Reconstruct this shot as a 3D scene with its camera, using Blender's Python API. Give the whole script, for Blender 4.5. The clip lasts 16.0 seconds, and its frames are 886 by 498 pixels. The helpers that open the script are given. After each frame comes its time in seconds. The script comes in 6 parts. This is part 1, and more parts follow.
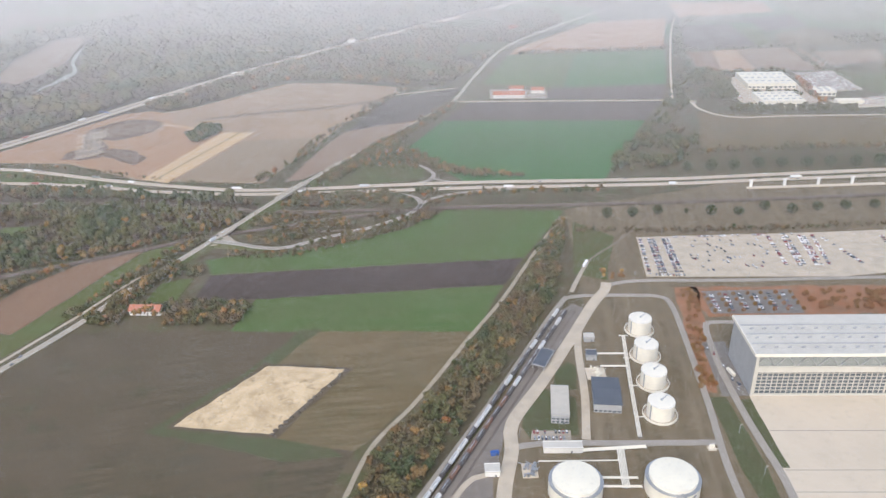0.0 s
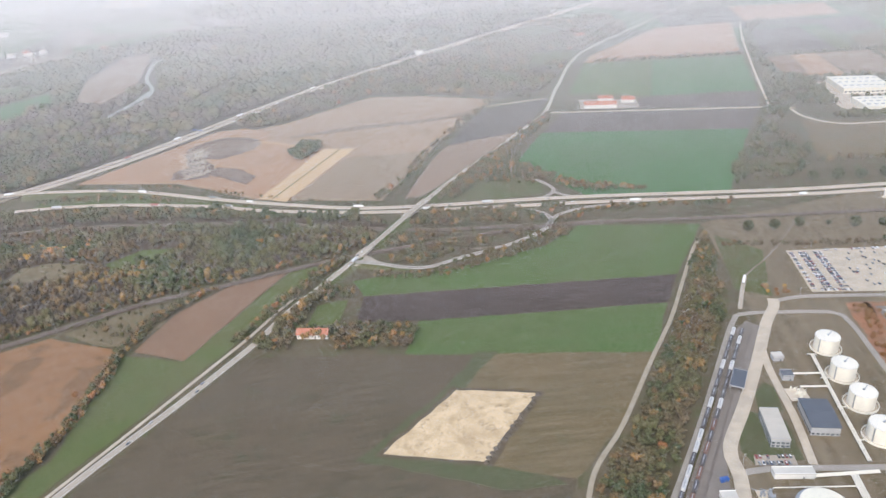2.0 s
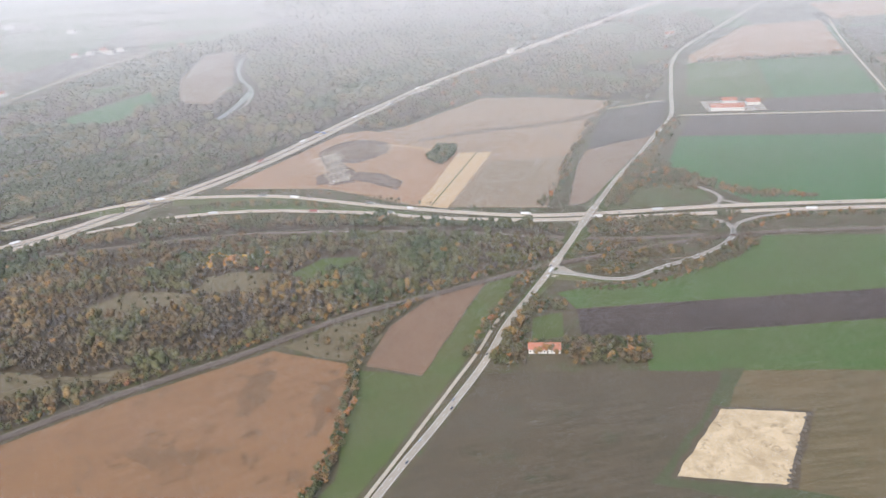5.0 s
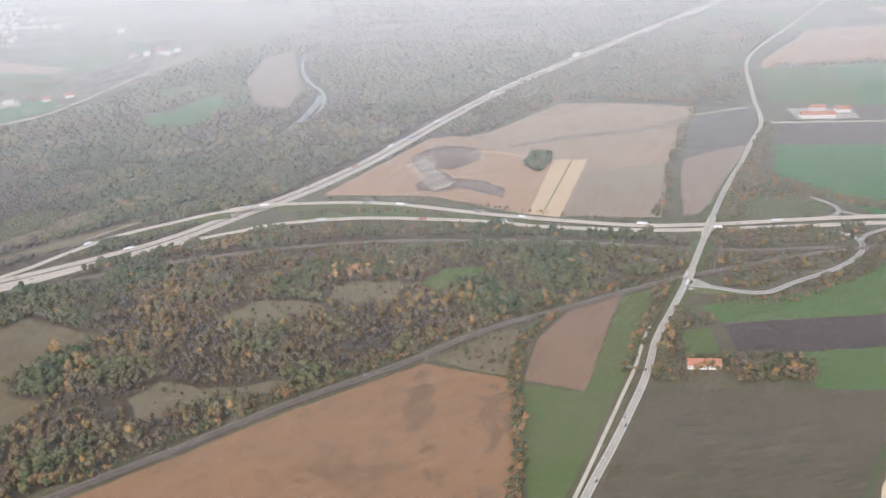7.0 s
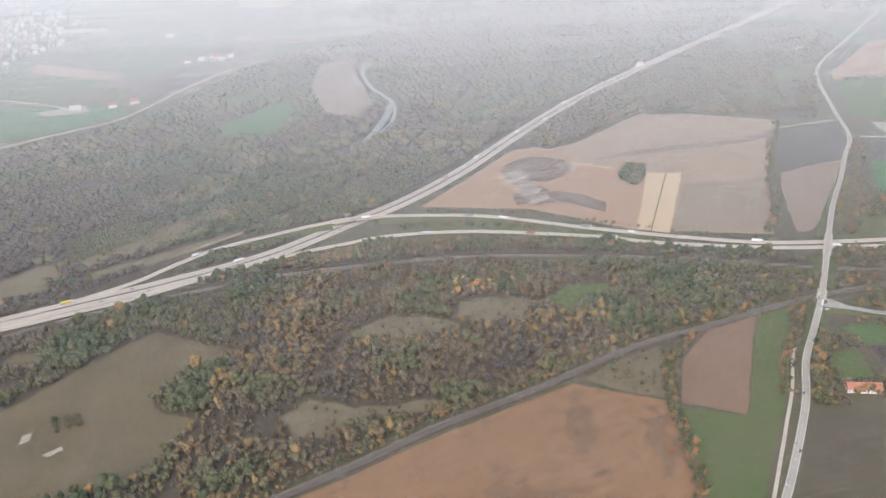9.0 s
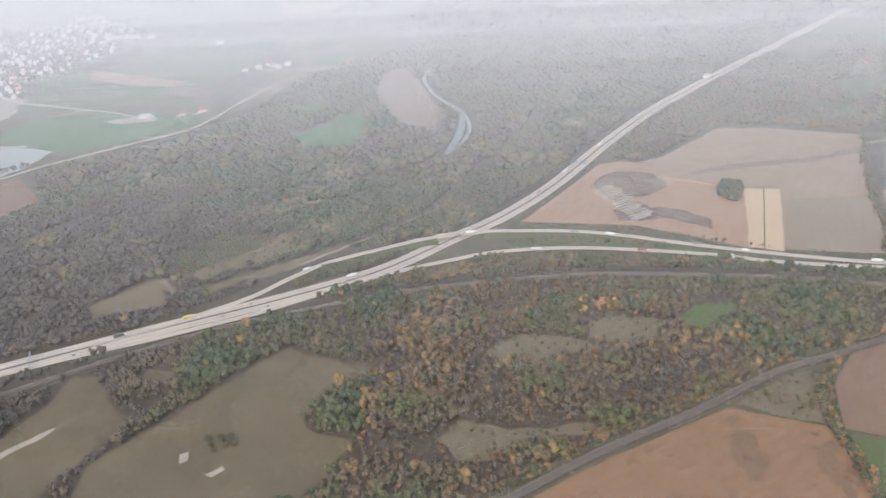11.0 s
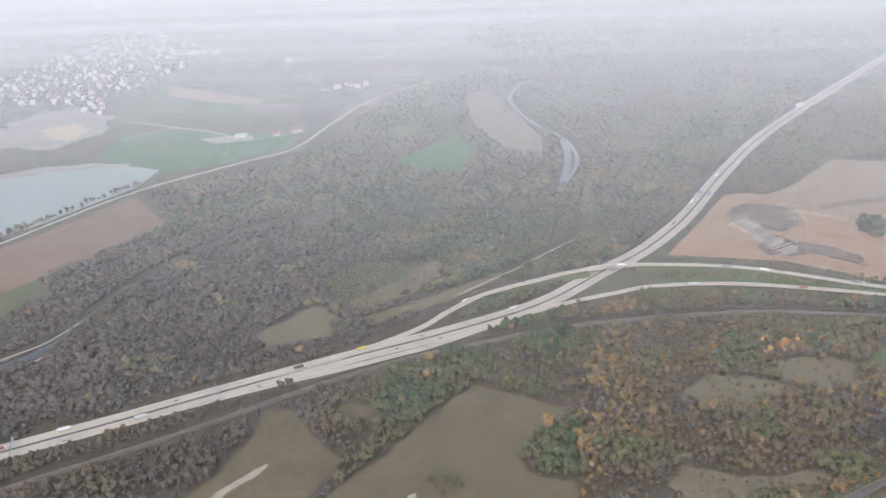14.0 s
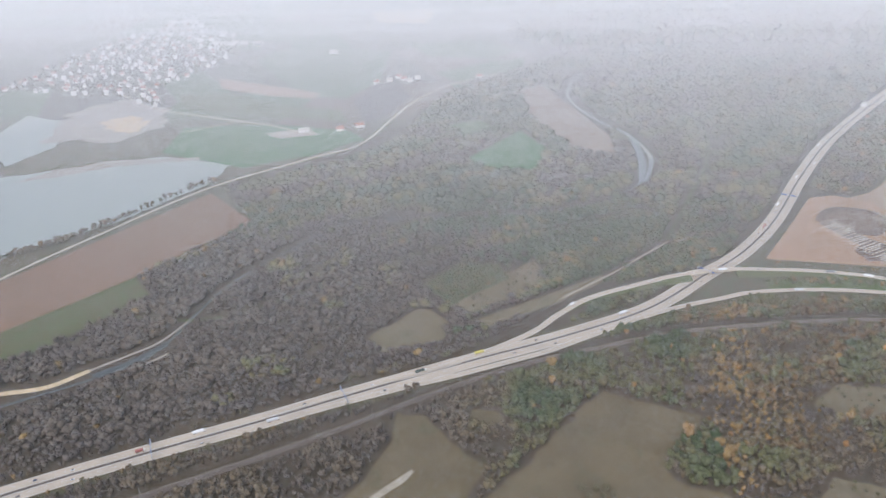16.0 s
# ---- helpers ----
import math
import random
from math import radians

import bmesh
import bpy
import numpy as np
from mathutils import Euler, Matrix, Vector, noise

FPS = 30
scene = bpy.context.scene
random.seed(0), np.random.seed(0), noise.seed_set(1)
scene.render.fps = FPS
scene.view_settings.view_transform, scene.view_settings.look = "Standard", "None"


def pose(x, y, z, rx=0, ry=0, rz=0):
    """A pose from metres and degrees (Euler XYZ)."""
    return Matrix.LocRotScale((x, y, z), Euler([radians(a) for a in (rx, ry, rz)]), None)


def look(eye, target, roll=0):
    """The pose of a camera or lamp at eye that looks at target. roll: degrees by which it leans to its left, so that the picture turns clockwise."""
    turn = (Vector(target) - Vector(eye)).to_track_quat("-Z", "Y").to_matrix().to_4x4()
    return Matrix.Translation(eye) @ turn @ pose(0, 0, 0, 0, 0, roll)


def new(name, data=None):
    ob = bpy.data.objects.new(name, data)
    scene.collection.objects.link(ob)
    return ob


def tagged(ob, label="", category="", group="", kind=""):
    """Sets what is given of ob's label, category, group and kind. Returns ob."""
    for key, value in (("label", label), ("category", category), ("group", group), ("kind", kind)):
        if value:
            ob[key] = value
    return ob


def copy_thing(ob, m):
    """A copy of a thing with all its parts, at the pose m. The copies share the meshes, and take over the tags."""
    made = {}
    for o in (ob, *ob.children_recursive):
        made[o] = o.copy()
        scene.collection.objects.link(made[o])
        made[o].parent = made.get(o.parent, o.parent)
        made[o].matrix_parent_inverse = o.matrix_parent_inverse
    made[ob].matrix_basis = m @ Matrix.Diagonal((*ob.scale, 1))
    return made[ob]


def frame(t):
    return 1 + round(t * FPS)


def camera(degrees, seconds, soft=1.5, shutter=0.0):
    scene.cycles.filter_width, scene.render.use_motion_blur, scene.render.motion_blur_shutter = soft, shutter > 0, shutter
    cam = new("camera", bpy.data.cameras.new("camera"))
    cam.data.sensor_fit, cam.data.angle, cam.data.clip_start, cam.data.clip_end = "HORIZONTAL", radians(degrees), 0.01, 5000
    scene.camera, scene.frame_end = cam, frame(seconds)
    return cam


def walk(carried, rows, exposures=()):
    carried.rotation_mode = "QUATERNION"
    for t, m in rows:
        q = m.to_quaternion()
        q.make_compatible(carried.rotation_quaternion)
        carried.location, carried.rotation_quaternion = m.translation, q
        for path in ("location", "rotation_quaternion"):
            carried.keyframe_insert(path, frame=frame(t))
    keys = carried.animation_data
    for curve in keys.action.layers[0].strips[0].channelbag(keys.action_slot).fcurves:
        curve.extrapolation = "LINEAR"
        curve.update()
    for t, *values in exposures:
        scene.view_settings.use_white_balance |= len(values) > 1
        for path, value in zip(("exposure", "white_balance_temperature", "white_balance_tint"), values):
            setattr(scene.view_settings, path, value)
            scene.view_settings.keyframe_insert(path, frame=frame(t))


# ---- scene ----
EXPOSURES = [(0.0, 1.16, 6400, 10), (2.0, 1.24, 6410, 10), (8.0, 1.18, 6450, 10), (12.5, 1.09, 6350, 10), (13.5, 1.17, 6290, 10), (14.5, 0.96, 6200, 10), (16.0, 1.0, 6170, 10)]
cam = camera(63.5, 16.0)
PATH = [
    (0.0, -0.00, 0.00, 184.91, 62.996, 2.034, 0.000),
    (0.5, -18.63, 1.31, 187.21, 62.758, 2.335, 0.148),
    (1.0, -37.23, 2.60, 189.51, 62.830, 2.651, 0.270),
    (1.5, -55.79, 3.84, 191.82, 63.194, 3.115, 0.498),
    (2.0, -74.27, 5.03, 194.18, 63.403, 3.451, 0.681),
    (2.5, -92.67, 6.14, 196.58, 63.288, 3.578, 0.788),
    (3.0, -111.02, 7.16, 199.06, 63.113, 3.622, 0.790),
    (3.5, -129.37, 8.08, 201.63, 62.932, 3.655, 0.865),
    (4.0, -147.76, 8.91, 204.27, 62.822, 3.687, 0.992),
    (6.5, -239.99, 12.63, 217.84, 62.708, 3.405, 1.838),
    (7.0, -258.49, 13.35, 220.58, 62.607, 3.454, 2.076),
    (7.5, -277.04, 14.06, 223.34, 62.533, 3.445, 2.277),
    (8.0, -295.60, 14.70, 226.12, 62.643, 3.335, 2.429),
    (8.5, -314.16, 15.26, 228.92, 62.837, 3.297, 2.558),
    (9.0, -332.73, 15.69, 231.75, 62.806, 3.166, 2.675),
    (11.5, -425.65, 17.23, 246.02, 63.164, 2.929, 3.648),
    (12.0, -444.24, 17.44, 248.86, 63.146, 2.734, 3.769),
    (12.5, -462.86, 17.59, 251.70, 62.982, 2.676, 3.929),
    (13.0, -481.52, 17.71, 254.51, 63.048, 2.788, 4.180),
    (13.5, -500.23, 17.77, 257.31, 63.485, 2.570, 4.265),
    (14.0, -518.93, 17.76, 260.09, 64.152, 2.198, 4.264),
    (14.5, -537.60, 17.69, 262.85, 64.510, 1.691, 4.254),
    (15.0, -556.26, 17.55, 265.62, 64.327, 1.683, 4.372),
    (15.5, -574.89, 17.39, 268.37, 63.811, 1.897, 4.686),
    (16.0, -593.52, 17.21, 271.12, 63.284, 1.770, 4.791),
]
walk(cam, [(t, pose(*row)) for t, *row in PATH], EXPOSURES)

# ---- light: a hazy, overcast autumn day ----
world = bpy.data.worlds.new("sky")
scene.world = world
world.use_nodes = True
wn = world.node_tree.nodes
sky = wn.new("ShaderNodeTexSky")
sky.sky_type = "NISHITA"
sky.sun_disc = False
sky.sun_elevation, sky.sun_rotation = radians(34), radians(200)
sky.air_density, sky.dust_density, sky.ozone_density = 1.0, 1.5, 1.0
wn["Background"].inputs["Strength"].default_value = 0.12
world.node_tree.links.new(sky.outputs[0], wn["Background"].inputs["Color"])
sun_data = bpy.data.lights.new("sun", "SUN")
sun_data.energy, sun_data.angle, sun_data.color = 1.1, radians(45), (1.0, 0.95, 0.88)
sun = new("sun", sun_data)
sun.matrix_world = look((0, 0, 600), (140, 380, 0) )

# ---- building helpers ----
rng = np.random.default_rng(7)


class Shape:
    """Collects boxes, tubes, roofs and sheets, and turns them into one mesh."""

    def __init__(self):
        self.v, self.f = [], []

    def add(self, verts, faces):
        n = len(self.v)
        self.v += [tuple(p) for p in verts]
        self.f += [tuple(n + i for i in face) for face in faces]
        return self

    def box(self, x, y, z, sx, sy, sz, turn=0.0, taper=1.0):
        """A box on its base at z, its middle at x, y."""
        c, s = math.cos(radians(turn)), math.sin(radians(turn))
        out = []
        for k, h in ((1.0, 0.0), (taper, sz)):
            for a, b in ((-1, -1), (1, -1), (1, 1), (-1, 1)):
                u, w = a * sx / 2 * k, b * sy / 2 * k
                out.append((x + u * c - w * s, y + u * s + w * c, z + h))
        return self.add(out, [(3, 2, 1, 0), (4, 5, 6, 7), (0, 1, 5, 4), (1, 2, 6, 5), (2, 3, 7, 6), (3, 0, 4, 7)])

    def gable(self, x, y, z, sx, sy, rise, turn=0.0):
        """A ridge roof along its own x."""
        c, s = math.cos(radians(turn)), math.sin(radians(turn))
        pts = [(-sx / 2, -sy / 2, 0), (sx / 2, -sy / 2, 0), (sx / 2, sy / 2, 0), (-sx / 2, sy / 2, 0), (-sx / 2, 0, rise), (sx / 2, 0, rise)]
        pts += [(a, b, h - 0.12) for a, b, h in pts[:4]]
        out = [(x + a * c - b * s, y + a * s + b * c, z + h) for a, b, h in pts]
        return self.add(out, [(0, 1, 5, 4), (2, 3, 4, 5), (0, 4, 3), (1, 2, 5), (9, 8, 7, 6), (6, 7, 1, 0), (7, 8, 2, 1), (8, 9, 3, 2), (9, 6, 0, 3)])

    def tube(self, a, b, r, n=8, r2=None, caps=True):
        a, b = Vector(a), Vector(b)
        q = (b - a).to_track_quat("Z", "Y")
        r2 = r if r2 is None else r2
        out = []
        for p, rr in ((a, r), (b, r2)):
            for i in range(n):
                w = 2 * math.pi * i / n
                out.append(p + q @ Vector((rr * math.cos(w), rr * math.sin(w), 0)))
        faces = [(i, (i + 1) % n, n + (i + 1) % n, n + i) for i in range(n)]
        if caps:
            faces += [tuple(range(n))[::-1], tuple(range(n, 2 * n))]
        return self.add(out, faces)

    def lathe(self, x, y, rings, n=32):
        """A turned body from (radius, z) rings, closed at both ends."""
        out = []
        for r, z in rings:
            out += [(x + r * math.cos(2 * math.pi * i / n), y + r * math.sin(2 * math.pi * i / n), z) for i in range(n)]
        faces = []
        for k in range(len(rings) - 1):
            faces += [(k * n + i, k * n + (i + 1) % n, (k + 1) * n + (i + 1) % n, (k + 1) * n + i) for i in range(n)]
        faces += [tuple(range(n))[::-1], tuple((len(rings) - 1) * n + i for i in range(n))]
        return self.add(out, faces)

    def mesh(self, name, mat, smooth=False):
        me = bpy.data.meshes.new(name)
        me.from_pydata(self.v, [], self.f)
        me.materials.append(mat)
        if smooth:
            me.polygons.foreach_set("use_smooth", [True] * len(me.polygons))
        me.update()
        return me


def part(name, shape, mat, parent=None, label="", smooth=False):
    """Links a shape as one mesh object, under a thing or a part."""
    ob = new(name, shape.mesh(name, mat, smooth) if isinstance(shape, Shape) else shape)
    if parent:
        ob.parent = parent
    return tagged(ob, label)


def thing(name, label, category, group="", kind="", at=(0, 0, 0), turn=0.0):
    """An Empty at a thing's base."""
    ob = new(name)
    ob.empty_display_size = 0.5
    ob.matrix_basis = pose(*at, 0, 0, turn)
    return tagged(ob, label, category, group, kind)


# ---- materials ----
def nodes_of(name):
    mat = bpy.data.materials.new(name)
    mat.use_nodes = True
    tree = mat.node_tree
    return mat, tree, tree.nodes["Principled BSDF"]


def noise_at(tree, coords, scale, detail=4.0, rough=0.55, warp=0.0):
    n = tree.nodes.new("ShaderNodeTexNoise")
    n.inputs["Scale"].default_value, n.inputs["Detail"].default_value = scale, detail
    n.inputs["Roughness"].default_value, n.inputs["Distortion"].default_value = rough, warp
    tree.links.new(coords, n.inputs["Vector"])
    return n.outputs["Fac"]


def mixed(tree, fac, a, b, lo=0.35, hi=0.65):
    """A blend of two colours or sockets by a factor between lo and hi."""
    m = tree.nodes.new("ShaderNodeMix")
    m.data_type = "RGBA"
    r = tree.nodes.new("ShaderNodeMapRange")
    r.inputs[1].default_value, r.inputs[2].default_value = lo, hi
    tree.links.new(fac, r.inputs[0])
    tree.links.new(r.outputs[0], m.inputs[0])
    for socket, value in ((m.inputs[6], a), (m.inputs[7], b)):
        if isinstance(value, tuple):
            socket.default_value = (*value, 1)
        else:
            tree.links.new(value, socket)
    return m.outputs[2]


def bumped(tree, bsdf, fac, strength, distance):
    b = tree.nodes.new("ShaderNodeBump")
    b.inputs["Strength"].default_value, b.inputs["Distance"].default_value = strength, distance
    tree.links.new(fac, b.inputs["Height"])
    tree.links.new(b.outputs[0], bsdf.inputs["Normal"])


def coords_of(tree, turn=0.0, stretch=(1, 1, 1)):
    c = tree.nodes.new("ShaderNodeTexCoord")
    m = tree.nodes.new("ShaderNodeMapping")
    m.vector_type = "TEXTURE"
    m.inputs["Rotation"].default_value = (0, 0, radians(turn))
    m.inputs["Scale"].default_value = tuple(1 / k for k in stretch)
    tree.links.new(c.outputs["Object"], m.inputs["Vector"])
    return m.outputs[0]


def field_mat(name, main, other, rows=None, dark=None, turn=0.0, gap=2.0, patch=0.025, rough=0.95):
    """Soil or crop: large patches, stretched drill rows with wheel tracks, and fine grain."""
    mat, tree, bsdf = nodes_of(name)
    flat = coords_of(tree)
    along = coords_of(tree, turn, (1.0, 0.06, 1.0))
    col = mixed(tree, noise_at(tree, flat, patch, 5, 0.6, 0.6), main, other, 0.38, 0.66)
    if dark:
        col = mixed(tree, noise_at(tree, flat, patch * 2.2, 6, 0.62, 1.2), col, dark, 0.56, 0.72)
    if rows:
        col = mixed(tree, noise_at(tree, along, 1.0 / gap, 3, 0.7), col, rows, 0.40, 0.72)
    grain = noise_at(tree, flat, 1.6, 4, 0.7)
    col = mixed(tree, grain, col, tuple(c * 0.62 for c in main), 0.5, 0.95)
    tree.links.new(col, bsdf.inputs["Base Color"])
    bsdf.inputs["Roughness"].default_value = rough
    bsdf.inputs["Specular IOR Level"].default_value = 0.15
    bumped(tree, bsdf, grain, 0.3, 0.2)
    return mat


def plain_mat(name, main, other=None, scale=0.5, rough=0.7, metal=0.0, bump=0.0, spec=0.4):
    mat, tree, bsdf = nodes_of(name)
    flat = coords_of(tree)
    other = other or tuple(c * 0.8 for c in main)
    a = noise_at(tree, flat, scale, 5, 0.6)
    col = mixed(tree, a, main, other, 0.4, 0.7)
    b = noise_at(tree, flat, scale * 7, 3, 0.6)
    col = mixed(tree, b, col, tuple(c * 0.75 for c in main), 0.55, 0.95)
    tree.links.new(col, bsdf.inputs["Base Color"])
    bsdf.inputs["Roughness"].default_value, bsdf.inputs["Metallic"].default_value = rough, metal
    bsdf.inputs["Specular IOR Level"].default_value = spec
    if bump:
        bumped(tree, bsdf, b, bump, 0.1)
    return mat


def random_mat(name, colours, rough=0.6, spec=0.4, island=False):
    """One of several colours, chosen by the object's own random number."""
    mat, tree, bsdf = nodes_of(name)
    ramp = tree.nodes.new("ShaderNodeValToRGB")
    ramp.color_ramp.interpolation = "CONSTANT"
    while len(ramp.color_ramp.elements) < len(colours):
        ramp.color_ramp.elements.new(0.5)
    for i, c in enumerate(colours):
        ramp.color_ramp.elements[i].position = i / len(colours)
        ramp.color_ramp.elements[i].color = (*c, 1)
    if island:
        src = tree.nodes.new("ShaderNodeNewGeometry").outputs["Random Per Island"]
    else:
        src = tree.nodes.new("ShaderNodeObjectInfo").outputs["Random"]
    tree.links.new(src, ramp.inputs[0])
    grime = mixed(tree, noise_at(tree, coords_of(tree), 1.2, 3), ramp.outputs[0], (0.2, 0.18, 0.15), 0.6, 1.4)
    tree.links.new(grime, bsdf.inputs["Base Color"])
    bsdf.inputs["Roughness"].default_value = rough
    bsdf.inputs["Specular IOR Level"].default_value = spec
    return mat


def ground_mat():
    """Open land: a patchwork of far fields over rough grass and bare woodland soil."""
    mat, tree, bsdf = nodes_of("open_land")
    flat = coords_of(tree, 24, (1, 0.7, 1))
    vor = tree.nodes.new("ShaderNodeTexVoronoi")
    vor.inputs["Scale"].default_value = 0.0062
    tree.links.new(flat, vor.inputs["Vector"])
    sep = tree.nodes.new("ShaderNodeSeparateColor")
    tree.links.new(vor.outputs["Color"], sep.inputs[0])
    ramp = tree.nodes.new("ShaderNodeValToRGB")
    ramp.color_ramp.interpolation = "CONSTANT"
    for c in ((0.10, 0.095, 0.055), (0.07, 0.12, 0.05), (0.17, 0.13, 0.095), (0.12, 0.105, 0.08), (0.09, 0.13, 0.055)):
        i = len(ramp.color_ramp.elements)
        e = ramp.color_ramp.elements.new(min(0.999, (i - 2) * 0.2 + 0.001))
        e.color = (*c, 1)
    ramp.color_ramp.elements.remove(ramp.color_ramp.elements[-1])
    ramp.color_ramp.elements.remove(ramp.color_ramp.elements[0])
    tree.links.new(sep.outputs[0], ramp.inputs[0])
    own = coords_of(tree)
    far = tree.nodes.new("ShaderNodeSeparateXYZ")
    tree.links.new(own, far.inputs[0])
    rough_grass = mixed(tree, noise_at(tree, own, 0.03, 6, 0.65, 0.8), (0.088, 0.075, 0.042), (0.125, 0.10, 0.062), 0.4, 0.62)
    rough_grass = mixed(tree, noise_at(tree, own, 0.12, 5, 0.6), rough_grass, (0.075, 0.088, 0.034), 0.5, 0.7)
    col = mixed(tree, far.outputs[1], rough_grass, ramp.outputs[0], 880, 980)
    grain = noise_at(tree, own, 1.2, 4, 0.7)
    col = mixed(tree, grain, col, (0.05, 0.045, 0.03), 0.5, 0.95)
    tree.links.new(col, bsdf.inputs["Base Color"])
    bsdf.inputs["Roughness"].default_value = 0.95
    bsdf.inputs["Specular IOR Level"].default_value = 0.1
    bumped(tree, bsdf, grain, 0.5, 0.3)
    return mat


def leaf_mat():
    """Autumn foliage: each tree's own tint picks bare grey-brown, olive, dark green, rust or yellow."""
    mat, tree, bsdf = nodes_of("autumn_foliage")
    att = tree.nodes.new("ShaderNodeAttribute")
    att.attribute_name = "tint"
    ramp = tree.nodes.new("ShaderNodeValToRGB")
    stops = ((0.0, (0.074, 0.059, 0.050)), (0.22, (0.116, 0.085, 0.048)), (0.42, (0.090, 0.086, 0.036)), (0.62, (0.043, 0.060, 0.028)),
             (0.66, (0.138, 0.120, 0.060)), (0.70, (0.112, 0.072, 0.036)), (0.79, (0.225, 0.142, 0.054)), (0.87, (0.30, 0.122, 0.058)), (1.0, (0.44, 0.28, 0.070)))
    while len(ramp.color_ramp.elements) < len(stops):
        ramp.color_ramp.elements.new(0.5)
    for i, (p, c) in enumerate(stops):
        ramp.color_ramp.elements[i].position, ramp.color_ramp.elements[i].color = p, (*c, 1)
    tree.links.new(att.outputs["Fac"], ramp.inputs[0])
    isl = tree.nodes.new("ShaderNodeNewGeometry").outputs["Random Per Island"]
    hsv = tree.nodes.new("ShaderNodeHueSaturation")
    val = tree.nodes.new("ShaderNodeMapRange")
    val.inputs[3].default_value, val.inputs[4].default_value = 0.84, 1.16
    tree.links.new(isl, val.inputs[0])
    tree.links.new(val.outputs[0], hsv.inputs["Value"])
    tree.links.new(ramp.outputs[0], hsv.inputs["Color"])
    tree.links.new(hsv.outputs[0], bsdf.inputs["Base Color"])
    bsdf.inputs["Roughness"].default_value = 0.85
    bsdf.inputs["Specular IOR Level"].default_value = 0.15
    return mat


LAND = ground_mat()
LEAF = leaf_mat()
BARK = plain_mat("bark", (0.10, 0.08, 0.06), scale=2.0, rough=0.9)
OLIVE = field_mat("sprouting_soil", (0.090, 0.069, 0.043), (0.072, 0.061, 0.036), (0.126, 0.098, 0.062), (0.058, 0.062, 0.030), turn=-78, gap=1.5, patch=0.016)
BROWN_B = field_mat("stubble_brown", (0.140, 0.103, 0.050), (0.108, 0.088, 0.042), (0.175, 0.132, 0.075), (0.095, 0.088, 0.040), turn=-84, gap=2.0)
GREEN = field_mat("young_crop", (0.068, 0.120, 0.030), (0.080, 0.108, 0.033), (0.086, 0.120, 0.040), turn=-86, gap=2.2, patch=0.02)
GREEN_DULL = field_mat("grass_strip", (0.088, 0.114, 0.034), (0.102, 0.108, 0.040), None, (0.072, 0.102, 0.029), patch=0.03)
GREEN_FAR = field_mat("dense_crop", (0.044, 0.135, 0.041), (0.050, 0.12, 0.040), (0.056, 0.132, 0.045), turn=-86, gap=3.0, patch=0.015)
GRASS = field_mat("meadow_grass", (0.082, 0.098, 0.034), (0.105, 0.096, 0.044), None, (0.07, 0.092, 0.028), patch=0.06)
MEADOW = field_mat("dry_meadow", (0.140, 0.106, 0.055), (0.112, 0.086, 0.045), None, (0.096, 0.086, 0.040), patch=0.035)
MEADOW_PALE = field_mat("pale_dry_meadow", (0.172, 0.134, 0.078), (0.138, 0.110, 0.063), None, (0.105, 0.100, 0.047), patch=0.07)
DAMPRED = field_mat("damp_red_soil", (0.180, 0.108, 0.058), (0.215, 0.122, 0.064), None, (0.13, 0.085, 0.048), patch=0.06)
DARK = field_mat("ploughed_dark", (0.064, 0.047, 0.040), (0.056, 0.043, 0.038), (0.080, 0.060, 0.050), turn=-86, gap=1.6)
DARK_W = field_mat("ploughed_grey", (0.105, 0.085, 0.072), (0.088, 0.072, 0.062), (0.12, 0.098, 0.082), turn=60, gap=2.0)
TAN = field_mat("harrowed_tan", (0.310, 0.210, 0.138), (0.270, 0.186, 0.124), (0.335, 0.233, 0.155), (0.225, 0.162, 0.112), turn=-18, gap=3.0, patch=0.012)
DAMP = field_mat("wet_hollow_soil", (0.185, 0.135, 0.10), (0.225, 0.162, 0.115), None, (0.26, 0.185, 0.13), patch=0.05)
TAN_LOW = field_mat("greyish_tan", (0.255, 0.188, 0.126), (0.225, 0.168, 0.112), (0.28, 0.206, 0.14), (0.20, 0.152, 0.105), turn=-18, gap=3.0, patch=0.012)
TAN_DAMP = field_mat("damp_tan", (0.215, 0.152, 0.108), (0.245, 0.174, 0.122), (0.26, 0.185, 0.13), turn=-18, gap=3.0, patch=0.03)
PINK = field_mat("harrowed_reddish", (0.345, 0.203, 0.120), (0.30, 0.183, 0.110), (0.365, 0.228, 0.142), turn=-20, gap=2.6, patch=0.02)
STRAW = field_mat("straw_stubble", (0.50, 0.345, 0.20), (0.45, 0.315, 0.185), (0.54, 0.39, 0.24), turn=-72, gap=1.2)
RED = field_mat("bare_red_soil", (0.245, 0.132, 0.064), (0.205, 0.115, 0.060), (0.27, 0.152, 0.078), (0.105, 0.072, 0.042), turn=-62, gap=1.5, patch=0.028)
STRIPRED = field_mat("tilled_strip", (0.205, 0.122, 0.075), (0.18, 0.11, 0.068), (0.225, 0.14, 0.086), turn=-22, gap=1.2)
BARK_SOIL = field_mat("dug_dark_soil", (0.115, 0.088, 0.058), (0.085, 0.068, 0.045), None, (0.065, 0.068, 0.035), patch=0.2)
SAND = field_mat("bare_sand", (0.62, 0.475, 0.30), (0.44, 0.325, 0.195), None, (0.27, 0.195, 0.115), patch=0.13)
MARGIN = field_mat("field_margin", (0.078, 0.090, 0.040), (0.088, 0.086, 0.044), None, (0.066, 0.085, 0.034), patch=0.08)
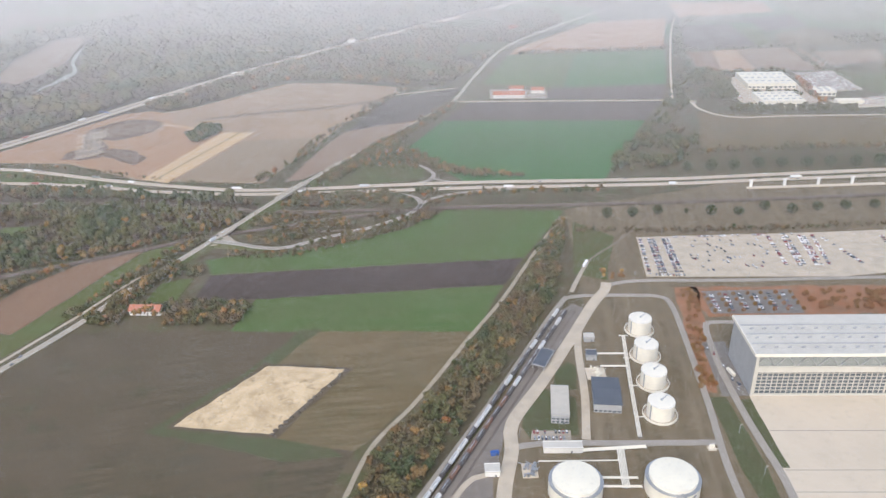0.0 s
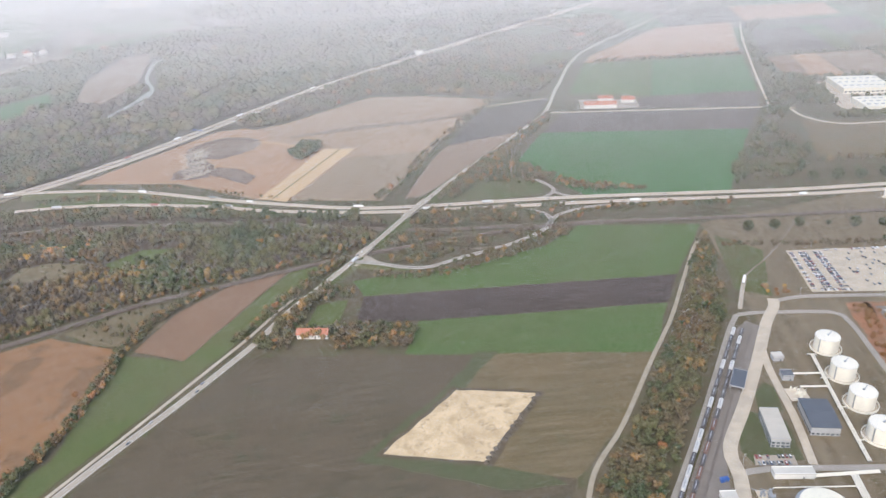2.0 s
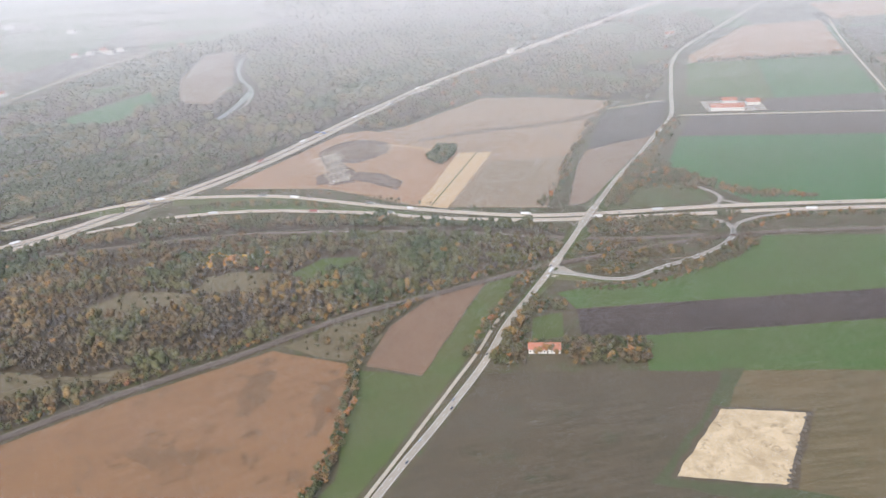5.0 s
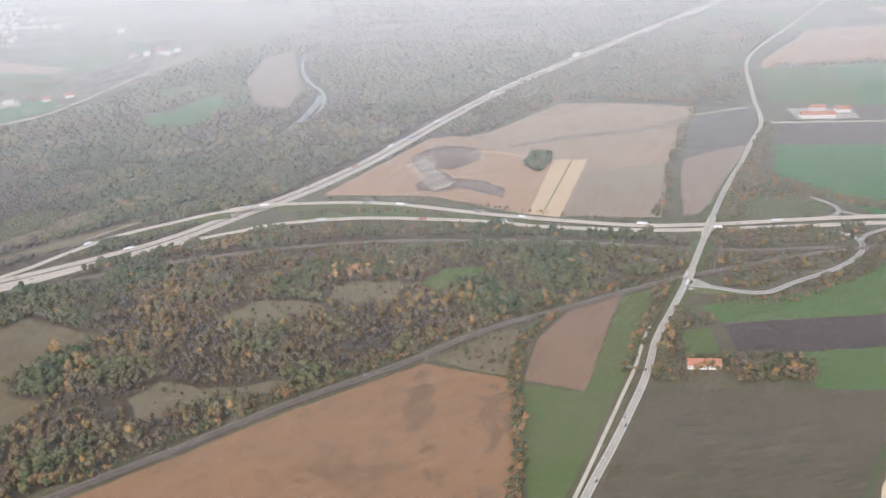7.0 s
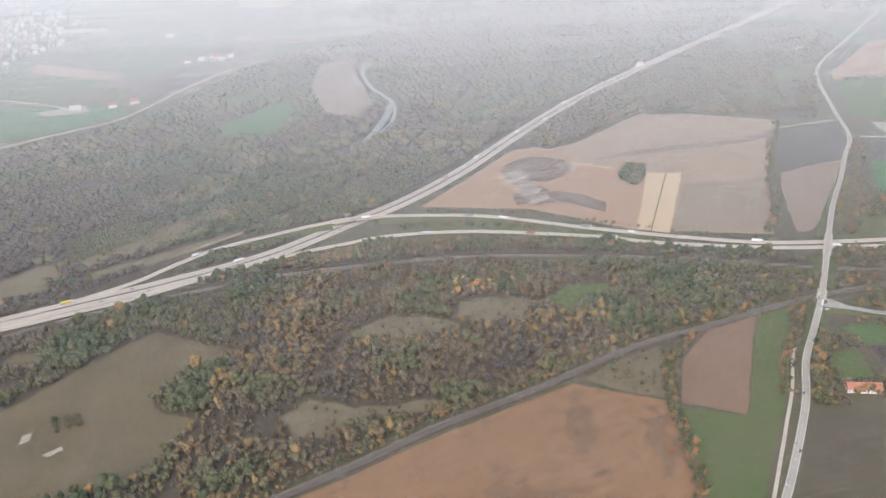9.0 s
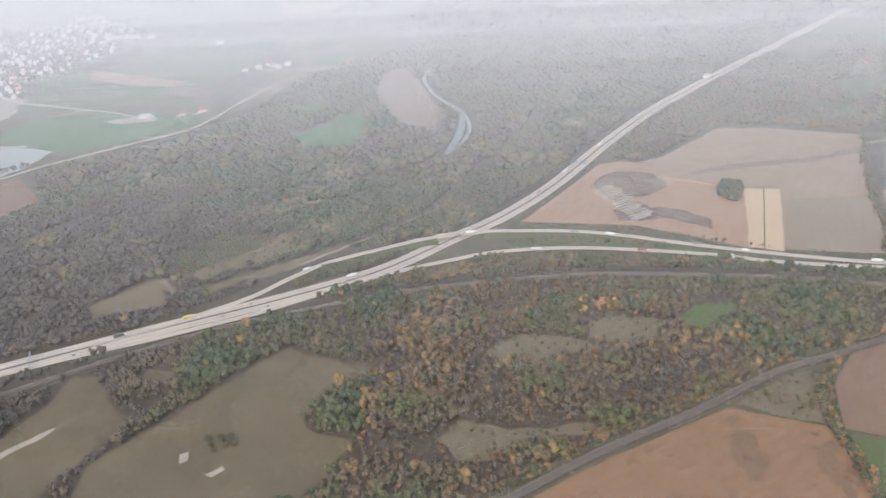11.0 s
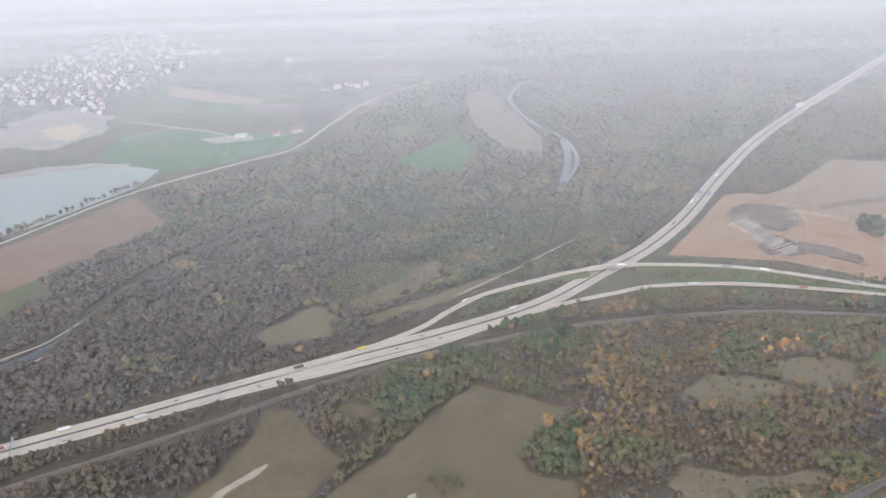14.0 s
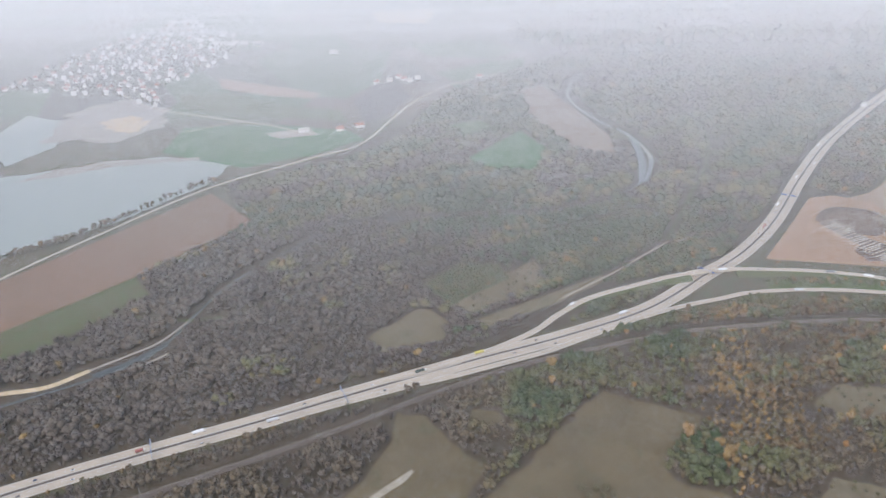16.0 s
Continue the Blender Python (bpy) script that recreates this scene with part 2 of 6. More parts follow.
GRAVEL = field_mat("pale_gravel", (0.36, 0.31, 0.26), (0.30, 0.26, 0.22), None, (0.22, 0.19, 0.16), patch=0.05)
MAZE = field_mat("trampled_soil", (0.165, 0.115, 0.087), (0.125, 0.088, 0.068), None, (0.20, 0.14, 0.10), patch=0.08)
MAZE_PALE = field_mat("trodden_bare_soil", (0.205, 0.145, 0.105), (0.165, 0.118, 0.088), None, (0.13, 0.094, 0.072), patch=0.1)
ASPHALT = plain_mat("worn_asphalt", (0.31, 0.275, 0.235), (0.255, 0.23, 0.198), 0.08, 0.85)
ROADGREY = plain_mat("road_asphalt", (0.37, 0.315, 0.25), (0.31, 0.265, 0.21), 0.08, 0.85)
CONCRETE = plain_mat("motorway_concrete", (0.475, 0.39, 0.295), (0.40, 0.33, 0.255), 0.06, 0.85)
AIRGRASS = field_mat("dull_airfield_grass", (0.165, 0.126, 0.080), (0.118, 0.094, 0.056), (0.20, 0.158, 0.105), (0.086, 0.084, 0.040), turn=-5, gap=4.0, patch=0.16)
LEAFFALL = field_mat("fallen_orange_leaves", (0.32, 0.148, 0.080), (0.22, 0.120, 0.068), None, (0.10, 0.088, 0.045), patch=0.12)
PAVING = plain_mat("yard_concrete", (0.48, 0.405, 0.31), (0.37, 0.315, 0.245), 0.16, 0.85)
APRON = plain_mat("apron_concrete", (0.56, 0.475, 0.37), (0.50, 0.425, 0.33), 0.05, 0.8)
BALLAST = plain_mat("rail_ballast", (0.140, 0.104, 0.080), (0.105, 0.079, 0.062), 0.3, 0.95, bump=0.4)
LITTER = field_mat("leaf_litter", (0.082, 0.060, 0.038), (0.066, 0.052, 0.032), None, (0.07, 0.066, 0.03), patch=0.05)
MASTS = plain_mat("weathered_mast_steel", (0.16, 0.155, 0.15), (0.12, 0.115, 0.11), 0.8, 0.6)
DIRT = plain_mat("dirt_track", (0.34, 0.29, 0.215), (0.27, 0.225, 0.165), 0.2, 0.95)
DIRT_DARK = plain_mat("cinder_path", (0.20, 0.162, 0.125), (0.165, 0.132, 0.102), 0.2, 0.95)
GRIT = plain_mat("grey_yard_gravel", (0.20, 0.172, 0.145), (0.15, 0.13, 0.112), 0.25, 0.95, bump=0.3)
DARK_ASPHALT = plain_mat("dark_asphalt", (0.19, 0.17, 0.15), (0.145, 0.13, 0.118), 0.12, 0.9)
DRYGRASS = field_mat("worn_dry_grass", (0.165, 0.125, 0.078), (0.125, 0.105, 0.062), None, (0.10, 0.096, 0.05), patch=0.2)
LINE = plain_mat("road_paint", (0.72, 0.71, 0.68), (0.6, 0.59, 0.56), 0.4, 0.7)
STEEL = plain_mat("galvanised_steel", (0.42, 0.43, 0.44), (0.34, 0.35, 0.36), 0.8, 0.45, 0.6)
RAIL = plain_mat("rail_steel", (0.20, 0.16, 0.14), (0.14, 0.11, 0.10), 0.8, 0.45, 0.6)
WATER_MAT, wt, wb = nodes_of("still_water")
wb.inputs["Base Color"].default_value = (0.115, 0.12, 0.115, 1)
wb.inputs["Roughness"].default_value = 0.3
wb.inputs["IOR"].default_value = 1.33
bumped(wt, wb, noise_at(wt, coords_of(wt), 0.8, 3), 0.08, 0.05)
LAKE_MAT, lt, lb = nodes_of("pale_lake_water")
lb.inputs["Base Color"].default_value = (0.29, 0.315, 0.275, 1)
lb.inputs["Roughness"].default_value = 0.5
lb.inputs["IOR"].default_value = 1.33
bumped(lt, lb, noise_at(lt, coords_of(lt), 0.8, 3), 0.08, 0.05)
CREEK_MAT, ct, cb = nodes_of("dark_creek_water")
cb.inputs["Base Color"].default_value = (0.035, 0.038, 0.036, 1)
cb.inputs["Roughness"].default_value = 0.3
bumped(ct, cb, noise_at(ct, coords_of(ct), 1.2, 3), 0.1, 0.05)

# ---- ground and fields ----
base = Shape()
base.add([(-4600, -600, 0), (4000, -600, 0), (4000, 4800, 0), (-4600, 4800, 0)], [(0, 1, 2, 3)])
ground = part("ground", base, LAND)
tagged(ground, "open grass and woodland soil reaching the horizon", "ground", kind="structure")


def ragged(points, step=7.0, wobble=0.5, closed=True):
    """Edges cut into short lengths and shifted a little, as tilled edges are."""
    out = []
    n = len(points)
    for i in range(n if closed else n - 1):
        a, b = Vector(points[i]), Vector(points[(i + 1) % n])
        k = max(1, int((b - a).length / step))
        for j in range(k):
            p = a.lerp(b, j / k)
            q = noise.noise_vector((p.x * 0.11, p.y * 0.11, 3.0))
            out.append((p.x + wobble * q.x * 2, p.y + wobble * q.y * 2))
    return out


def sheet(name, points, mat, label, category="field", z=0.10, wobble=0.5, kind="structure", step=7.0):
    """A field, meadow or paved area: a thin slab on the ground."""
    pts = ragged(points, step, wobble) if wobble else list(points)
    n = len(pts)
    s = Shape()
    s.add([(x, y, z) for x, y in pts] + [(x, y, -0.2) for x, y in pts],
          [tuple(range(n))] + [(i, n + i, n + (i + 1) % n, (i + 1) % n) for i in range(n)])
    ob = part(name, s, mat)
    return tagged(ob, label, category, kind=kind)


FIELDS = {}


def field(name, points, mat, label, **more):
    more.setdefault("z", 0.07 + 0.004 * (len(FIELDS) % 12))
    FIELDS.setdefault(name, []).append(points)
    return sheet(name, points, mat, label, **more)


field("field_olive", [(-184, 287), (-70, 283), (-84, 256), (-114, 217), (-39, 201), (-58, 150), (-70, 90), (-283, 90), (-226, 206)], OLIVE, "sparsely sprouting olive-brown field beside the country road")
field("field_stubble", [(-70, 283), (9, 278), (-8, 243), (-39, 201), (-114, 217), (-84, 256)], BROWN_B, "dull brown stubble field round the sand pit")
sheet("sand_rim", [(-84.5, 258), (-45.5, 252), (-70, 208.5), (-115, 217)], BARK_SOIL, "dark dug soil round the sand", "soil", z=0.18, wobble=0.7, step=1.4)
field("sand_area", [(-83, 256), (-49, 251), (-72, 211), (-112, 218)], SAND, "bare pale sand area cut into a field", category="sand", z=0.22, wobble=0.5, step=1.2)
field("field_green_south", [(-102, 313), (25, 320), (8, 278), (-107, 284)], GREEN, "bright green young crop field")
field("field_dark", [(-133, 340), (38, 349), (25, 320.5), (-102, 313), (-134, 315)], DARK, "dark freshly ploughed field between two green ones")
field("field_green_north", [(-141, 358), (-118, 364), (-98, 364), (-67, 374), (-29, 391), (-5, 417), (69, 411), (38, 349), (-133, 341)], GREEN, "bright green crop field below the slip road")
field("field_green_far", [(-7, 611), (165, 592), (104, 459), (8, 466), (-36, 535)], GREEN_FAR, "dense green crop field beyond the motorway")
field("field_dark_far", [(20, 668), (195, 648), (165, 592.5), (-6, 611.5)], DARK_W, "grey-brown ploughed field below a lane")
field("field_green_distant", [(72, 868), (150, 867), (112, 711), (34, 735)], GREEN, "distant pale green field")
field("field_teal_distant", [(151, 867), (258, 866), (216, 710), (113, 711)], GREEN_FAR, "distant blue-green field")
field("field_dark_distant", [(106, 709), (216, 709), (197, 654), (78, 672)], DARK_W, "distant dark ploughed strip above a lane")
field("field_pink_distant", [(84, 905), (206, 1068), (318, 1080), (258, 876), (74, 872)], PINK, "distant reddish harrowed field")
field("field_tan", [(-384, 541), (-300, 655), (-249, 682), (-174, 766), (-120, 760), (-43, 730), (-96, 603), (-135, 475), (-227, 488), (-301, 530), (-351, 537)], TAN, "large tan harrowed field with faint tracks")
field("field_reddish", [(-388, 542), (-356, 592), (-310, 668), (-286, 674), (-259, 659), (-254, 632), (-221, 612), (-195, 598), (-227, 491), (-301, 532)], PINK, "reddish bare field with a trampled pattern", z=0.2)
field("field_straw", [(-197.5, 598), (-169, 595), (-205, 482), (-227, 490)], STRAW, "yellow straw stubble strip", z=0.3)
maze = field("maze_ring", [(-323, 618), (-313, 636), (-298, 645), (-284, 647), (-268, 641), (-258, 628), (-259, 612), (-268, 597), (-286, 584), (-308, 592)], MAZE, "trampled dark ring in a bare field", z=0.3, wobble=1.5, step=4)
maze_heart = field("maze_heart", [(-314, 618), (-306, 632), (-290, 639), (-274, 634), (-267, 622), (-272, 606), (-288, 596), (-306, 602)], MAZE_PALE, "paler heart of the trampled ring", z=0.4, wobble=1.5, step=4)
maze_neck = field("maze_neck", [(-322, 612), (-301, 594), (-281, 560), (-281, 542), (-296, 538), (-310, 540), (-314, 556), (-304, 568), (-318, 596)], MAZE, "streaked trampled neck in a bare field", z=0.36, wobble=1.5, step=4)
maze_tail = field("maze_tail", [(-281, 565), (-260, 557), (-241, 538), (-246, 520), (-262, 533), (-281, 548)], MAZE, "streaked trampled tail in a bare field", z=0.3, wobble=1.2, step=4)
field("field_grey", [(-60, 690), (12, 722), (-6, 664), (-25, 617), (-66, 545), (-92, 500), (-108, 478), (-120, 476), (-104, 545), (-88, 590)], DARK_W, "grey ploughed field beside the road")
field("field_strip", [(-180, 377), (-210, 361), (-233, 331), (-242, 296), (-214, 287)], STRIPRED, "reddish tilled strip with a curved edge", z=0.16)
field("field_green_strip", [(-178, 378), (-160, 384), (-178, 330), (-196, 291), (-236, 210), (-298, 90), (-330, 90), (-262, 190), (-246, 221), (-246, 293), (-214, 286)], GREEN_DULL, "long green strip beside the road")
field("field_red", [(-292, 312), (-270, 304), (-249, 298), (-246, 242), (-256, 215), (-330, 90), (-560, 90), (-470, 196), (-443, 221), (-402, 246), (-357, 276)], RED, "wide bare red-brown field along the railway")
field("red_damp_north", [(-302, 293), (-288, 291), (-286, 276), (-289, 262), (-297, 262), (-300, 276)], DAMPRED, "darker damp streak in the red field", z=0.17, wobble=3.0, step=3)
field("red_damp_south", [(-338, 240), (-318, 243), (-300, 239), (-304, 232), (-326, 230)], DAMPRED, "darker damp patch in the red field", z=0.17, wobble=3.0, step=3)
field("red_damp_east", [(-266, 284), (-254, 288), (-250, 262), (-258, 246), (-264, 262)], DAMPRED, "darker damp edge of the red field", z=0.17, wobble=3.0, step=3)
field("meadow_bushy", [(-287, 316), (-258, 336), (-240, 343), (-236, 321), (-248, 300), (-268, 305)], MEADOW_PALE, "dry meadow corner with bushes")
field("meadow_large", [(-534, 367), (-506, 355), (-481, 348), (-491, 332), (-510, 315), (-512, 302), (-500, 292), (-480, 288), (-488, 269), (-500, 245), (-540, 232), (-607, 240), (-609, 268), (-592, 292), (-575, 314), (-562, 333), (-547, 354)], MEADOW, "large dry yellow-green meadow among woods", wobble=2.5)
field("meadow_west", [(-657, 342), (-641, 339), (-613, 309), (-603, 301), (-612, 276), (-622, 250), (-650, 232), (-700, 235), (-680, 265), (-665, 289), (-657, 316)], MEADOW, "small dry meadow beside the motorway", wobble=2.5)
field("meadow_clearing", [(-635, 440), (-648, 457), (-658, 458), (-687, 417), (-673, 401), (-637, 416)], MEADOW_PALE, "pale clearing in the woods", wobble=2.5)
field("meadow_path", [(-440, 289), (-427, 302), (-411, 297), (-390, 296.5), (-362, 300), (-361, 293), (-394, 287), (-413, 276), (-426, 272)], MEADOW_PALE, "grassy clearing beside the railway woods", wobble=2.0)
field("meadow_mid", [(-419, 359), (-401, 379), (-373, 378), (-356, 374), (-351, 362), (-371, 360), (-382, 350), (-402, 351)], MEADOW_PALE, "thin grassy clearing in autumn woods", wobble=3.0)
field("meadow_mid_east", [(-354, 393), (-334, 402), (-306, 394), (-315, 375), (-335, 367), (-355, 377)], MEADOW_PALE, "thin grassy clearing in autumn woods", wobble=3.0)
field("meadow_green", [(-300, 394), (-284, 412), (-256, 413), (-271, 393), (-290, 381)], GREEN_DULL, "green clearing in autumn woods", z=0.14)
field("field_lakeside", [(-895, 675), (-827, 603), (-862, 544), (-890, 499), (-950, 414), (-1010, 350), (-1060, 380), (-998, 487)], STRIPRED, "brown field between lake road and woods")
field("field_green_village", [(-1004, 800), (-1018, 898), (-954, 910), (-884, 909), (-793, 883), (-768, 850), (-821, 790), (-886, 748)], GREEN_FAR, "green field beyond the lake")
field("field_tan_band", [(-1076, 1178), (-976, 1126), (-878, 1075), (-877, 1041), (-953, 1061), (-1043, 1107)], TAN, "far pale tan field band", z=0.2)
field("field_brown_hamlet", [(-817, 1023), (-796, 1144), (-765, 1130), (-735, 1050), (-757, 945), (-780, 921)], DARK_W, "far brown field below a hamlet")
field("field_green_hamlet", [(-712, 1199), (-624, 1283), (-564, 1302), (-572, 1212), (-640, 1140), (-680, 1140)], GREEN, "far green field above the river")
field("field_green_upper", [(-1098, 1067), (-1023, 1081), (-918, 1011), (-826, 978), (-803, 922), (-914, 952), (-1050, 985)], GREEN_DULL, "far grey-green field")
field("field_tan_horizon", [(-943, 1886), (-777, 1893), (-778, 1684), (-894, 1713)], STRAW, "far pale tan field near the horizon")
field("field_green_horizon", [(-792, 1454), (-658, 1473), (-566, 1379), (-624, 1300), (-738, 1330)], GREEN, "far green field near the horizon")
field("field_green_woods", [(-673, 905), (-631, 930), (-606, 891), (-645, 852)], GREEN, "small far green field beside the woods")
sheet("farm_yard_lake", [(-901, 874), (-849, 897), (-829, 868), (-877, 852)], GRAVEL, "pale gravel farmyard beyond the lake", "yard", z=0.2, wobble=2)
field("field_green_river", [(-637, 780), (-578, 884), (-547, 810), (-569, 728), (-622, 745)], GREEN_FAR, "green field near the river bend")
field("river_bar", [(-576, 1080), (-542, 1112), (-471, 860), (-474, 780), (-521, 809), (-563, 933)], TAN_DAMP, "pale brown field along the river bend")
field("meadow_far_one", [(-15, 1102), (46, 1151), (88, 1066), (17, 1034)], GRASS, "far pale green meadow")
field("meadow_far_two", [(16, 946), (80, 947), (50, 878), (9, 873)], GRASS, "far pale green meadow")
field("meadow_far_three", [(-50, 872), (-5, 823), (-20, 790), (-55, 821)], GRASS, "far pale green meadow in the woods")
field("field_airport_north", [(215, 608), (342, 585), (420, 560), (420, 500), (322, 507), (190, 520)], BROWN_B, "dull grass field below the works")
field("field_brown_east", [(278, 848), (307, 852), (283.5, 748), (262, 746)], STRIPRED, "narrow brown tilled strip behind the works")
field("field_tan_east", [(308, 852), (337, 854), (323, 755), (310, 741), (285, 748)], PINK, "pale tan tilled strip behind the works")
field("field_reddish_east", [(338, 854), (411, 858), (402, 770), (384, 743), (325, 750)], TAN_DAMP, "dull reddish field behind the works")
field("field_grey_east", [(320, 1022), (387, 1021), (368, 874), (280, 862)], DARK_W, "far grey-brown ploughed field")
field("field_green_east", [(389, 990), (410, 981), (390, 876), (369, 863)], GREEN_DULL, "far narrow green strip")
field("field_dark_east", [(424, 1061), (494, 1076), (477, 978), (411, 955)], DARK_W, "far dark ploughed field")
field("field_dull_east", [(416, 937), (477, 974), (491, 894), (464, 854), (400, 874)], BROWN_B, "dull far grass field")
field("field_pink_east", [(415, 829), (490, 832), (468, 774), (403, 763)], TAN_DAMP, "far reddish field beside the works")
field("field_pale_east", [(359, 1221), (504, 1200), (482, 1100), (337, 1080)], PINK, "far pale reddish field")
field("field_meadow_east", [(520, 1240), (700, 1240), (640, 1000), (510, 1000)], GRASS, "far pale green meadow")
field("airport_grass", [(62, 300), (70, 412), (180, 447), (480, 440), (480, 150), (-12, 150), (-8, 178), (20, 236)], AIRGRASS, "dull dry airport grass", z=0.04)
field("verge_green", [(62, 330), (72, 395), (92, 372), (78, 322)], GRASS, "green verge beside the tree belt", z=0.1)
field("grass_margin", [(-73, 284), (-64, 283.5), (-80, 255), (-110, 219), (-48, 203), (-42, 199), (-60, 196), (-122, 214), (-88, 257)], MARGIN, "dark green grass margin along a field", z=0.15, wobble=1.0)
field("meadow_plantation", [(-633, 463), (-605, 506), (-570, 535), (-566, 499), (-600, 464), (-620, 448)], MEADOW_PALE, "yellow-green young plantation in the woods", wobble=2.5)
field("meadow_strip", [(-619, 441), (-562, 481), (-520, 512), (-516, 505), (-555, 470), (-607, 434)], MEADOW_PALE, "long dry grass strip beside the motorway")
field("meadow_nook", [(-616, 336), (-612, 347), (-598, 346), (-592, 339), (-603, 331)], MEADOW, "small dry clearing beside the motorway", wobble=1.5)
field("farm_plot", [(-157, 333), (-141, 337), (-143, 315), (-159, 312)], GREEN_DULL, "green paddock behind the farmhouse", z=0.14)
field("gravel_patch", [(-670, 264), (-661, 276), (-652, 287), (-641, 296.5), (-640, 295), (-648, 284), (-656, 275), (-666, 263)], DIRT, "pale gravel strip in a meadow", z=0.2, wobble=0.9, step=1.5)
field("gravel_spot_upper", [(-566, 277), (-562, 279), (-560, 273), (-564, 271)], DIRT, "pale bare stones beside a hollow", z=0.2, wobble=0.6, step=1.2)
field("gravel_spot_lower", [(-548, 263), (-542, 270), (-540, 268), (-545, 262)], DIRT, "pale bare stones below a hollow", z=0.2, wobble=0.6, step=1.2)
field("tan_lower", [(-172, 572), (-140, 574), (-108, 578), (-119, 528), (-135, 477), (-203, 485)], TAN_LOW, "greyer tan lower part of the harrowed field", z=0.16, wobble=1.0)
field("field_brown_lower", [(-25, 616), (-66, 545), (-92, 500), (-108, 479), (-119, 477), (-104, 545), (-90, 588), (-60, 603)], TAN_DAMP, "brown tilled lower part of a field beside the road", z=0.16)
field("damp_hollow", [(-235, 640), (-192, 655), (-160, 664), (-123, 669), (-98, 676), (-66, 694), (-62, 684), (-100, 664), (-123, 658), (-160, 653), (-192, 645), (-232, 635)], DAMP, "darker damp band across the tan field", z=0.18, wobble=2.0)
field("lake_meadow", [(-950, 414), (-890, 497), (-865, 470), (-905, 400), (-960, 345), (-1008, 350)], GRASS, "grey-green meadow below a brown field", z=0.2)
field("interchange_lawn", [(-95, 468), (-50, 468), (-20, 474), (-22, 500), (-45, 530), (-62, 535)], GRASS, "green lawn inside the northern slip road", z=0.12, wobble=1.0)
field("leaf_fall_avenue", [(110, 312), (122, 312), (103, 229), (97, 229)], LEAFFALL, "grass strewn with leaves under an autumn avenue", z=0.1, wobble=1.0)
field("leaf_fall_lot", [(118, 312), (226, 308), (226, 282), (118, 284)], LEAFFALL, "ground strewn with fallen orange leaves", z=0.1, wobble=1.0)
field("motorway_green", [(-400, 508), (-340, 511), (-258, 486.5), (-216, 471.5), (-216, 470), (-262, 483.5), (-345, 497), (-400, 494)], GREEN_DULL, "green grass between motorway carriageways", z=0.12, wobble=0.4)
water = sheet("lake_large", [(-1300, 640), (-1148, 720), (-1051, 762), (-996, 787), (-905, 760), (-908, 702), (-963, 597), (-1030, 523), (-1150, 480)], LAKE_MAT, "grey-blue still lake", "lake", z=0.06, wobble=2.0)
water2 = sheet("lake_small", [(-1260, 840), (-1276, 962), (-1204, 933), (-1152, 824), (-1172, 752)], LAKE_MAT, "pale lake behind a gravel spit", "lake", z=0.06, wobble=2.0)
sheet("gravel_pit", [(-1220, 970), (-1178, 1052), (-1130, 1020), (-1077, 986), (-1053, 905), (-1083, 842), (-1142, 846), (-1180, 838)], GRAVEL, "brown gravel workings beside the lake", "gravel pit", z=0.15, wobble=9.0, step=14)
sheet("gravel_pit_sand", [(-1150, 930), (-1120, 960), (-1080, 930), (-1075, 880), (-1110, 880)], SAND, "pale sand heap in the gravel workings", "sand", z=0.3, wobble=7.0, step=10)
sheet("lake_spit", [(-1130, 700), (-1088, 721), (-1035, 754), (-950, 775), (-952, 784), (-1056, 772), (-1100, 742)], GRAVEL, "narrow pale spit across the lake", "spit", z=0.2, wobble=2.0)

# ---- roads and railways ----
ROUTES = []


def smooth_line(points, step=5.0):
    """A curve through points of x, y or x, y, z."""
    p = [np.array((*q, 0.0)[:3], float) for q in points]
    p = [2 * p[0] - p[1], *p, 2 * p[-1] - p[-2]]
    out = []
    for i in range(1, len(p) - 2):
        a, b, c, d = p[i - 1 : i + 3]
        n = max(2, int(np.linalg.norm(c - b) / step))
        for j in range(n):
            t = j / n
            out.append(0.5 * (2 * b + (c - a) * t + (2 * a - 5 * b + 4 * c - d) * t * t + (3 * b - a - 3 * c + d) * t ** 3))
    out.append(p[-2])
    return np.array(out)


def offset_line(line, off):
    d = np.gradient(line[:, :2], axis=0)
    d /= np.maximum(np.linalg.norm(d, axis=1), 1e-6)[:, None]
    out = line.copy()
    out[:, 0] += -d[:, 1] * off
    out[:, 1] += d[:, 0] * off
    return out


def band(line, width, z, thick=0.3):
    """A ribbon of even width along a line, with sides."""
    a, b = offset_line(line, width / 2), offset_line(line, -width / 2)
    n = len(line)
    s = Shape()
    top = [(*p[:2], p[2] + z) for p in a] + [(*p[:2], p[2] + z) for p in b]
    low = [(*p[:2], p[2] + z - thick) for p in a] + [(*p[:2], p[2] + z - thick) for p in b]
    f = []
    for i in range(n - 1):
        f += [(i, n + i, n + i + 1, i + 1), (2 * n + i + 1, 2 * n + i, i, i + 1), (n + i, 3 * n + i, 3 * n + i + 1, n + i + 1), (2 * n + i, 2 * n + i + 1, 3 * n + i + 1, 3 * n + i)]
    f += [(0, 2 * n, 3 * n, n), (n - 1, 2 * n - 1, 4 * n - 1, 3 * n - 1)]
    return s.add(top + low, f)


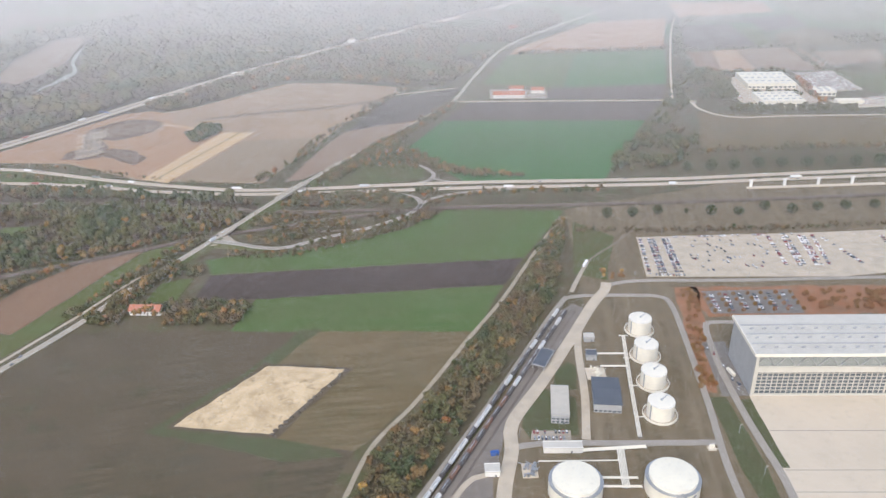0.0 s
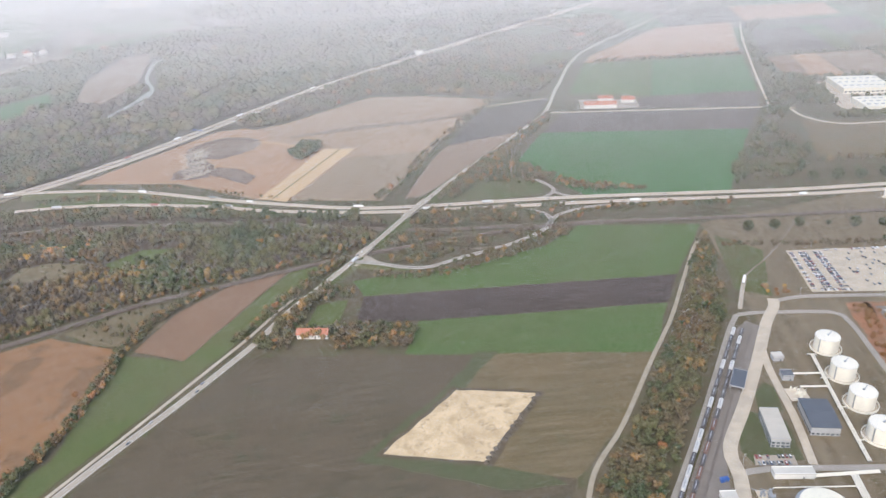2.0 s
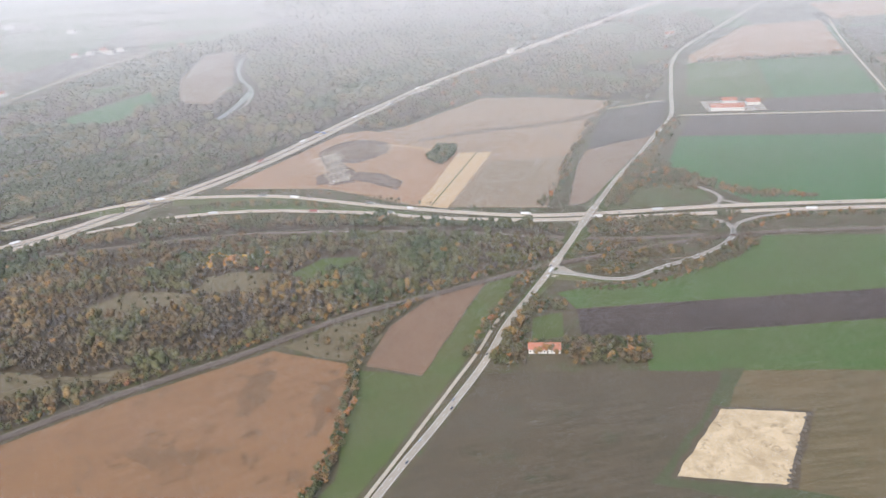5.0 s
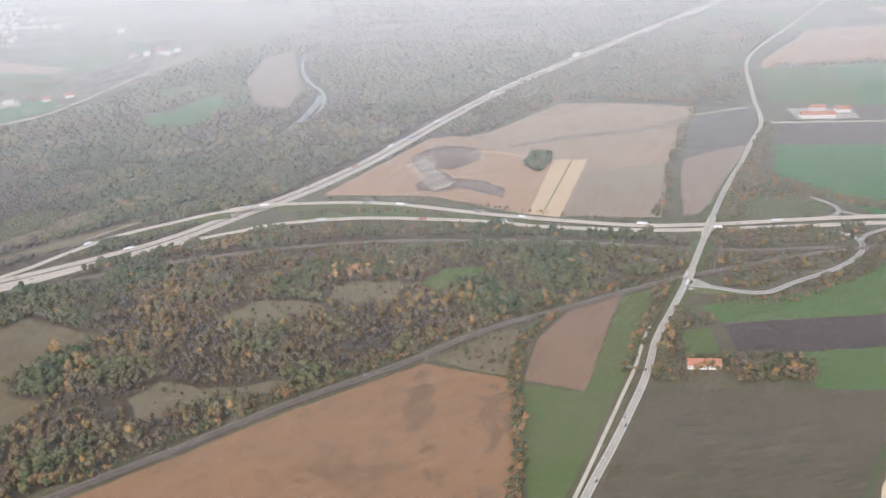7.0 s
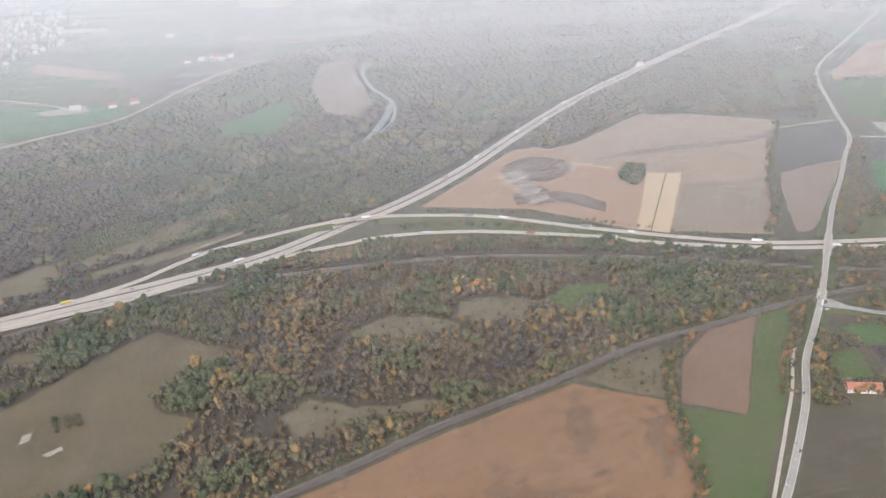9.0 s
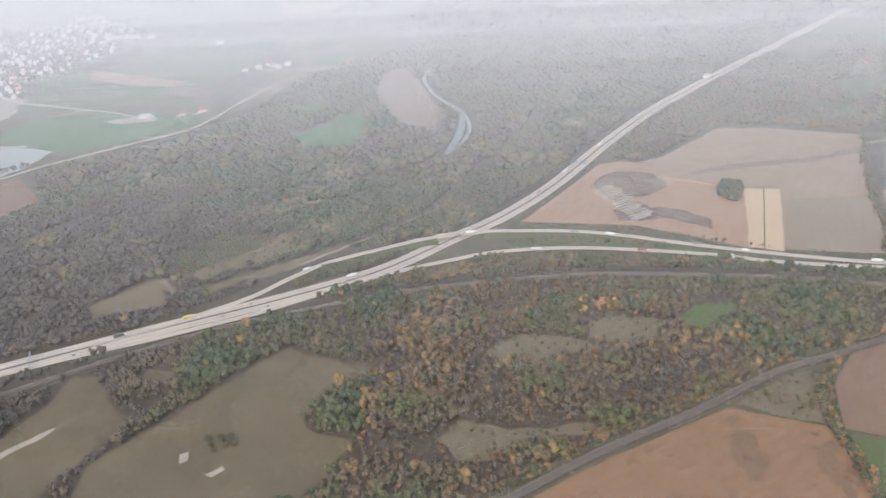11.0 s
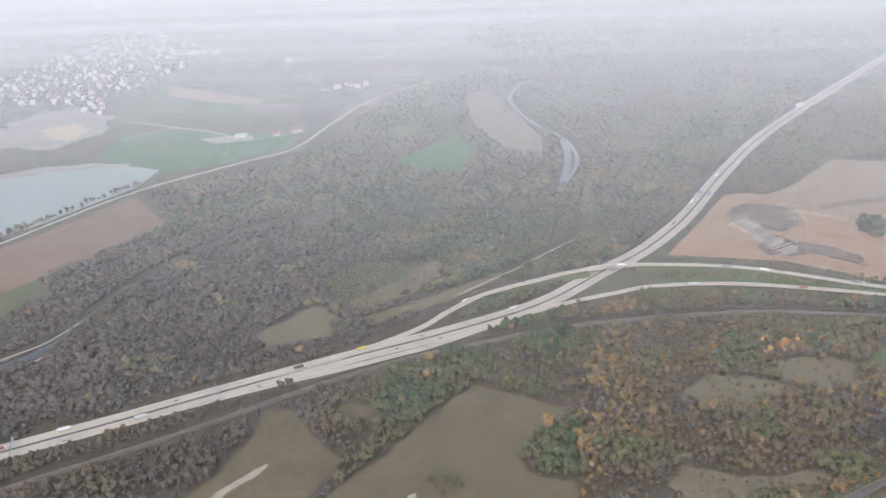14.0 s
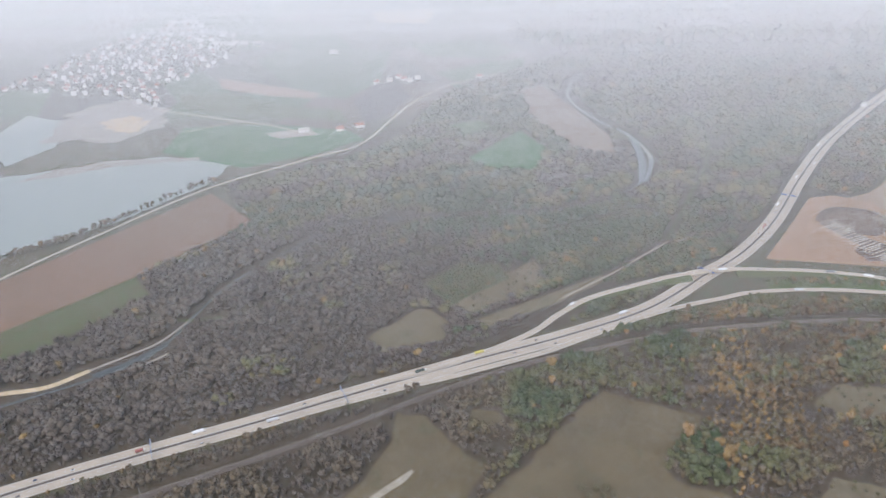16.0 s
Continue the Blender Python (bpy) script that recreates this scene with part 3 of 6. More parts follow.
def dashes(line, off, width, z, on=2.0, gap=4.0, first=0.0):
    """Painted dashes along a line."""
    own = offset_line(line, off)
    seg = np.r_[0, np.cumsum(np.linalg.norm(np.diff(own[:, :2], axis=0), axis=1))]
    s = Shape()
    for d in np.arange(first, seg[-1] - on, on + gap):
        p, q = (np.array([np.interp(e, seg, own[:, k]) for k in range(3)]) for e in (d, d + on))
        w = np.array([-(q - p)[1], (q - p)[0], 0])
        w *= width / 2 / max(np.linalg.norm(w), 1e-6)
        s.add([p + w + (0, 0, z), p - w + (0, 0, z), q - w + (0, 0, z), q + w + (0, 0, z)], [(0, 1, 2, 3)])
    return s


def bank(line, width, gaps):
    """Earth slopes under the raised stretches of a road, open where it is carried by a bridge."""
    a, b = offset_line(line, width / 2), offset_line(line, -width / 2)
    n = len(line)
    s = Shape()
    for i in range(n - 1):
        mid = (line[i] + line[i + 1]) / 2
        if max(line[i][2], line[i + 1][2]) < 0.15 or any(math.hypot(mid[0] - x, mid[1] - y) < r for x, y, r in gaps):
            continue
        quad = []
        for k in (i, i + 1):
            d = (a[k] - b[k])[:2] / width
            h = line[k][2]
            foot = 1.7 * h + 0.4
            quad.append([(*(a[k][:2] + d * foot), -0.1), (*a[k][:2], h + 0.05), (*b[k][:2], h + 0.05), (*(b[k][:2] - d * foot), -0.1)])
        v = quad[0] + quad[1]
        s.add(v, [(0, 1, 5, 4), (1, 2, 6, 5), (2, 3, 7, 6), (0, 3, 2, 1), (4, 5, 6, 7)])
    return s


def road(name, points, width, mat, label, z=0.3, lines="", gaps=(), clear=2.5, step=5.0, category="road"):
    line = smooth_line(points, step)
    ROUTES.append((line, width / 2 + clear))
    ob = part(name, band(line, width, z), mat)
    tagged(ob, label, category, kind="structure")
    if "e" in lines:
        for side in (-1, 1):
            part("edge_line", band(offset_line(line, side * (width / 2 - 0.35)), 0.11, z + 0.05, 0.04), LINE, ob, "worn white edge line")
    if "c" in lines:
        part("centre_dashes", dashes(line, 0, 0.11, z + 0.05), LINE, ob, "worn white dashed line")
    if "l" in lines:
        part("lane_dashes", dashes(line, width * 0.08, 0.11, z + 0.05, 2.7, 5.4), LINE, ob, "worn white lane dashes")
    if line[:, 2].max() > 0.3:
        part("embankment", bank(line, width + 1.0, gaps), GRASS, ob, "grassy road embankment")
    return ob, line


MAIN = [(-1000, 178), (-851, 267), (-791, 300.5), (-737, 329), (-690, 355), (-617, 394), (-554, 425.5), (-491, 464), (-440, 515.5), (-405, 550), (-358, 616), (-295, 729), (-222, 847), (-112, 994), (50, 1199), (250, 1450)]
main_line = smooth_line(MAIN)
ROUTES.append((main_line, 9.8))
ROUTES.append((main_line[main_line[:, 1] > 560], 14.0))
for n, side in (("motorway_main_north", 1), ("motorway_main_south", -1)):
    road(n, [tuple(p) for p in offset_line(main_line, side * 4.1)[::4]], 6.2, CONCRETE, "pale concrete motorway carriageway with lane marks", lines="el", clear=1.6)
median = part("motorway_median", band(main_line, 1.5, 0.18), BALLAST)
tagged(median, "dark planted strip between motorway carriageways", "median", kind="structure")
for side in (-1, 1):
    rail_bar = part("guard_rail", band(offset_line(main_line, side * 0.6), 0.10, 0.62, 0.16), MASTS, median, "galvanised guard rail")
MW_N = [(-735, 334), (-690, 360.5), (-634, 387), (-580, 425), (-556, 453), (-531, 476, 0.8), (-485, 499, 2.0), (-465, 507, 2.8), (-437, 515, 3.2), (-405, 519, 2.8), (-336, 517, 1.0), (-258, 492, 0.2), (-202, 475.5), (-150, 463), (-97, 461), (-39, 463), (19, 463), (96, 459.5), (153, 457.5), (203, 459), (300, 462), (480, 466)]
MW_S = [(-705, 341), (-660, 363), (-626, 378), (-592, 394.5), (-566, 407.5), (-539, 425), (-502, 449), (-472, 465), (-440, 478), (-407, 489.5), (-345, 493), (-262, 480), (-218, 467), (-150, 455.5), (-97, 453), (-39, 453), (19, 453), (96, 450), (153, 448.5), (203, 450), (300, 452), (480, 456)]
flyover, fly_line = road("motorway_west_bound", MW_N, 4.6, CONCRETE, "pale motorway carriageway rising to a flyover", z=0.37, lines="el", gaps=[(-437, 515, 17)], clear=6)
ROUTES.append((smooth_line([(-598, 408), (-570, 436), (-540, 472), (-515, 487)]), 13.0))
south_mw, mws_line = road("motorway_east_bound", MW_S, 4.4, CONCRETE, "pale concrete motorway carriageway", z=0.37, lines="el", clear=3)
K_ROAD = [(-290, 85), (-229, 209), (-205.5, 252.5), (-184, 295), (-171.5, 327, 0.2), (-157, 354, 0.9), (-143, 380, 1.9), (-128, 411, 2.7), (-108.5, 453, 3.0), (-80, 513, 1.8), (-50, 569, 0.5), (-24, 620), (4, 676), (27, 767), (76, 925), (184, 1089), (330, 1300)]
country, k_line = road("country_road", K_ROAD, 3.7, ROADGREY, "grey two-lane country road with dashed line", lines="ec", gaps=[(-108.5, 452, 14), (-138, 391, 7)], clear=2)
road("cycle_path", [(-296, 85), (-233.5, 208), (-208, 260), (-198, 281), (-187, 304), (-177.5, 328.5), (-171, 342)], 1.6, PAVING, "narrow pale path beside the road", z=0.24, clear=1)
road("slip_loop_south", [(-143, 379, 1.7), (-127, 375, 1.4), (-113, 371, 0.5), (-98, 371), (-79, 381), (-54, 393), (-36, 405), (-25, 417), (-21, 428), (-24, 438), (-35, 446)], 3.2, ASPHALT, "curved slip road loop", lines="e", clear=3.0, step=3)
road("slip_east", [(-26, 416), (-18, 432), (-8, 440), (10, 446), (40, 449)], 2.8, ASPHALT, "curved slip road merging with the motorway", clear=4.0, step=3)
road("slip_north", [(-60, 463), (-30, 464), (-18, 469), (-13, 479), (-17, 491), (-24, 500)], 3.0, ASPHALT, "curved slip road on the north side", clear=2.6, step=3)
road("slip_north_east", [(-14, 474), (0, 465), (22, 463)], 2.6, ASPHALT, "curved slip road merging with the motorway", clear=4.0, step=3)
road("slip_spur", [(-54, 393), (-70, 392), (-86, 392), (-98, 395)], 1.3, DIRT_DARK, "narrow service track off the slip road", clear=1.5, step=3)
road("field_lane_north", [(6, 672), (16, 670), (108, 660.5), (205, 650), (225, 643)], 2.4, PAVING, "pale lane past a farm", clear=1)
road("field_lane_branch", [(-52, 704), (-20, 714), (8, 722)], 1.6, PAVING, "pale farm lane", clear=1)
road("farm_track_east", [(-46, 150), (-40, 178), (-32.5, 204), (-17, 229), (5, 272), (23, 306), (38, 340), (55, 378), (69, 401)], 1.9, DIRT, "pale dirt track along the tree belt", z=0.22, clear=1)
road("works_lane", [(205, 650), (219, 641), (221, 617), (241, 592), (297, 590), (420, 580)], 2.6, PAVING, "pale lane round the works", clear=1)
road("stream_lane", [(330, 1080), (292, 963), (239, 777), (205, 650)], 2.0, PAVING, "straight pale lane beside trees", clear=1)
road("lake_road", [(-1060, 330), (-1001, 491), (-956, 588), (-899, 694), (-813, 785), (-769, 832), (-744, 950), (-722, 1036), (-680, 1118), (-600, 1200)], 2.8, PAVING, "pale road along the lake shore", clear=8)
ROUTES.append((smooth_line([(-868, 715), (-800, 775), (-752, 830), (-728, 950), (-706, 1030)]), 20.0))
road("village_road", [(-860, 880), (-904, 908), (-956, 929), (-1023, 957), (-1094, 987), (-1168, 1051), (-1230, 1120)], 2.6, PAVING, "pale lane to the village", clear=1)
road("village_lane_branch", [(-952, 932), (-982, 904), (-1010, 880)], 2.0, PAVING, "pale lane branching into a field", clear=1)
road("forest_track", [(-552, 476), (-513, 513), (-489, 539), (-458, 572)], 1.5, DIRT, "pale forest track", z=0.22, clear=4.5)
road("forest_ride", [(-458, 576), (-420, 668), (-382, 762), (-360, 850), (-355, 905), (-385, 1010)], 3.0, GRASS, "grassy ride through the woods", z=0.16, clear=4.5)
road("forest_ride_west", [(-880, 440), (-800, 440), (-720, 500), (-640, 560), (-560, 590), (-470, 640)], 2.6, GRASS, "grassy ride through the woods", z=0.16, clear=2.0)
road("creek", [(-930, 310), (-897, 336), (-850, 369), (-826, 398), (-810, 483), (-775, 552), (-737, 604), (-654, 618), (-560, 632), (-500, 660), (-460, 705)], 2.4, CREEK_MAT, "narrow dark creek in the woods", z=0.12, clear=5, category="creek")
road("creek_bank", [(-925, 340), (-904, 348), (-879, 356), (-861, 374)], 4.2, SAND, "pale gravel bank of the creek", z=0.25, clear=6.0, category="gravel bank")
road("creek_bank_upper", [(-861, 374), (-843, 392), (-829, 408), (-820, 434)], 1.8, GRAVEL, "thin pale gravel bank of the creek", z=0.25, clear=5.0, category="gravel bank")
road("creek_bank_south", [(-836, 376), (-826, 384), (-817, 395)], 1.8, GRAVEL, "pale gravel bar in the creek", z=0.25, clear=3.0, category="gravel bank")
road("creek_pool", [(-856, 368), (-838, 384), (-823, 405)], 5.2, CREEK_MAT, "dark pool of the creek", z=0.2, clear=4, category="creek")
road("river", [(-470, 1180), (-500, 1110), (-508, 1030), (-482, 930), (-448, 860), (-437, 800), (-441, 755), (-458, 700)], 4.6, WATER_MAT, "grey river bend with gravel banks", z=0.14, clear=9, category="river")
road("river_pool", [(-447, 850), (-446, 805), (-450, 755), (-459, 698)], 8.0, WATER_MAT, "wide grey pool of the river", z=0.17, clear=6, category="river")
road("river_shingle", [(-441, 826), (-437, 800), (-438, 778)], 2.6, GRAVEL, "pale shingle bar in the river", z=0.3, clear=3, category="gravel bank")


def railway(name, points, tracks, label, clear=2):
    line = smooth_line(points)
    ob, _ = road(name, points, 1.45 * tracks + 0.4, BALLAST, label, z=0.35, clear=clear, category="railway")
    for k in range(tracks):
        off = (k - (tracks - 1) / 2) * 1.5
        for side in (-0.33, 0.33):
            part("rail", band(offset_line(line, off + side), 0.09, 0.5, 0.1), RAIL, ob, "rusty steel rail")
    part("service_path", band(offset_line(line, 1.45 * tracks / 2 + 0.95), 0.6, 0.2, 0.3), DIRT_DARK, ob, "pale service path beside the track")
    part("ditch", band(offset_line(line, -1.45 * tracks / 2 - 0.8), 0.8, 0.16, 0.3), LITTER, ob, "dark weedy ditch beside the track")
    return line


rail_line = railway("railway_main", [(-620, 80), (-520, 175), (-444, 225), (-403, 251), (-359, 280.5), (-307, 310), (-257, 342), (-215, 359.5), (-181, 374.5), (-146, 388.5), (-109, 399.5), (-71, 409.5), (-33, 417.5), (10, 421), (70, 419), (178, 418), (300, 420), (480, 424)], 2, "double-track railway on brown ballast")
rail_two = railway("railway_branch", [(-960, 150), (-850, 226), (-709, 311), (-639, 358), (-585, 390), (-537, 410), (-478, 432), (-400, 447), (-340, 453), (-282, 450), (-209, 443), (-150, 430), (-95, 421), (-40, 421)], 2, "railway line through the woods", 5)


def bridge(name, line, width, centre, reach, label):
    """Deck edge beams, parapets, piers and abutments under a raised road."""
    ob = thing(name, label, "bridge", kind="structure")
    near = np.array([math.hypot(p[0] - centre[0], p[1] - centre[1]) < reach for p in line])
    own = line[near]
    part("deck", band(own, width + 0.8, 0.25, 0.7), PAVING, ob, "concrete bridge deck")
    for side in (-1, 1):
        part("parapet", band(offset_line(own, side * (width / 2 + 0.3)), 0.25, 0.85, 0.6), PAVING, ob, "concrete parapet")
    for k in (0.12, 0.5, 0.88):
        p = own[int(k * (len(own) - 1))]
        for side in (-1.4, 1.4):
            q = offset_line(own, side)[int(k * (len(own) - 1))]
            part("pier", Shape().tube((q[0], q[1], -0.1), (q[0], q[1], p[2] - 0.3), 0.4, 10), PAVING, ob, "round concrete pier")
    return ob


bridge("flyover_bridge", fly_line, 4.6, (-437, 515), 20, "concrete motorway flyover on piers")
bridge("road_bridge", k_line, 4.4, (-108.5, 452), 17, "concrete road bridge over the motorway")
sheet("road_junction", [(-146, 373), (-139, 388), (-134, 385), (-127, 376.5), (-138, 375.5)], ROADGREY, "pale asphalt flare where the slip road joins", "junction", z=1.5, wobble=0)
bridge("rail_bridge", k_line, 4.4, (-138, 391), 9, "concrete road bridge over the railway")


CHALK = plain_mat("pale_chalky_soil", (0.66, 0.55, 0.43), (0.48, 0.39, 0.30), 0.3, 0.95)

# ---- pale trodden rows of the pattern in the bare field ----
for k in range(12):
    q = 0.52 + 0.04 * k
    first, last = ((2.9, 4.3), (-0.75 + 0.04 * k, 0.75))[k % 2]
    arc = [(-288 + 33 * q * math.cos(a), 615 + 27 * q * math.sin(a)) for a in np.linspace(first, last, 14)]
    part("row", dashes(smooth_line(arc, 2.5), 0, 0.8, 0.62, 2.8, 2.0, 4.8 * ((k * 0.618) % 1)), CHALK, maze, "pale broken trodden row")
for k in range(22):
    u = k / 21
    x, y = -316 + 24 * u + 1.6 * math.sin(5 * k), 606 - 62 * u
    part("row", dashes(smooth_line([(x - 9, y - 7), (x, y - 1), (x + 11, y + 6)], 2), 0, 1.2, 0.66, 3.2, 1.1, 4.3 * ((k * 0.618) % 1)), CHALK, maze_neck, "pale broken trodden row")
for k in range(9):
    part("row", dashes(smooth_line([(-279, 549 + 1.7 * k), (-270, 544.5 + 1.7 * k), (-260, 537 + 1.8 * k), (-245, 524 + 1.8 * k)], 3), 0, 0.3, 0.62, 2.4, 3.0, 5.4 * ((k * 0.618) % 1)), CHALK, maze_tail, "pale broken trodden row")
tram = part("wheel_track", band(smooth_line([(-182, 596), (-200, 540), (-217, 487)], 8), 0.9, 0.36, 0.05), GREEN_DULL)
tagged(tram, "green wheel track through straw stubble", "track", kind="structure")
road("field_path", [(-262, 629), (-240, 620), (-222, 609)], 2.2, STRAW, "pale grass path in a bare field", z=0.3, clear=0.5)
road("meadow_trail", [(-428, 282), (-419, 286.5), (-406, 291.5), (-392, 292.5), (-372, 294)], 0.6, DRYGRASS, "pale trodden trail through a clearing", z=0.24, clear=0.5)

# ---- woods ----
def inside(points, poly):
    """Which points lie in a polygon."""
    x, y = points[:, 0], points[:, 1]
    hit = np.zeros(len(points), bool)
    n = len(poly)
    for i in range(n):
        (x1, y1), (x2, y2) = poly[i], poly[(i + 1) % n]
        if y1 == y2:
            continue
        cross = (y1 > y) != (y2 > y)
        hit ^= cross & (x < (x2 - x1) * (y - y1) / (y2 - y1) + x1)
    return hit


def clear_of_routes(points):
    ok = np.ones(len(points), bool)
    for line, reach in ROUTES:
        lo, hi = line[:, :2].min(0) - reach, line[:, :2].max(0) + reach
        idx = np.where(ok & (points > lo).all(1) & (points < hi).all(1))[0]
        for some in np.array_split(idx, max(1, len(idx) // 4000 + 1)):
            d = ((points[some, None, :] - line[None, ::1, :2]) ** 2).sum(-1).min(1)
            ok[some[d < reach * reach]] = False
    return ok


def clear_of_fields(points, margin=1.6):
    """Which points lie off every field, by a margin."""
    ok = np.ones(len(points), bool)
    for polys in FIELDS.values():
        for poly in polys:
            p = np.array(poly)
            near = np.where(ok & (points > p.min(0) - margin).all(1) & (points < p.max(0) + margin).all(1))[0]
            for step in ((0, 0), (margin, 0), (-margin, 0), (0, margin), (0, -margin)):
                ok[near[inside(points[near] + step, poly)]] = False
    return ok


def smooth_noise(points, scale, seed):
    return np.array([noise.noise((x * scale, y * scale, seed)) for x, y in points])


def drawn_noise(points, scale, seed):
    """Noise drawn out along the valley."""
    u = points[:, 0] * 0.80 + points[:, 1] * 0.60
    w = -points[:, 0] * 0.60 + points[:, 1] * 0.80
    return np.array([noise.noise((a * scale * 0.3, b * scale, seed)) for a, b in zip(u, w)])


GOLD = (1 + 5 ** 0.5) / 2
ICO_V = np.array([(-1, GOLD, 0), (1, GOLD, 0), (-1, -GOLD, 0), (1, -GOLD, 0), (0, -1, GOLD), (0, 1, GOLD), (0, -1, -GOLD), (0, 1, -GOLD), (GOLD, 0, -1), (GOLD, 0, 1), (-GOLD, 0, -1), (-GOLD, 0, 1)]) / math.sqrt(1 + GOLD ** 2)
ICO_F = [(0, 11, 5), (0, 5, 1), (0, 1, 7), (0, 7, 10), (0, 10, 11), (1, 5, 9), (5, 11, 4), (11, 10, 2), (10, 7, 6), (7, 1, 8), (3, 9, 4), (3, 4, 2), (3, 2, 6), (3, 6, 8), (3, 8, 9), (4, 9, 5), (2, 4, 11), (6, 2, 10), (8, 6, 7), (9, 8, 1)]


def crown_template(r, leaves, clumps, leaf=0.34, tall=1.15, small=0.42, reach=0.55, stem=True, core=0.68):
    """A crown of a rounded heart, uneven clumps round it and loose leaf tufts, about one unit in radius, its foot at z = 0."""
    v, f = [], []
    heart = np.array([0, 0, 1.0 * tall])
    for k in range(clumps + 1):
        if k:
            w, up = 2.4 * k + r.uniform(-0.5, 0.5), r.uniform(-0.25, 1.0)
            flat = math.sqrt(max(0.1, 1 - 0.8 * up * up))
            c = heart + np.array([math.cos(w) * flat, math.sin(w) * flat, up * tall]) * reach * r.uniform(0.85, 1.15)
            size = small * r.uniform(0.75, 1.25)
        else:
            c, size = heart, core
        n = len(v)
        v += list(c + ICO_V * size * r.uniform(0.84, 1.14, (12, 1)) * (1, 1, 1.05 * tall if not k else 1.0))
        f += [tuple(n + i for i in t) for t in ICO_F]
    for k in range(leaves):
        d = r.normal(size=3)
        d /= np.linalg.norm(d)
        c = d * r.uniform(0.75, 1.0) * (1, 1, 0.9 * tall) + heart
        n = len(v)
        a, b = r.normal(size=3), r.normal(size=3)
        a, b = a / np.linalg.norm(a) * leaf, b / np.linalg.norm(b) * leaf
        v += [c + a, c + b, c - (a + b) * 0.6]
        f += [(n, n + 1, n + 2)]
    if stem:
        n = len(v)
        for k in range(3):
            w = 2.1 * k
            v += [(0.09 * math.cos(w), 0.09 * math.sin(w), -0.05), (0.05 * math.cos(w), 0.05 * math.sin(w), 0.9 * tall)]
        f += [(n, n + 2, n + 3), (n, n + 3, n + 1), (n + 2, n + 4, n + 5), (n + 2, n + 5, n + 3), (n + 4, n, n + 1), (n + 4, n + 1, n + 5)]
    return np.array(v, float), np.array(f, int)


r_tree = np.random.default_rng(3)
NEAR_TREES = [crown_template(r_tree, 10, 3, 0.14, 1.15) for _ in range(9)]
MID_TREES = [crown_template(r_tree, 6, 3, 0.15, 1.1) for _ in range(8)]
DIST_TREES = [crown_template(r_tree, 0, 1, core=0.8) for _ in range(9)]
FINE_TREES = [crown_template(r_tree, 22, 6, 0.12, 1.15, 0.32, 0.62, core=0.56) for _ in range(9)]
FAR_TREES = [crown_template(r_tree, 4, 2, 0.18, 1.1) for _ in range(7)]


def wood(name, points, tint, size, label, category="trees", far=False, spread=0.05, kinds=None, squat=1.0):
    """Many trees as one mesh: each has its own size, turn and tint."""
    r = np.random.default_rng(len(points))
    kinds = kinds or (FAR_TREES if far else NEAR_TREES)
    all_v, all_f, all_t, base_n = [], [], [], 0
    pick = r.integers(0, len(kinds), len(points))
    turn = r.uniform(0, 2 * math.pi, len(points))
    low, top = (0.75, 1.25) if far else (0.6, 1.3)
    wide = size * r.uniform(low, top, len(points))
    high = wide * r.uniform(0.85, 1.3, len(points)) * squat * (0.75 if far else 1.0)
    tint = np.clip(tint + r.normal(0, spread, len(points)), 0, 1)
    for k, (v, f) in enumerate(kinds):
        own = np.where(pick == k)[0]
        if not len(own):
            continue
        c, s = np.cos(turn[own])[:, None], np.sin(turn[own])[:, None]
        x = (v[None, :, 0] * c - v[None, :, 1] * s) * wide[own][:, None] + points[own, 0][:, None]
        y = (v[None, :, 0] * s + v[None, :, 1] * c) * wide[own][:, None] + points[own, 1][:, None]
        z = np.repeat(v[None, :, 2], len(own), 0) * high[own][:, None]
        all_v.append(np.stack([x, y, z], -1).reshape(-1, 3))
        all_f.append((f[None] + (np.arange(len(own)) * len(v))[:, None, None]).reshape(-1, 3) + base_n)
        all_t.append(np.repeat(tint[own], len(v)))
        base_n += len(own) * len(v)
    v, f, t = np.concatenate(all_v), np.concatenate(all_f), np.concatenate(all_t)
    me = bpy.data.meshes.new(name)
    me.vertices.add(len(v))
    me.vertices.foreach_set("co", v.ravel())
    me.loops.add(len(f) * 3)
    me.loops.foreach_set("vertex_index", f.ravel())
    me.polygons.add(len(f))
    me.polygons.foreach_set("loop_start", np.arange(0, len(f) * 3, 3))
    att = me.attributes.new("tint", "FLOAT", "POINT")
    att.data.foreach_set("value", t)
    me.polygons.foreach_set("use_smooth", np.ones(len(f), bool))
    me.materials.append(LEAF)
    me.update()
    me.validate()
    return tagged(new(name, me), label, category, kind="stuff")


def scatter(poly, gap, seed, fields=True, routes=True):
    """Jittered places in a polygon, off the fields and roads."""
    r = np.random.default_rng(seed)
    p = np.array(poly, float)
    lo, hi = p.min(0), p.max(0)
    gx, gy = np.meshgrid(np.arange(lo[0], hi[0], gap), np.arange(lo[1], hi[1], gap))
    pts = np.stack([gx.ravel(), gy.ravel()], -1) + r.uniform(-0.48, 0.48, (gx.size, 2)) * gap
    pts = pts[inside(pts, poly)]
    if fields:
        pts = pts[clear_of_fields(pts)]
    if routes:
        pts = pts[clear_of_routes(pts)]
    return pts


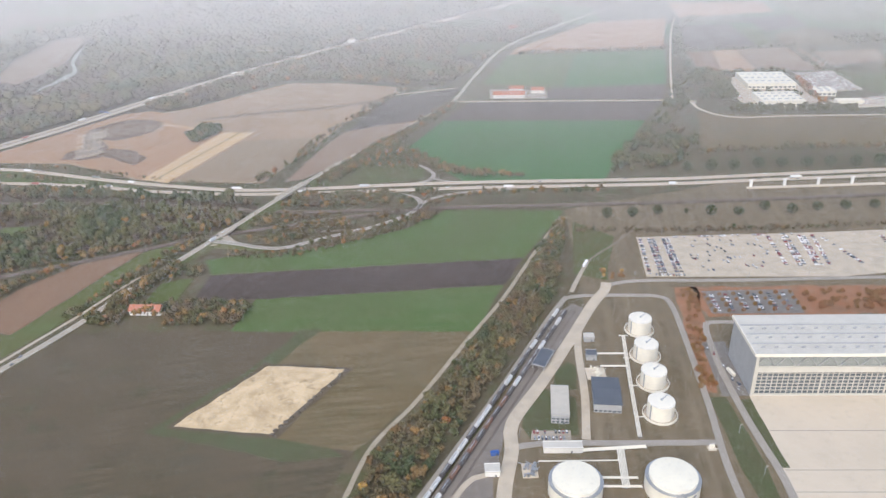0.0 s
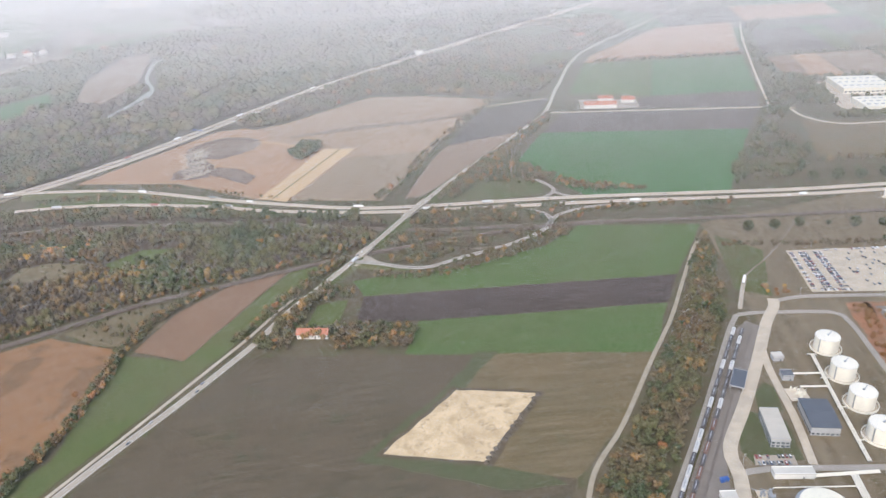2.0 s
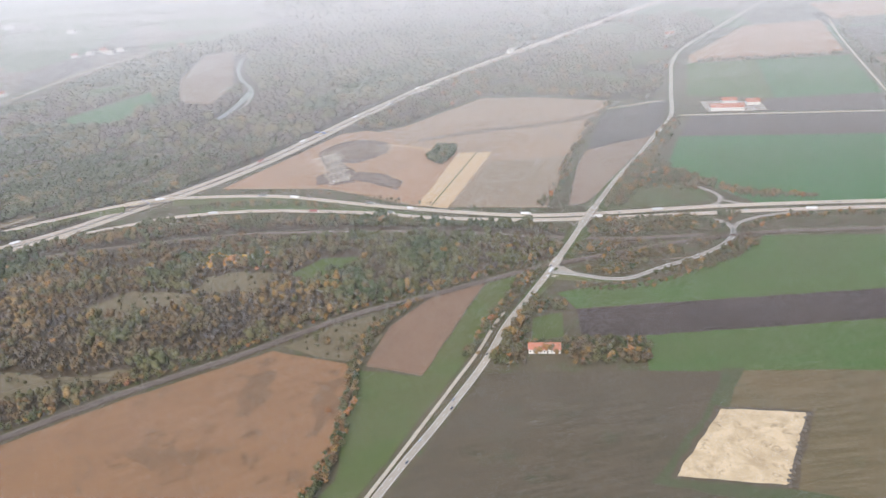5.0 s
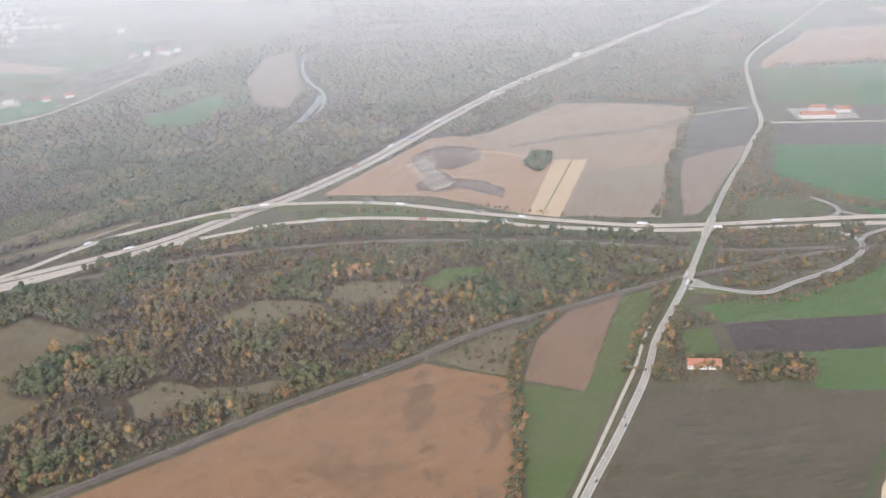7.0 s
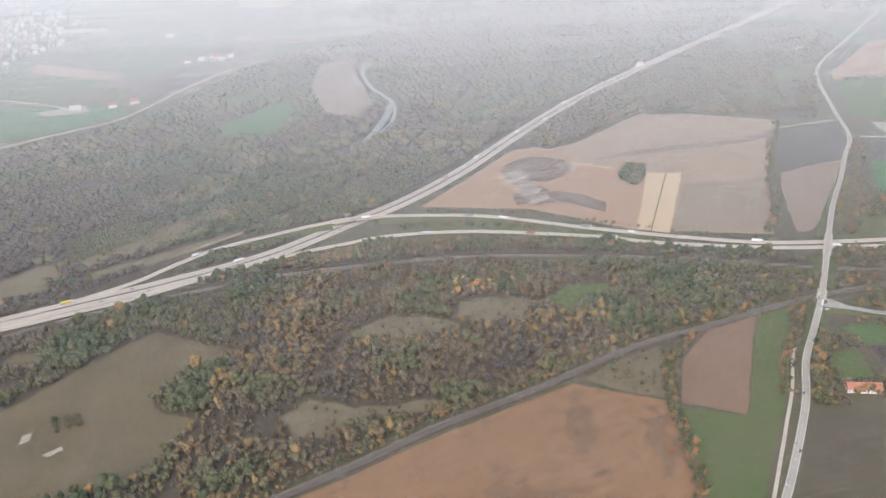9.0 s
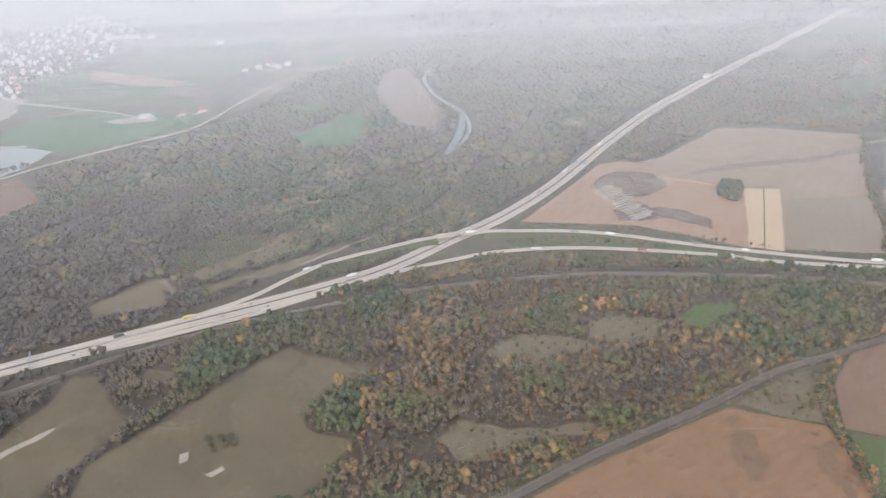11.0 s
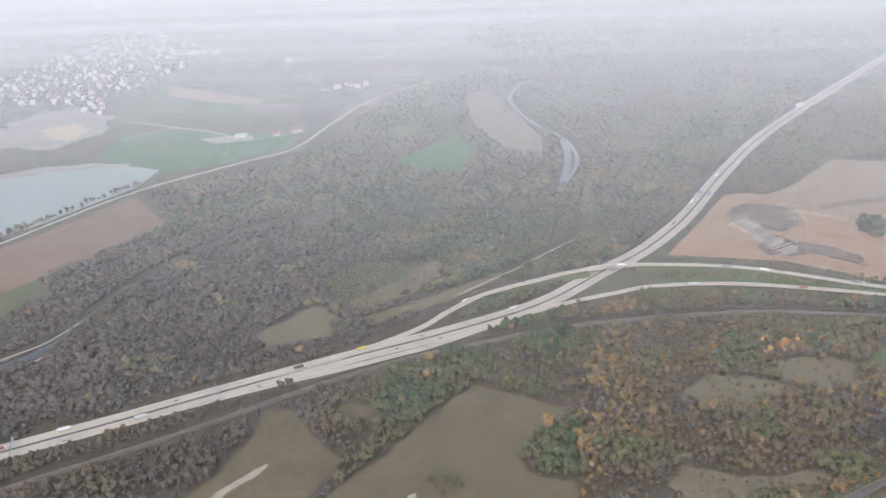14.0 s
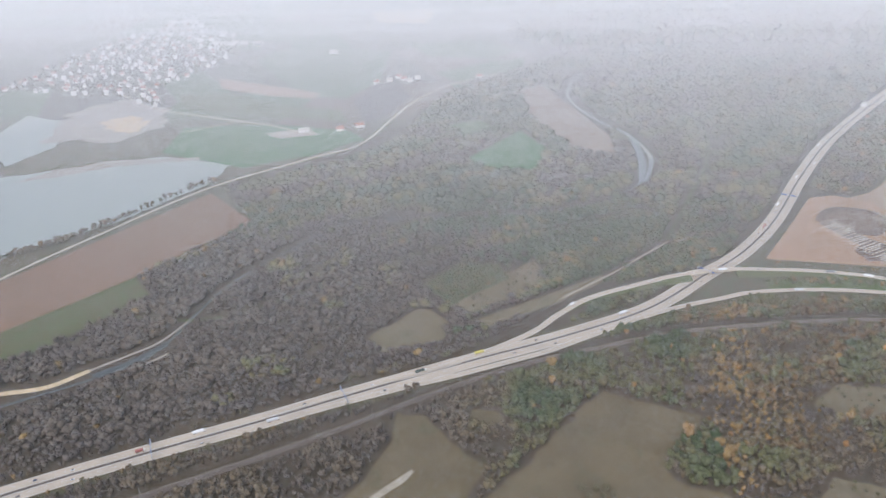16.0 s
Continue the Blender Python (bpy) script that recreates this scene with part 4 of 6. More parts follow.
def along(line, width, gap, seed, density=1.0):
    """Places in a strip along a line."""
    r = np.random.default_rng(seed)
    own = smooth_line(line, gap)
    pts = []
    for off in np.arange(-width / 2, width / 2 + 0.01, gap):
        pts.append(offset_line(own, off)[:, :2])
    pts = np.concatenate(pts) + r.uniform(-0.5, 0.5, (sum(len(q) for q in pts), 2)) * gap
    pts = pts[r.uniform(size=len(pts)) < density]
    return pts[clear_of_routes(pts)]


# the riverside forest north of the motorway
NORTH = [(-1000, 190), (-870, 262), (-737, 335), (-617, 402), (-491, 474), (-405, 560), (-358, 628), (-295, 740), (-222, 858), (-112, 1005), (50, 1210), (120, 1330), (-200, 1400), (-480, 1330), (-640, 1130), (-700, 1010), (-735, 900), (-790, 800), (-890, 690), (-826, 603), (-862, 544), (-890, 498), (-950, 412), (-1010, 340), (-1040, 250)]
sheet("woodland_floor_north", NORTH, LITTER, "brown leaf litter under riverside woods", "woodland floor", z=0.03, wobble=2.0)
pts = scatter(NORTH, 3.9, 11)
pts = pts[~inside(pts, [(-662, 493), (-634, 531), (-597, 530), (-588, 503), (-616, 472), (-638, 456)])]
pts = pts[pts[:, 1] < 650]
far_pts = scatter(NORTH, 7.2, 19)
far_pts = far_pts[far_pts[:, 1] >= 650]
for own, n, base_size, label, kinds in ((pts, "forest_riverside", 3.4, "bare grey-brown and olive autumn woodland by the motorway", FAR_TREES), (far_pts, "forest_riverside_far", 5.6, "hazy grey autumn woodland along the river", DIST_TREES)):
    big, mid, fine = drawn_noise(own, 0.016, 5.0), drawn_noise(own, 0.045, 2.0), smooth_noise(own, 0.045, 2.5)
    keep = mid + 0.8 * fine > -0.72
    own, big, mid, fine = own[keep], big[keep], mid[keep], fine[keep]
    lucky = np.random.default_rng(1).uniform(size=len(own))
    bare = np.clip((-560 - own[:, 0]) / 80, 0, 1) * np.clip((620 - own[:, 1]) / 80, 0, 1)
    stand = 0.8 * big + 0.6 * mid + 0.25 * fine
    tint = np.where(stand > 0.14, 0.57, np.where(stand < -0.16, 0.08, 0.40)) + 0.03 * fine
    tint = np.clip(np.where(bare > lucky, 0.04 + 0.06 * mid, tint), 0.0, 0.6)
    green = (own[:, 0] > -570) & (own[:, 1] < 660) & (lucky < 0.5)
    tint = np.where(green, 0.52 + 0.08 * mid, tint)
    pale = drawn_noise(own, 0.03, 21.0) + 0.5 * fine - 0.3 * bare
    tint = np.where((lucky > 0.45) & (pale > 0.14), 0.66, tint)
    tint = np.where(lucky > 0.992, 0.78, tint)
    size = base_size * (1.0 + 0.22 * np.tanh(3 * fine) + 0.15 * np.tanh(3 * mid)) * (1 - 0.12 * bare)
    wood(n, own, tint, size, label, far=n.endswith("far"), spread=0.012, kinds=kinds, squat=0.72)
# the hazy woods that close the valley
BEYOND = [(130, 1330), (-200, 1405), (-480, 1335), (-600, 1450), (-520, 1900), (-700, 2300), (-200, 2700), (1300, 2700), (1000, 1900), (560, 1420), (300, 1290)]
pts = scatter(BEYOND, 19.0, 29)
pts = pts[drawn_noise(pts, 0.006, 3.0) + 0.5 * smooth_noise(pts, 0.012, 8.0) > -0.22]
wood("forest_beyond", pts, np.clip(0.3 + 0.5 * smooth_noise(pts, 0.01, 4.0), 0, 0.6), 11.5, "far hazy woods closing the valley", far=True, kinds=DIST_TREES)
# the woods between motorway and railway
SOUTH = [(-1000, 160), (-851, 252), (-690, 340), (-554, 411), (-475, 455), (-407, 478), (-345, 482), (-262, 470), (-200, 452), (-150, 447), (-122, 430), (-136, 400), (-167, 390), (-215, 368), (-257, 349), (-307, 317), (-359, 288), (-403, 259), (-444, 233), (-520, 184), (-620, 100), (-900, 100)]
sheet("woodland_floor_south", SOUTH, LITTER, "brown leaf litter under autumn woods", "woodland floor", z=0.03, wobble=2.0)
pts = scatter(SOUTH, 3.45, 12)
big, mid, fine = smooth_noise(pts, 0.010, 4.0), smooth_noise(pts, 0.030, 9.0), smooth_noise(pts, 0.10, 6.0)
keep = mid + 0.6 * fine > -0.58
pts, big, mid, fine = pts[keep], big[keep], mid[keep], fine[keep]
lucky = np.random.default_rng(2).uniform(size=len(pts))
bare = np.clip((-585 - pts[:, 0]) / 40, 0, 1)
tint = np.clip(0.30 + 0.12 * np.tanh(4 * big) + 0.16 * np.tanh(5 * mid) + 0.08 * np.tanh(5 * fine), 0, 0.6) * (1 - 0.7 * bare)
# dark green woods west of the meadow and towards the road, rusty ones between
dusk = ((pts[:, 0] < -478) & (pts[:, 0] > -590)) | ((pts[:, 0] > -292) & (pts[:, 1] < 436) & (pts[:, 1] > 356))
tint = np.where(dusk & (lucky < 0.7), 0.47 + 0.12 * np.tanh(4 * mid), tint)
rusty = np.clip((pts[:, 0] + 492) / 20, 0, 1) * np.clip((-235 - pts[:, 0]) / 60, 0, 1)
warm = smooth_noise(pts, 0.028, 14.0) + 0.4 * smooth_noise(pts, 0.10, 3.0)
tint = np.where((rusty > lucky) & (warm > -0.05), np.where(lucky > 0.3, 0.70, tint), tint)
rim = np.minimum(np.abs(pts[:, 0] + 458 - 0.25 * (pts[:, 1] - 380)) / 12, np.abs(pts[:, 1] - 357 - 0.12 * (pts[:, 0] + 400) - 8 * big) / 9)
tint = np.where((rim < 1) & (rusty > 0.5) & (lucky > 0.68), 0.77, tint)
tint = np.where((lucky > 0.985) & (bare < 0.5), 0.80, tint)
size = 2.15 * (1.0 + 0.22 * np.tanh(3 * fine) + 0.28 * np.tanh(3 * mid)) * np.where(dusk, 1.2, 1.0)
wood("forest_autumn", pts, tint, size, "mixed brown, olive and orange autumn woodland", spread=0.014)
rough_spots = np.concatenate([scatter(FIELDS[n][0], 3.6, 80 + i, fields=False) for i, n in enumerate(("meadow_mid", "meadow_mid_east", "meadow_path", "meadow_plantation", "meadow_bushy"))])
rough_spots = rough_spots[np.random.default_rng(90).uniform(size=len(rough_spots)) < 0.28]
wood("clearing_bushes", rough_spots, np.full(len(rough_spots), 0.34), 1.2, "brown bushes scattered over the clearings", "bushes")
PLANT = [(-656, 493), (-631, 527), (-601, 527), (-592, 504), (-618, 478), (-634, 462)]
sheet("plantation_floor", PLANT, GRASS, "pale green ground of a young plantation", "woodland floor", z=0.2, wobble=2.0)
pts = scatter(PLANT, 2.4, 33, fields=False)
wood("young_plantation", pts, np.where(np.random.default_rng(34).uniform(size=len(pts)) < 0.4, 0.66, 0.46), 1.1, "rows of pale green young trees", kinds=MID_TREES)
gold = np.array([(-334 + 30 * u, 412 + 12 * v) for u, v in np.random.default_rng(4).normal(0, 0.45, (54, 2))])
wood("golden_trees", gold, np.full(len(gold), 0.93), 1.9, "bright golden yellow larches in the woods", spread=0.03)
# the strip north-east of the tan fields
EAST = [(-398, 566), (-250, 686), (-176, 776), (-120, 770), (-42, 738), (-5, 728), (20, 780), (62, 905), (170, 1080), (160, 1200), (60, 1190), (-112, 985), (-222, 838), (-295, 718), (-352, 610)]
sheet("woodland_floor_east", EAST, LITTER, "brown leaf litter under woods between fields", "woodland floor", z=0.03, wobble=2.0)
pts = scatter(EAST, 5.0, 13)
pts = pts[smooth_noise(pts, 0.025, 7.0) > -0.3]
tint = np.clip(0.3 + 0.4 * smooth_noise(pts, 0.03, 3.0), 0, 0.62)
tint[np.random.default_rng(5).uniform(size=len(pts)) > 0.95] = 0.82
wood("forest_between_fields", pts, tint, 3.4, "hazy brown and olive woodland between fields", far=True)
# the interchange
CROSS = [(-128, 372), (-98, 366), (-60, 378), (-20, 402), (5, 436), (40, 446), (-30, 450), (-105, 448), (-126, 405)]
pts = scatter(CROSS, 2.7, 14, fields=False)
pts = pts[smooth_noise(pts, 0.045, 6.0) + 0.4 * smooth_noise(pts, 0.12, 2.0) > -0.3]
tint = np.clip(0.36 + 0.35 * smooth_noise(pts, 0.05, 1.0), 0, 0.6)
lucky = np.random.default_rng(6).uniform(size=len(pts))
tint = np.where(lucky < 0.12, 0.78, np.where(lucky < 0.3, 0.71, tint))
wood("interchange_trees", pts, tint, 1.8, "mixed autumn trees and shrubs inside the slip roads", kinds=FINE_TREES)
# hedges, belts and verges
STRIPS = [
    ("hedge_between_fields", [(-50, 712), (-75, 650), (-98, 590), (-123, 509), (-138, 474)], 6, 2.6, 0.28, 0.4, 1.7, "overgrown hedge between two fields"),
    ("road_verge_trees", [(-88, 480), (-60, 540), (-30, 595), (0, 655)], 14, 2.9, 0.65, 0.45, 1.6, "autumn trees along the road verge"),
    ("rail_verge_shrubs", [(-440, 229), (-403, 256), (-359, 286), (-307, 315), (-257, 348), (-214, 368), (-150, 396)], 7, 2.3, 0.8, 0.62, 1.2, "rusty autumn shrubs along the railway"),
    ("strip_hedge", [(-200, 372), (-222, 352), (-238, 330), (-246, 300), (-246, 270), (-248, 235), (-256, 200)], 6, 2.2, 0.85, 0.6, 1.4, "ragged autumn hedge beside a field"),
    ("road_hedge", [(-150, 383), (-164, 358), (-178, 330), (-190, 300)], 6, 2.4, 0.75, 0.5, 1.4, "autumn trees beside the road"),
    ("motorway_shrubs", [(-384, 533), (-300, 521), (-240, 498), (-200, 484), (-150, 470)], 5, 2.6, 0.55, 0.55, 1.0, "low shrubs along the motorway verge"),
    ("motorway_shrubs_south", [(-470, 455), (-400, 470), (-330, 474), (-262, 466), (-200, 449)], 9, 2.6, 0.75, 0.5, 1.4, "autumn shrubs along the motorway verge"),
    ("motorway_island_shrubs", [(-400, 503), (-340, 504), (-280, 492), (-225, 474)], 6, 2.6, 0.7, 0.52, 1.2, "green shrubs between the carriageways"),
    ("loop_hedge", [(-128, 363), (-112, 361), (-96, 361), (-74, 369), (-50, 382), (-26, 397), (-12, 411)], 5, 2.4, 0.8, 0.42, 1.1, "autumn shrubs along the slip road loop"),
    ("slip_hedge_north", [(-62, 552), (-40, 535), (-22, 510), (0, 486), (24, 472), (50, 468)], 8, 2.6, 0.85, 0.5, 1.6, "autumn trees above the northern slip road"),
    ("road_trees_north", [(-92, 466), (-75, 500), (-58, 535), (-40, 565)], 12, 2.7, 0.85, 0.45, 1.7, "autumn trees beside the road bridge"),
    ("tan_field_rust_trees", [(-112, 772), (-80, 762), (-44, 744)], 6, 3.6, 0.6, 0.9, 2.0, "rusty autumn trees above the tan field"),
    ("road_gold_trees", [(-162, 372), (-152, 380), (-146, 390)], 7, 2.8, 0.8, 0.8, 1.5, "golden autumn trees at the road junction"),
    ("road_avenue", [(-180, 295), (-169, 321), (-155, 349)], 4, 2.6, 0.9, 0.45, 2.1, "tall autumn trees between road and farmhouse"),
    ("loop_bushes", [(-122, 380), (-105, 381), (-88, 389), (-76, 397)], 5, 2.6, 0.7, 0.45, 1.3, "brown shrubs along the inner side of the loop"),
    ("lawn_trees", [(-60, 500), (-40, 505), (-30, 490)], 14, 4.0, 0.5, 0.5, 1.5, "scattered trees on the slip road lawn"),
    ("motorway_edge_north", [(-850, 277), (-737, 339), (-690, 369), (-620, 408)], 3, 2.6, 0.8, 0.3, 1.1, "low bare shrubs along the motorway edge"),
    ("motorway_edge_south", [(-840, 260), (-737, 318), (-690, 343), (-617, 381), (-554, 412)], 3, 2.6, 0.7, 0.4, 1.1, "low shrubs along the motorway edge"),
    ("hedge_airport_north", [(184, 508), (249, 508), (420, 505)], 4, 2.6, 0.85, 0.4, 1.6, "low bare hedge along airport grass"),
    ("hedge_airport_south", [(72, 380), (94, 380)], 3, 2.2, 0.9, 0.3, 1.0, "low bare hedge along airport grass"),
    ("hedge_airport_south_long", [(101, 378), (163, 375), (251, 377), (420, 380)], 3, 2.2, 0.9, 0.3, 1.0, "low bare hedge along the car park"),
    ("motorway_trees_east", [(20, 440), (60, 441), (100, 439)], 4, 3.0, 0.6, 0.62, 1.5, "rusty trees beside the motorway"),
    ("lake_shore_trees", [(-1075, 480), (-990, 560), (-945, 630), (-905, 710)], 8, 3.2, 0.7, 0.3, 1.9, "trees along the lake shore"),
    ("field_edge_scrub", [(-284, 317), (-262, 318), (-252, 312)], 6, 3.5, 0.35, 0.45, 1.3, "scattered bushes in a meadow"),
]
for i, (n, line, wide, gap, dens, tone, size, label) in enumerate(STRIPS):
    pts = along(line, wide, gap, 40 + i, dens)
    lucky = np.random.default_rng(60 + i).uniform(size=len(pts))
    tint = np.where(lucky < tone - 0.34, 0.77, np.where(lucky > 0.75, 0.70, tone * 0.8))
    wood(n, pts, tint, size * 1.25, label, "hedge" if "hedge" in n else "trees", kinds=FINE_TREES)
VERGE = [(-100, 474), (-64, 535), (-30, 600), (-6, 655), (6, 664), (0, 640), (-22, 600), (-44, 556), (-26, 530), (-12, 502), (-34, 505), (-58, 500), (-74, 480)]
pts = scatter(VERGE, 3.3, 24, fields=False)
pts = pts[smooth_noise(pts, 0.08, 5.0) > -0.2]
lucky = np.random.default_rng(12).uniform(size=len(pts))
wood("verge_wood", pts, np.where(lucky < 0.12, 0.79, np.where(lucky < 0.35, 0.71, 0.5)), 2.1, "dark green and golden trees beside the country road", kinds=FINE_TREES)
BELT = [(-38, 178), (-47, 140), (-20, 140), (-17, 178), (12, 235), (50, 308), (69, 398), (58, 385), (42, 345), (25, 301), (7, 268), (-13, 228), (-29, 203)]
pts = scatter(BELT, 2.6, 15, fields=False)
tint = np.clip(0.38 + 0.35 * smooth_noise(pts, 0.05, 1.0), 0, 0.62)
lucky = np.random.default_rng(8).uniform(size=len(pts))
wood("tree_belt", pts, np.where(lucky < 0.05, 0.78, np.where(lucky < 0.22, 0.70, tint)), 2.0, "belt of brown, olive and orange autumn trees", kinds=FINE_TREES)
BELT2 = [(303, 992), (312, 990), (276, 850), (258, 762), (272, 735), (268, 690), (254, 645), (222, 648), (180, 575), (196, 548), (186, 517), (160, 482), (108, 468), (118, 499), (154, 556), (196, 640), (237, 748), (262, 850)]
pts = scatter(BELT2, 3.6, 16, fields=False)
pts = pts[smooth_noise(pts, 0.05, 8.0) + 0.6 * smooth_noise(pts, 0.14, 4.0) > -0.06]
tint = np.clip(0.25 + 0.35 * smooth_noise(pts, 0.04, 1.0), 0, 0.62)
wood("stream_belt", pts, np.clip(tint + 0.2, 0, 0.6), 2.3, "bare grey-brown trees along a stream")
COPSE = [(-223, 584), (-217, 573), (-211, 569), (-203, 584), (-199, 603), (-208, 610), (-219, 600)]
wood("field_copse", scatter(COPSE, 2.4, 17, fields=False), np.full(len(scatter(COPSE, 2.4, 17, fields=False)), 0.58), 2.9, "dark green copse standing in a field", spread=0.05)
FARMWOOD = [(-180, 291), (-172, 322), (-158, 352), (-137, 347), (-139, 337), (-160, 336), (-160, 310), (-142, 309), (-138, 312), (-132, 312), (-101, 308), (-105, 289), (-143, 290), (-143, 298), (-164, 299), (-164, 290)]
pts = scatter(FARMWOOD, 2.9, 18, fields=False)
tint = np.clip(0.35 + 0.4 * smooth_noise(pts, 0.07, 1.0), 0, 0.62)
lucky = np.random.default_rng(9).uniform(size=len(pts))
wood("farm_trees", pts, np.where(lucky < 0.12, 0.77, np.where(lucky < 0.4, 0.70, tint)), 1.9, "autumn trees round the farmhouse", kinds=FINE_TREES)
for n, line, wide, gap, dens, tone, size, label in (
        ("far_field_hedge", [(80, 870), (150, 869), (255, 870)], 5, 4.0, 0.7, 0.35, 2.8, "far hedge between two fields"),
        ("far_field_hedge_east", [(312, 1000), (345, 1060), (360, 1075)], 8, 4.0, 0.7, 0.35, 2.8, "far trees along a stream"),
        ("far_copse_east", [(475, 880), (525, 885)], 30, 5.0, 0.7, 0.4, 3.2, "far dark copse among fields"),
        ("far_field_trees", [(280, 858), (340, 858), (412, 862)], 4, 4.0, 0.35, 0.35, 2.2, "far thin hedge between fields"),
        ("works_back_trees", [(402, 860), (388, 780), (384, 745)], 5, 3.5, 0.6, 0.35, 2.2, "far trees beside a field")):
    pts = along(line, wide, gap, 95 + len(n), dens)
    wood(n, pts, np.full(len(pts), tone), size, label, "hedge" if "hedge" in n else "trees", far=True)

# ---- airport: paving ----
WHITE = plain_mat("white_tank_paint", (0.76, 0.71, 0.61), (0.67, 0.625, 0.54), 0.25, 0.5)
CREAM = plain_mat("cream_roof_paint", (0.74, 0.69, 0.57), (0.68, 0.63, 0.52), 0.12, 0.55)
GREYWALL = plain_mat("grey_cladding", (0.36, 0.36, 0.36), (0.31, 0.31, 0.31), 0.3, 0.6)
DARKROOF = plain_mat("dark_sheet_roof", (0.085, 0.095, 0.115), (0.07, 0.08, 0.095), 0.2, 0.55)
PALEROOF = plain_mat("pale_sheet_roof", (0.52, 0.49, 0.435), (0.44, 0.415, 0.37), 0.15, 0.5)
BEIGE = plain_mat("beige_flat_roof", (0.46, 0.42, 0.36), (0.40, 0.37, 0.32), 0.3, 0.8)
PLASTER = plain_mat("white_plaster", (0.74, 0.72, 0.68), (0.66, 0.64, 0.60), 0.4, 0.8)
TILE = plain_mat("red_roof_tiles", (0.42, 0.16, 0.10), (0.34, 0.13, 0.085), 0.5, 0.8)
BLUE = plain_mat("blue_paint", (0.04, 0.11, 0.34), (0.035, 0.09, 0.28), 0.5, 0.5)
RUBBER = plain_mat("dark_rubber", (0.03, 0.03, 0.03), scale=1.0, rough=0.85)
GLASS, gt, gb = nodes_of("dark_window_glass")
gb.inputs["Base Color"].default_value = (0.045, 0.06, 0.07, 1)
gb.inputs["Roughness"].default_value = 0.08
GLAZING, zt, zb = nodes_of("grey_hangar_glazing")
zb.inputs["Base Color"].default_value = (0.115, 0.13, 0.145, 1)
zb.inputs["Roughness"].default_value = 0.2
PAINTS = random_mat("car_paint", [(0.75, 0.75, 0.75), (0.05, 0.05, 0.055), (0.28, 0.29, 0.30), (0.09, 0.10, 0.12), (0.70, 0.70, 0.71), (0.04, 0.06, 0.12), (0.13, 0.13, 0.14), (0.25, 0.03, 0.03), (0.45, 0.45, 0.46), (0.03, 0.03, 0.03)], 0.35, 0.5)

sheet("rail_yard_bed", [(-18, 160), (-11, 177), (17, 228), (47, 291), (57, 300), (64, 293), (49, 264), (32, 238), (18, 214), (11, 185), (9, 160)], GRIT, "grey gravel bed of the rail yard", "rail yard", z=0.14, wobble=0.2)
sheet("car_park_large", [(104.5, 370), (205, 369), (340, 371), (340, 322), (222, 321), (198, 318), (99, 324)], PAVING, "pale concrete car park", "car park", z=0.16, wobble=0.2)
sheet("car_park_small", [(122, 308), (166, 307), (163, 285), (120.5, 287)], DARK_ASPHALT, "grey asphalt car park among orange trees", "car park", z=0.16, wobble=0.2)
apron_sheet = sheet("apron", [(115, 227), (340, 218), (340, 100), (100, 100), (107, 150), (110, 176)], APRON, "wide pale concrete apron", "apron", z=0.18, wobble=0)
for i, (a, b) in enumerate((((112, 186), (340, 178)), ((108, 165), (340, 157)), ((109.5, 176), (340, 168)), ((113.5, 206), (340, 197)))):
    part("joint", band(smooth_line([a, b], 30), 0.35, 0.20, 0.05), ASPHALT, apron_sheet, "darker concrete joint")
sheet("hangar_side_yard", [(107.5, 264), (118, 264), (116, 226.5), (104.5, 226.5)], DARK_ASPHALT, "grey asphalt yard beside the hangar", "yard", z=0.14, wobble=0.1)
sheet("tank_yard_green", [(28, 233), (35, 234), (46.5, 228), (44.5, 206.5), (26, 205), (23.5, 212)], MARGIN, "green lawn round an office block", "lawn", z=0.12, wobble=0.2)
sheet("tank_lawn_mid", [(41, 245), (47, 252.5), (49.8, 248.5), (47.7, 233.5), (38, 233.5)], MARGIN, "small green lawn between roads", "lawn", z=0.12, wobble=0.2)
sheet("staff_parking", [(26, 204.5), (41, 204), (41.5, 209), (27, 209.5)], ROADGREY, "small grey staff car park", "car park", z=0.2, wobble=0)
sheet("verge_hangar", [(99, 226), (105.5, 226), (106.5, 190), (105, 168), (99, 165), (97.5, 187)], MARGIN, "green verge beside the hangar road", "verge", z=0.12, wobble=0.2)
sheet("verge_apron", [(110.5, 224), (114.5, 224), (114, 187), (111.2, 187)], MARGIN, "green verge beside the apron", "verge", z=0.2, wobble=0.2)
sheet("works_yard", [(270, 728), (340, 728), (336, 660), (330, 612), (266, 610), (262, 640), (276, 690)], PAVING, "pale concrete works yard", "yard", z=0.16, wobble=1)
sheet("works_car_park", [(353, 736), (394, 740), (387, 664), (346, 660)], ROADGREY, "grey asphalt car park at the works", "car park", z=0.16, wobble=1)
sheet("depot_yard", [(338, 632), (440, 645), (440, 615), (345, 606)], PAVING, "pale depot yard", "yard", z=0.16, wobble=1)
sheet("works_green", [(396, 738), (440, 720), (440, 655), (390, 655)], GRASS, "grass beside the works car park", "lawn", z=0.12, wobble=1)
road("yard_perimeter_road", [(-30, 150), (-14, 178), (15, 231), (48.5, 296), (57, 306), (71, 306.5), (92, 305.5), (101, 303), (103.8, 292), (98, 227.5), (93, 187), (92, 150)], 2.6, ASPHALT, "pale perimeter road round the tank farm", z=0.26, clear=1)
road("yard_road", [(13, 150), (14, 177), (18.5, 199), (20, 214), (34, 238), (51, 269), (66, 298), (75, 312), (77, 319)], 5.2, PAVING, "wide pale concrete yard road", z=0.3, clear=1)
road("tank_road_mid", [(57, 283), (53, 261), (50.5, 230), (46.5, 204)], 3.2, PAVING, "concrete road between tank farm buildings", z=0.28, clear=1)
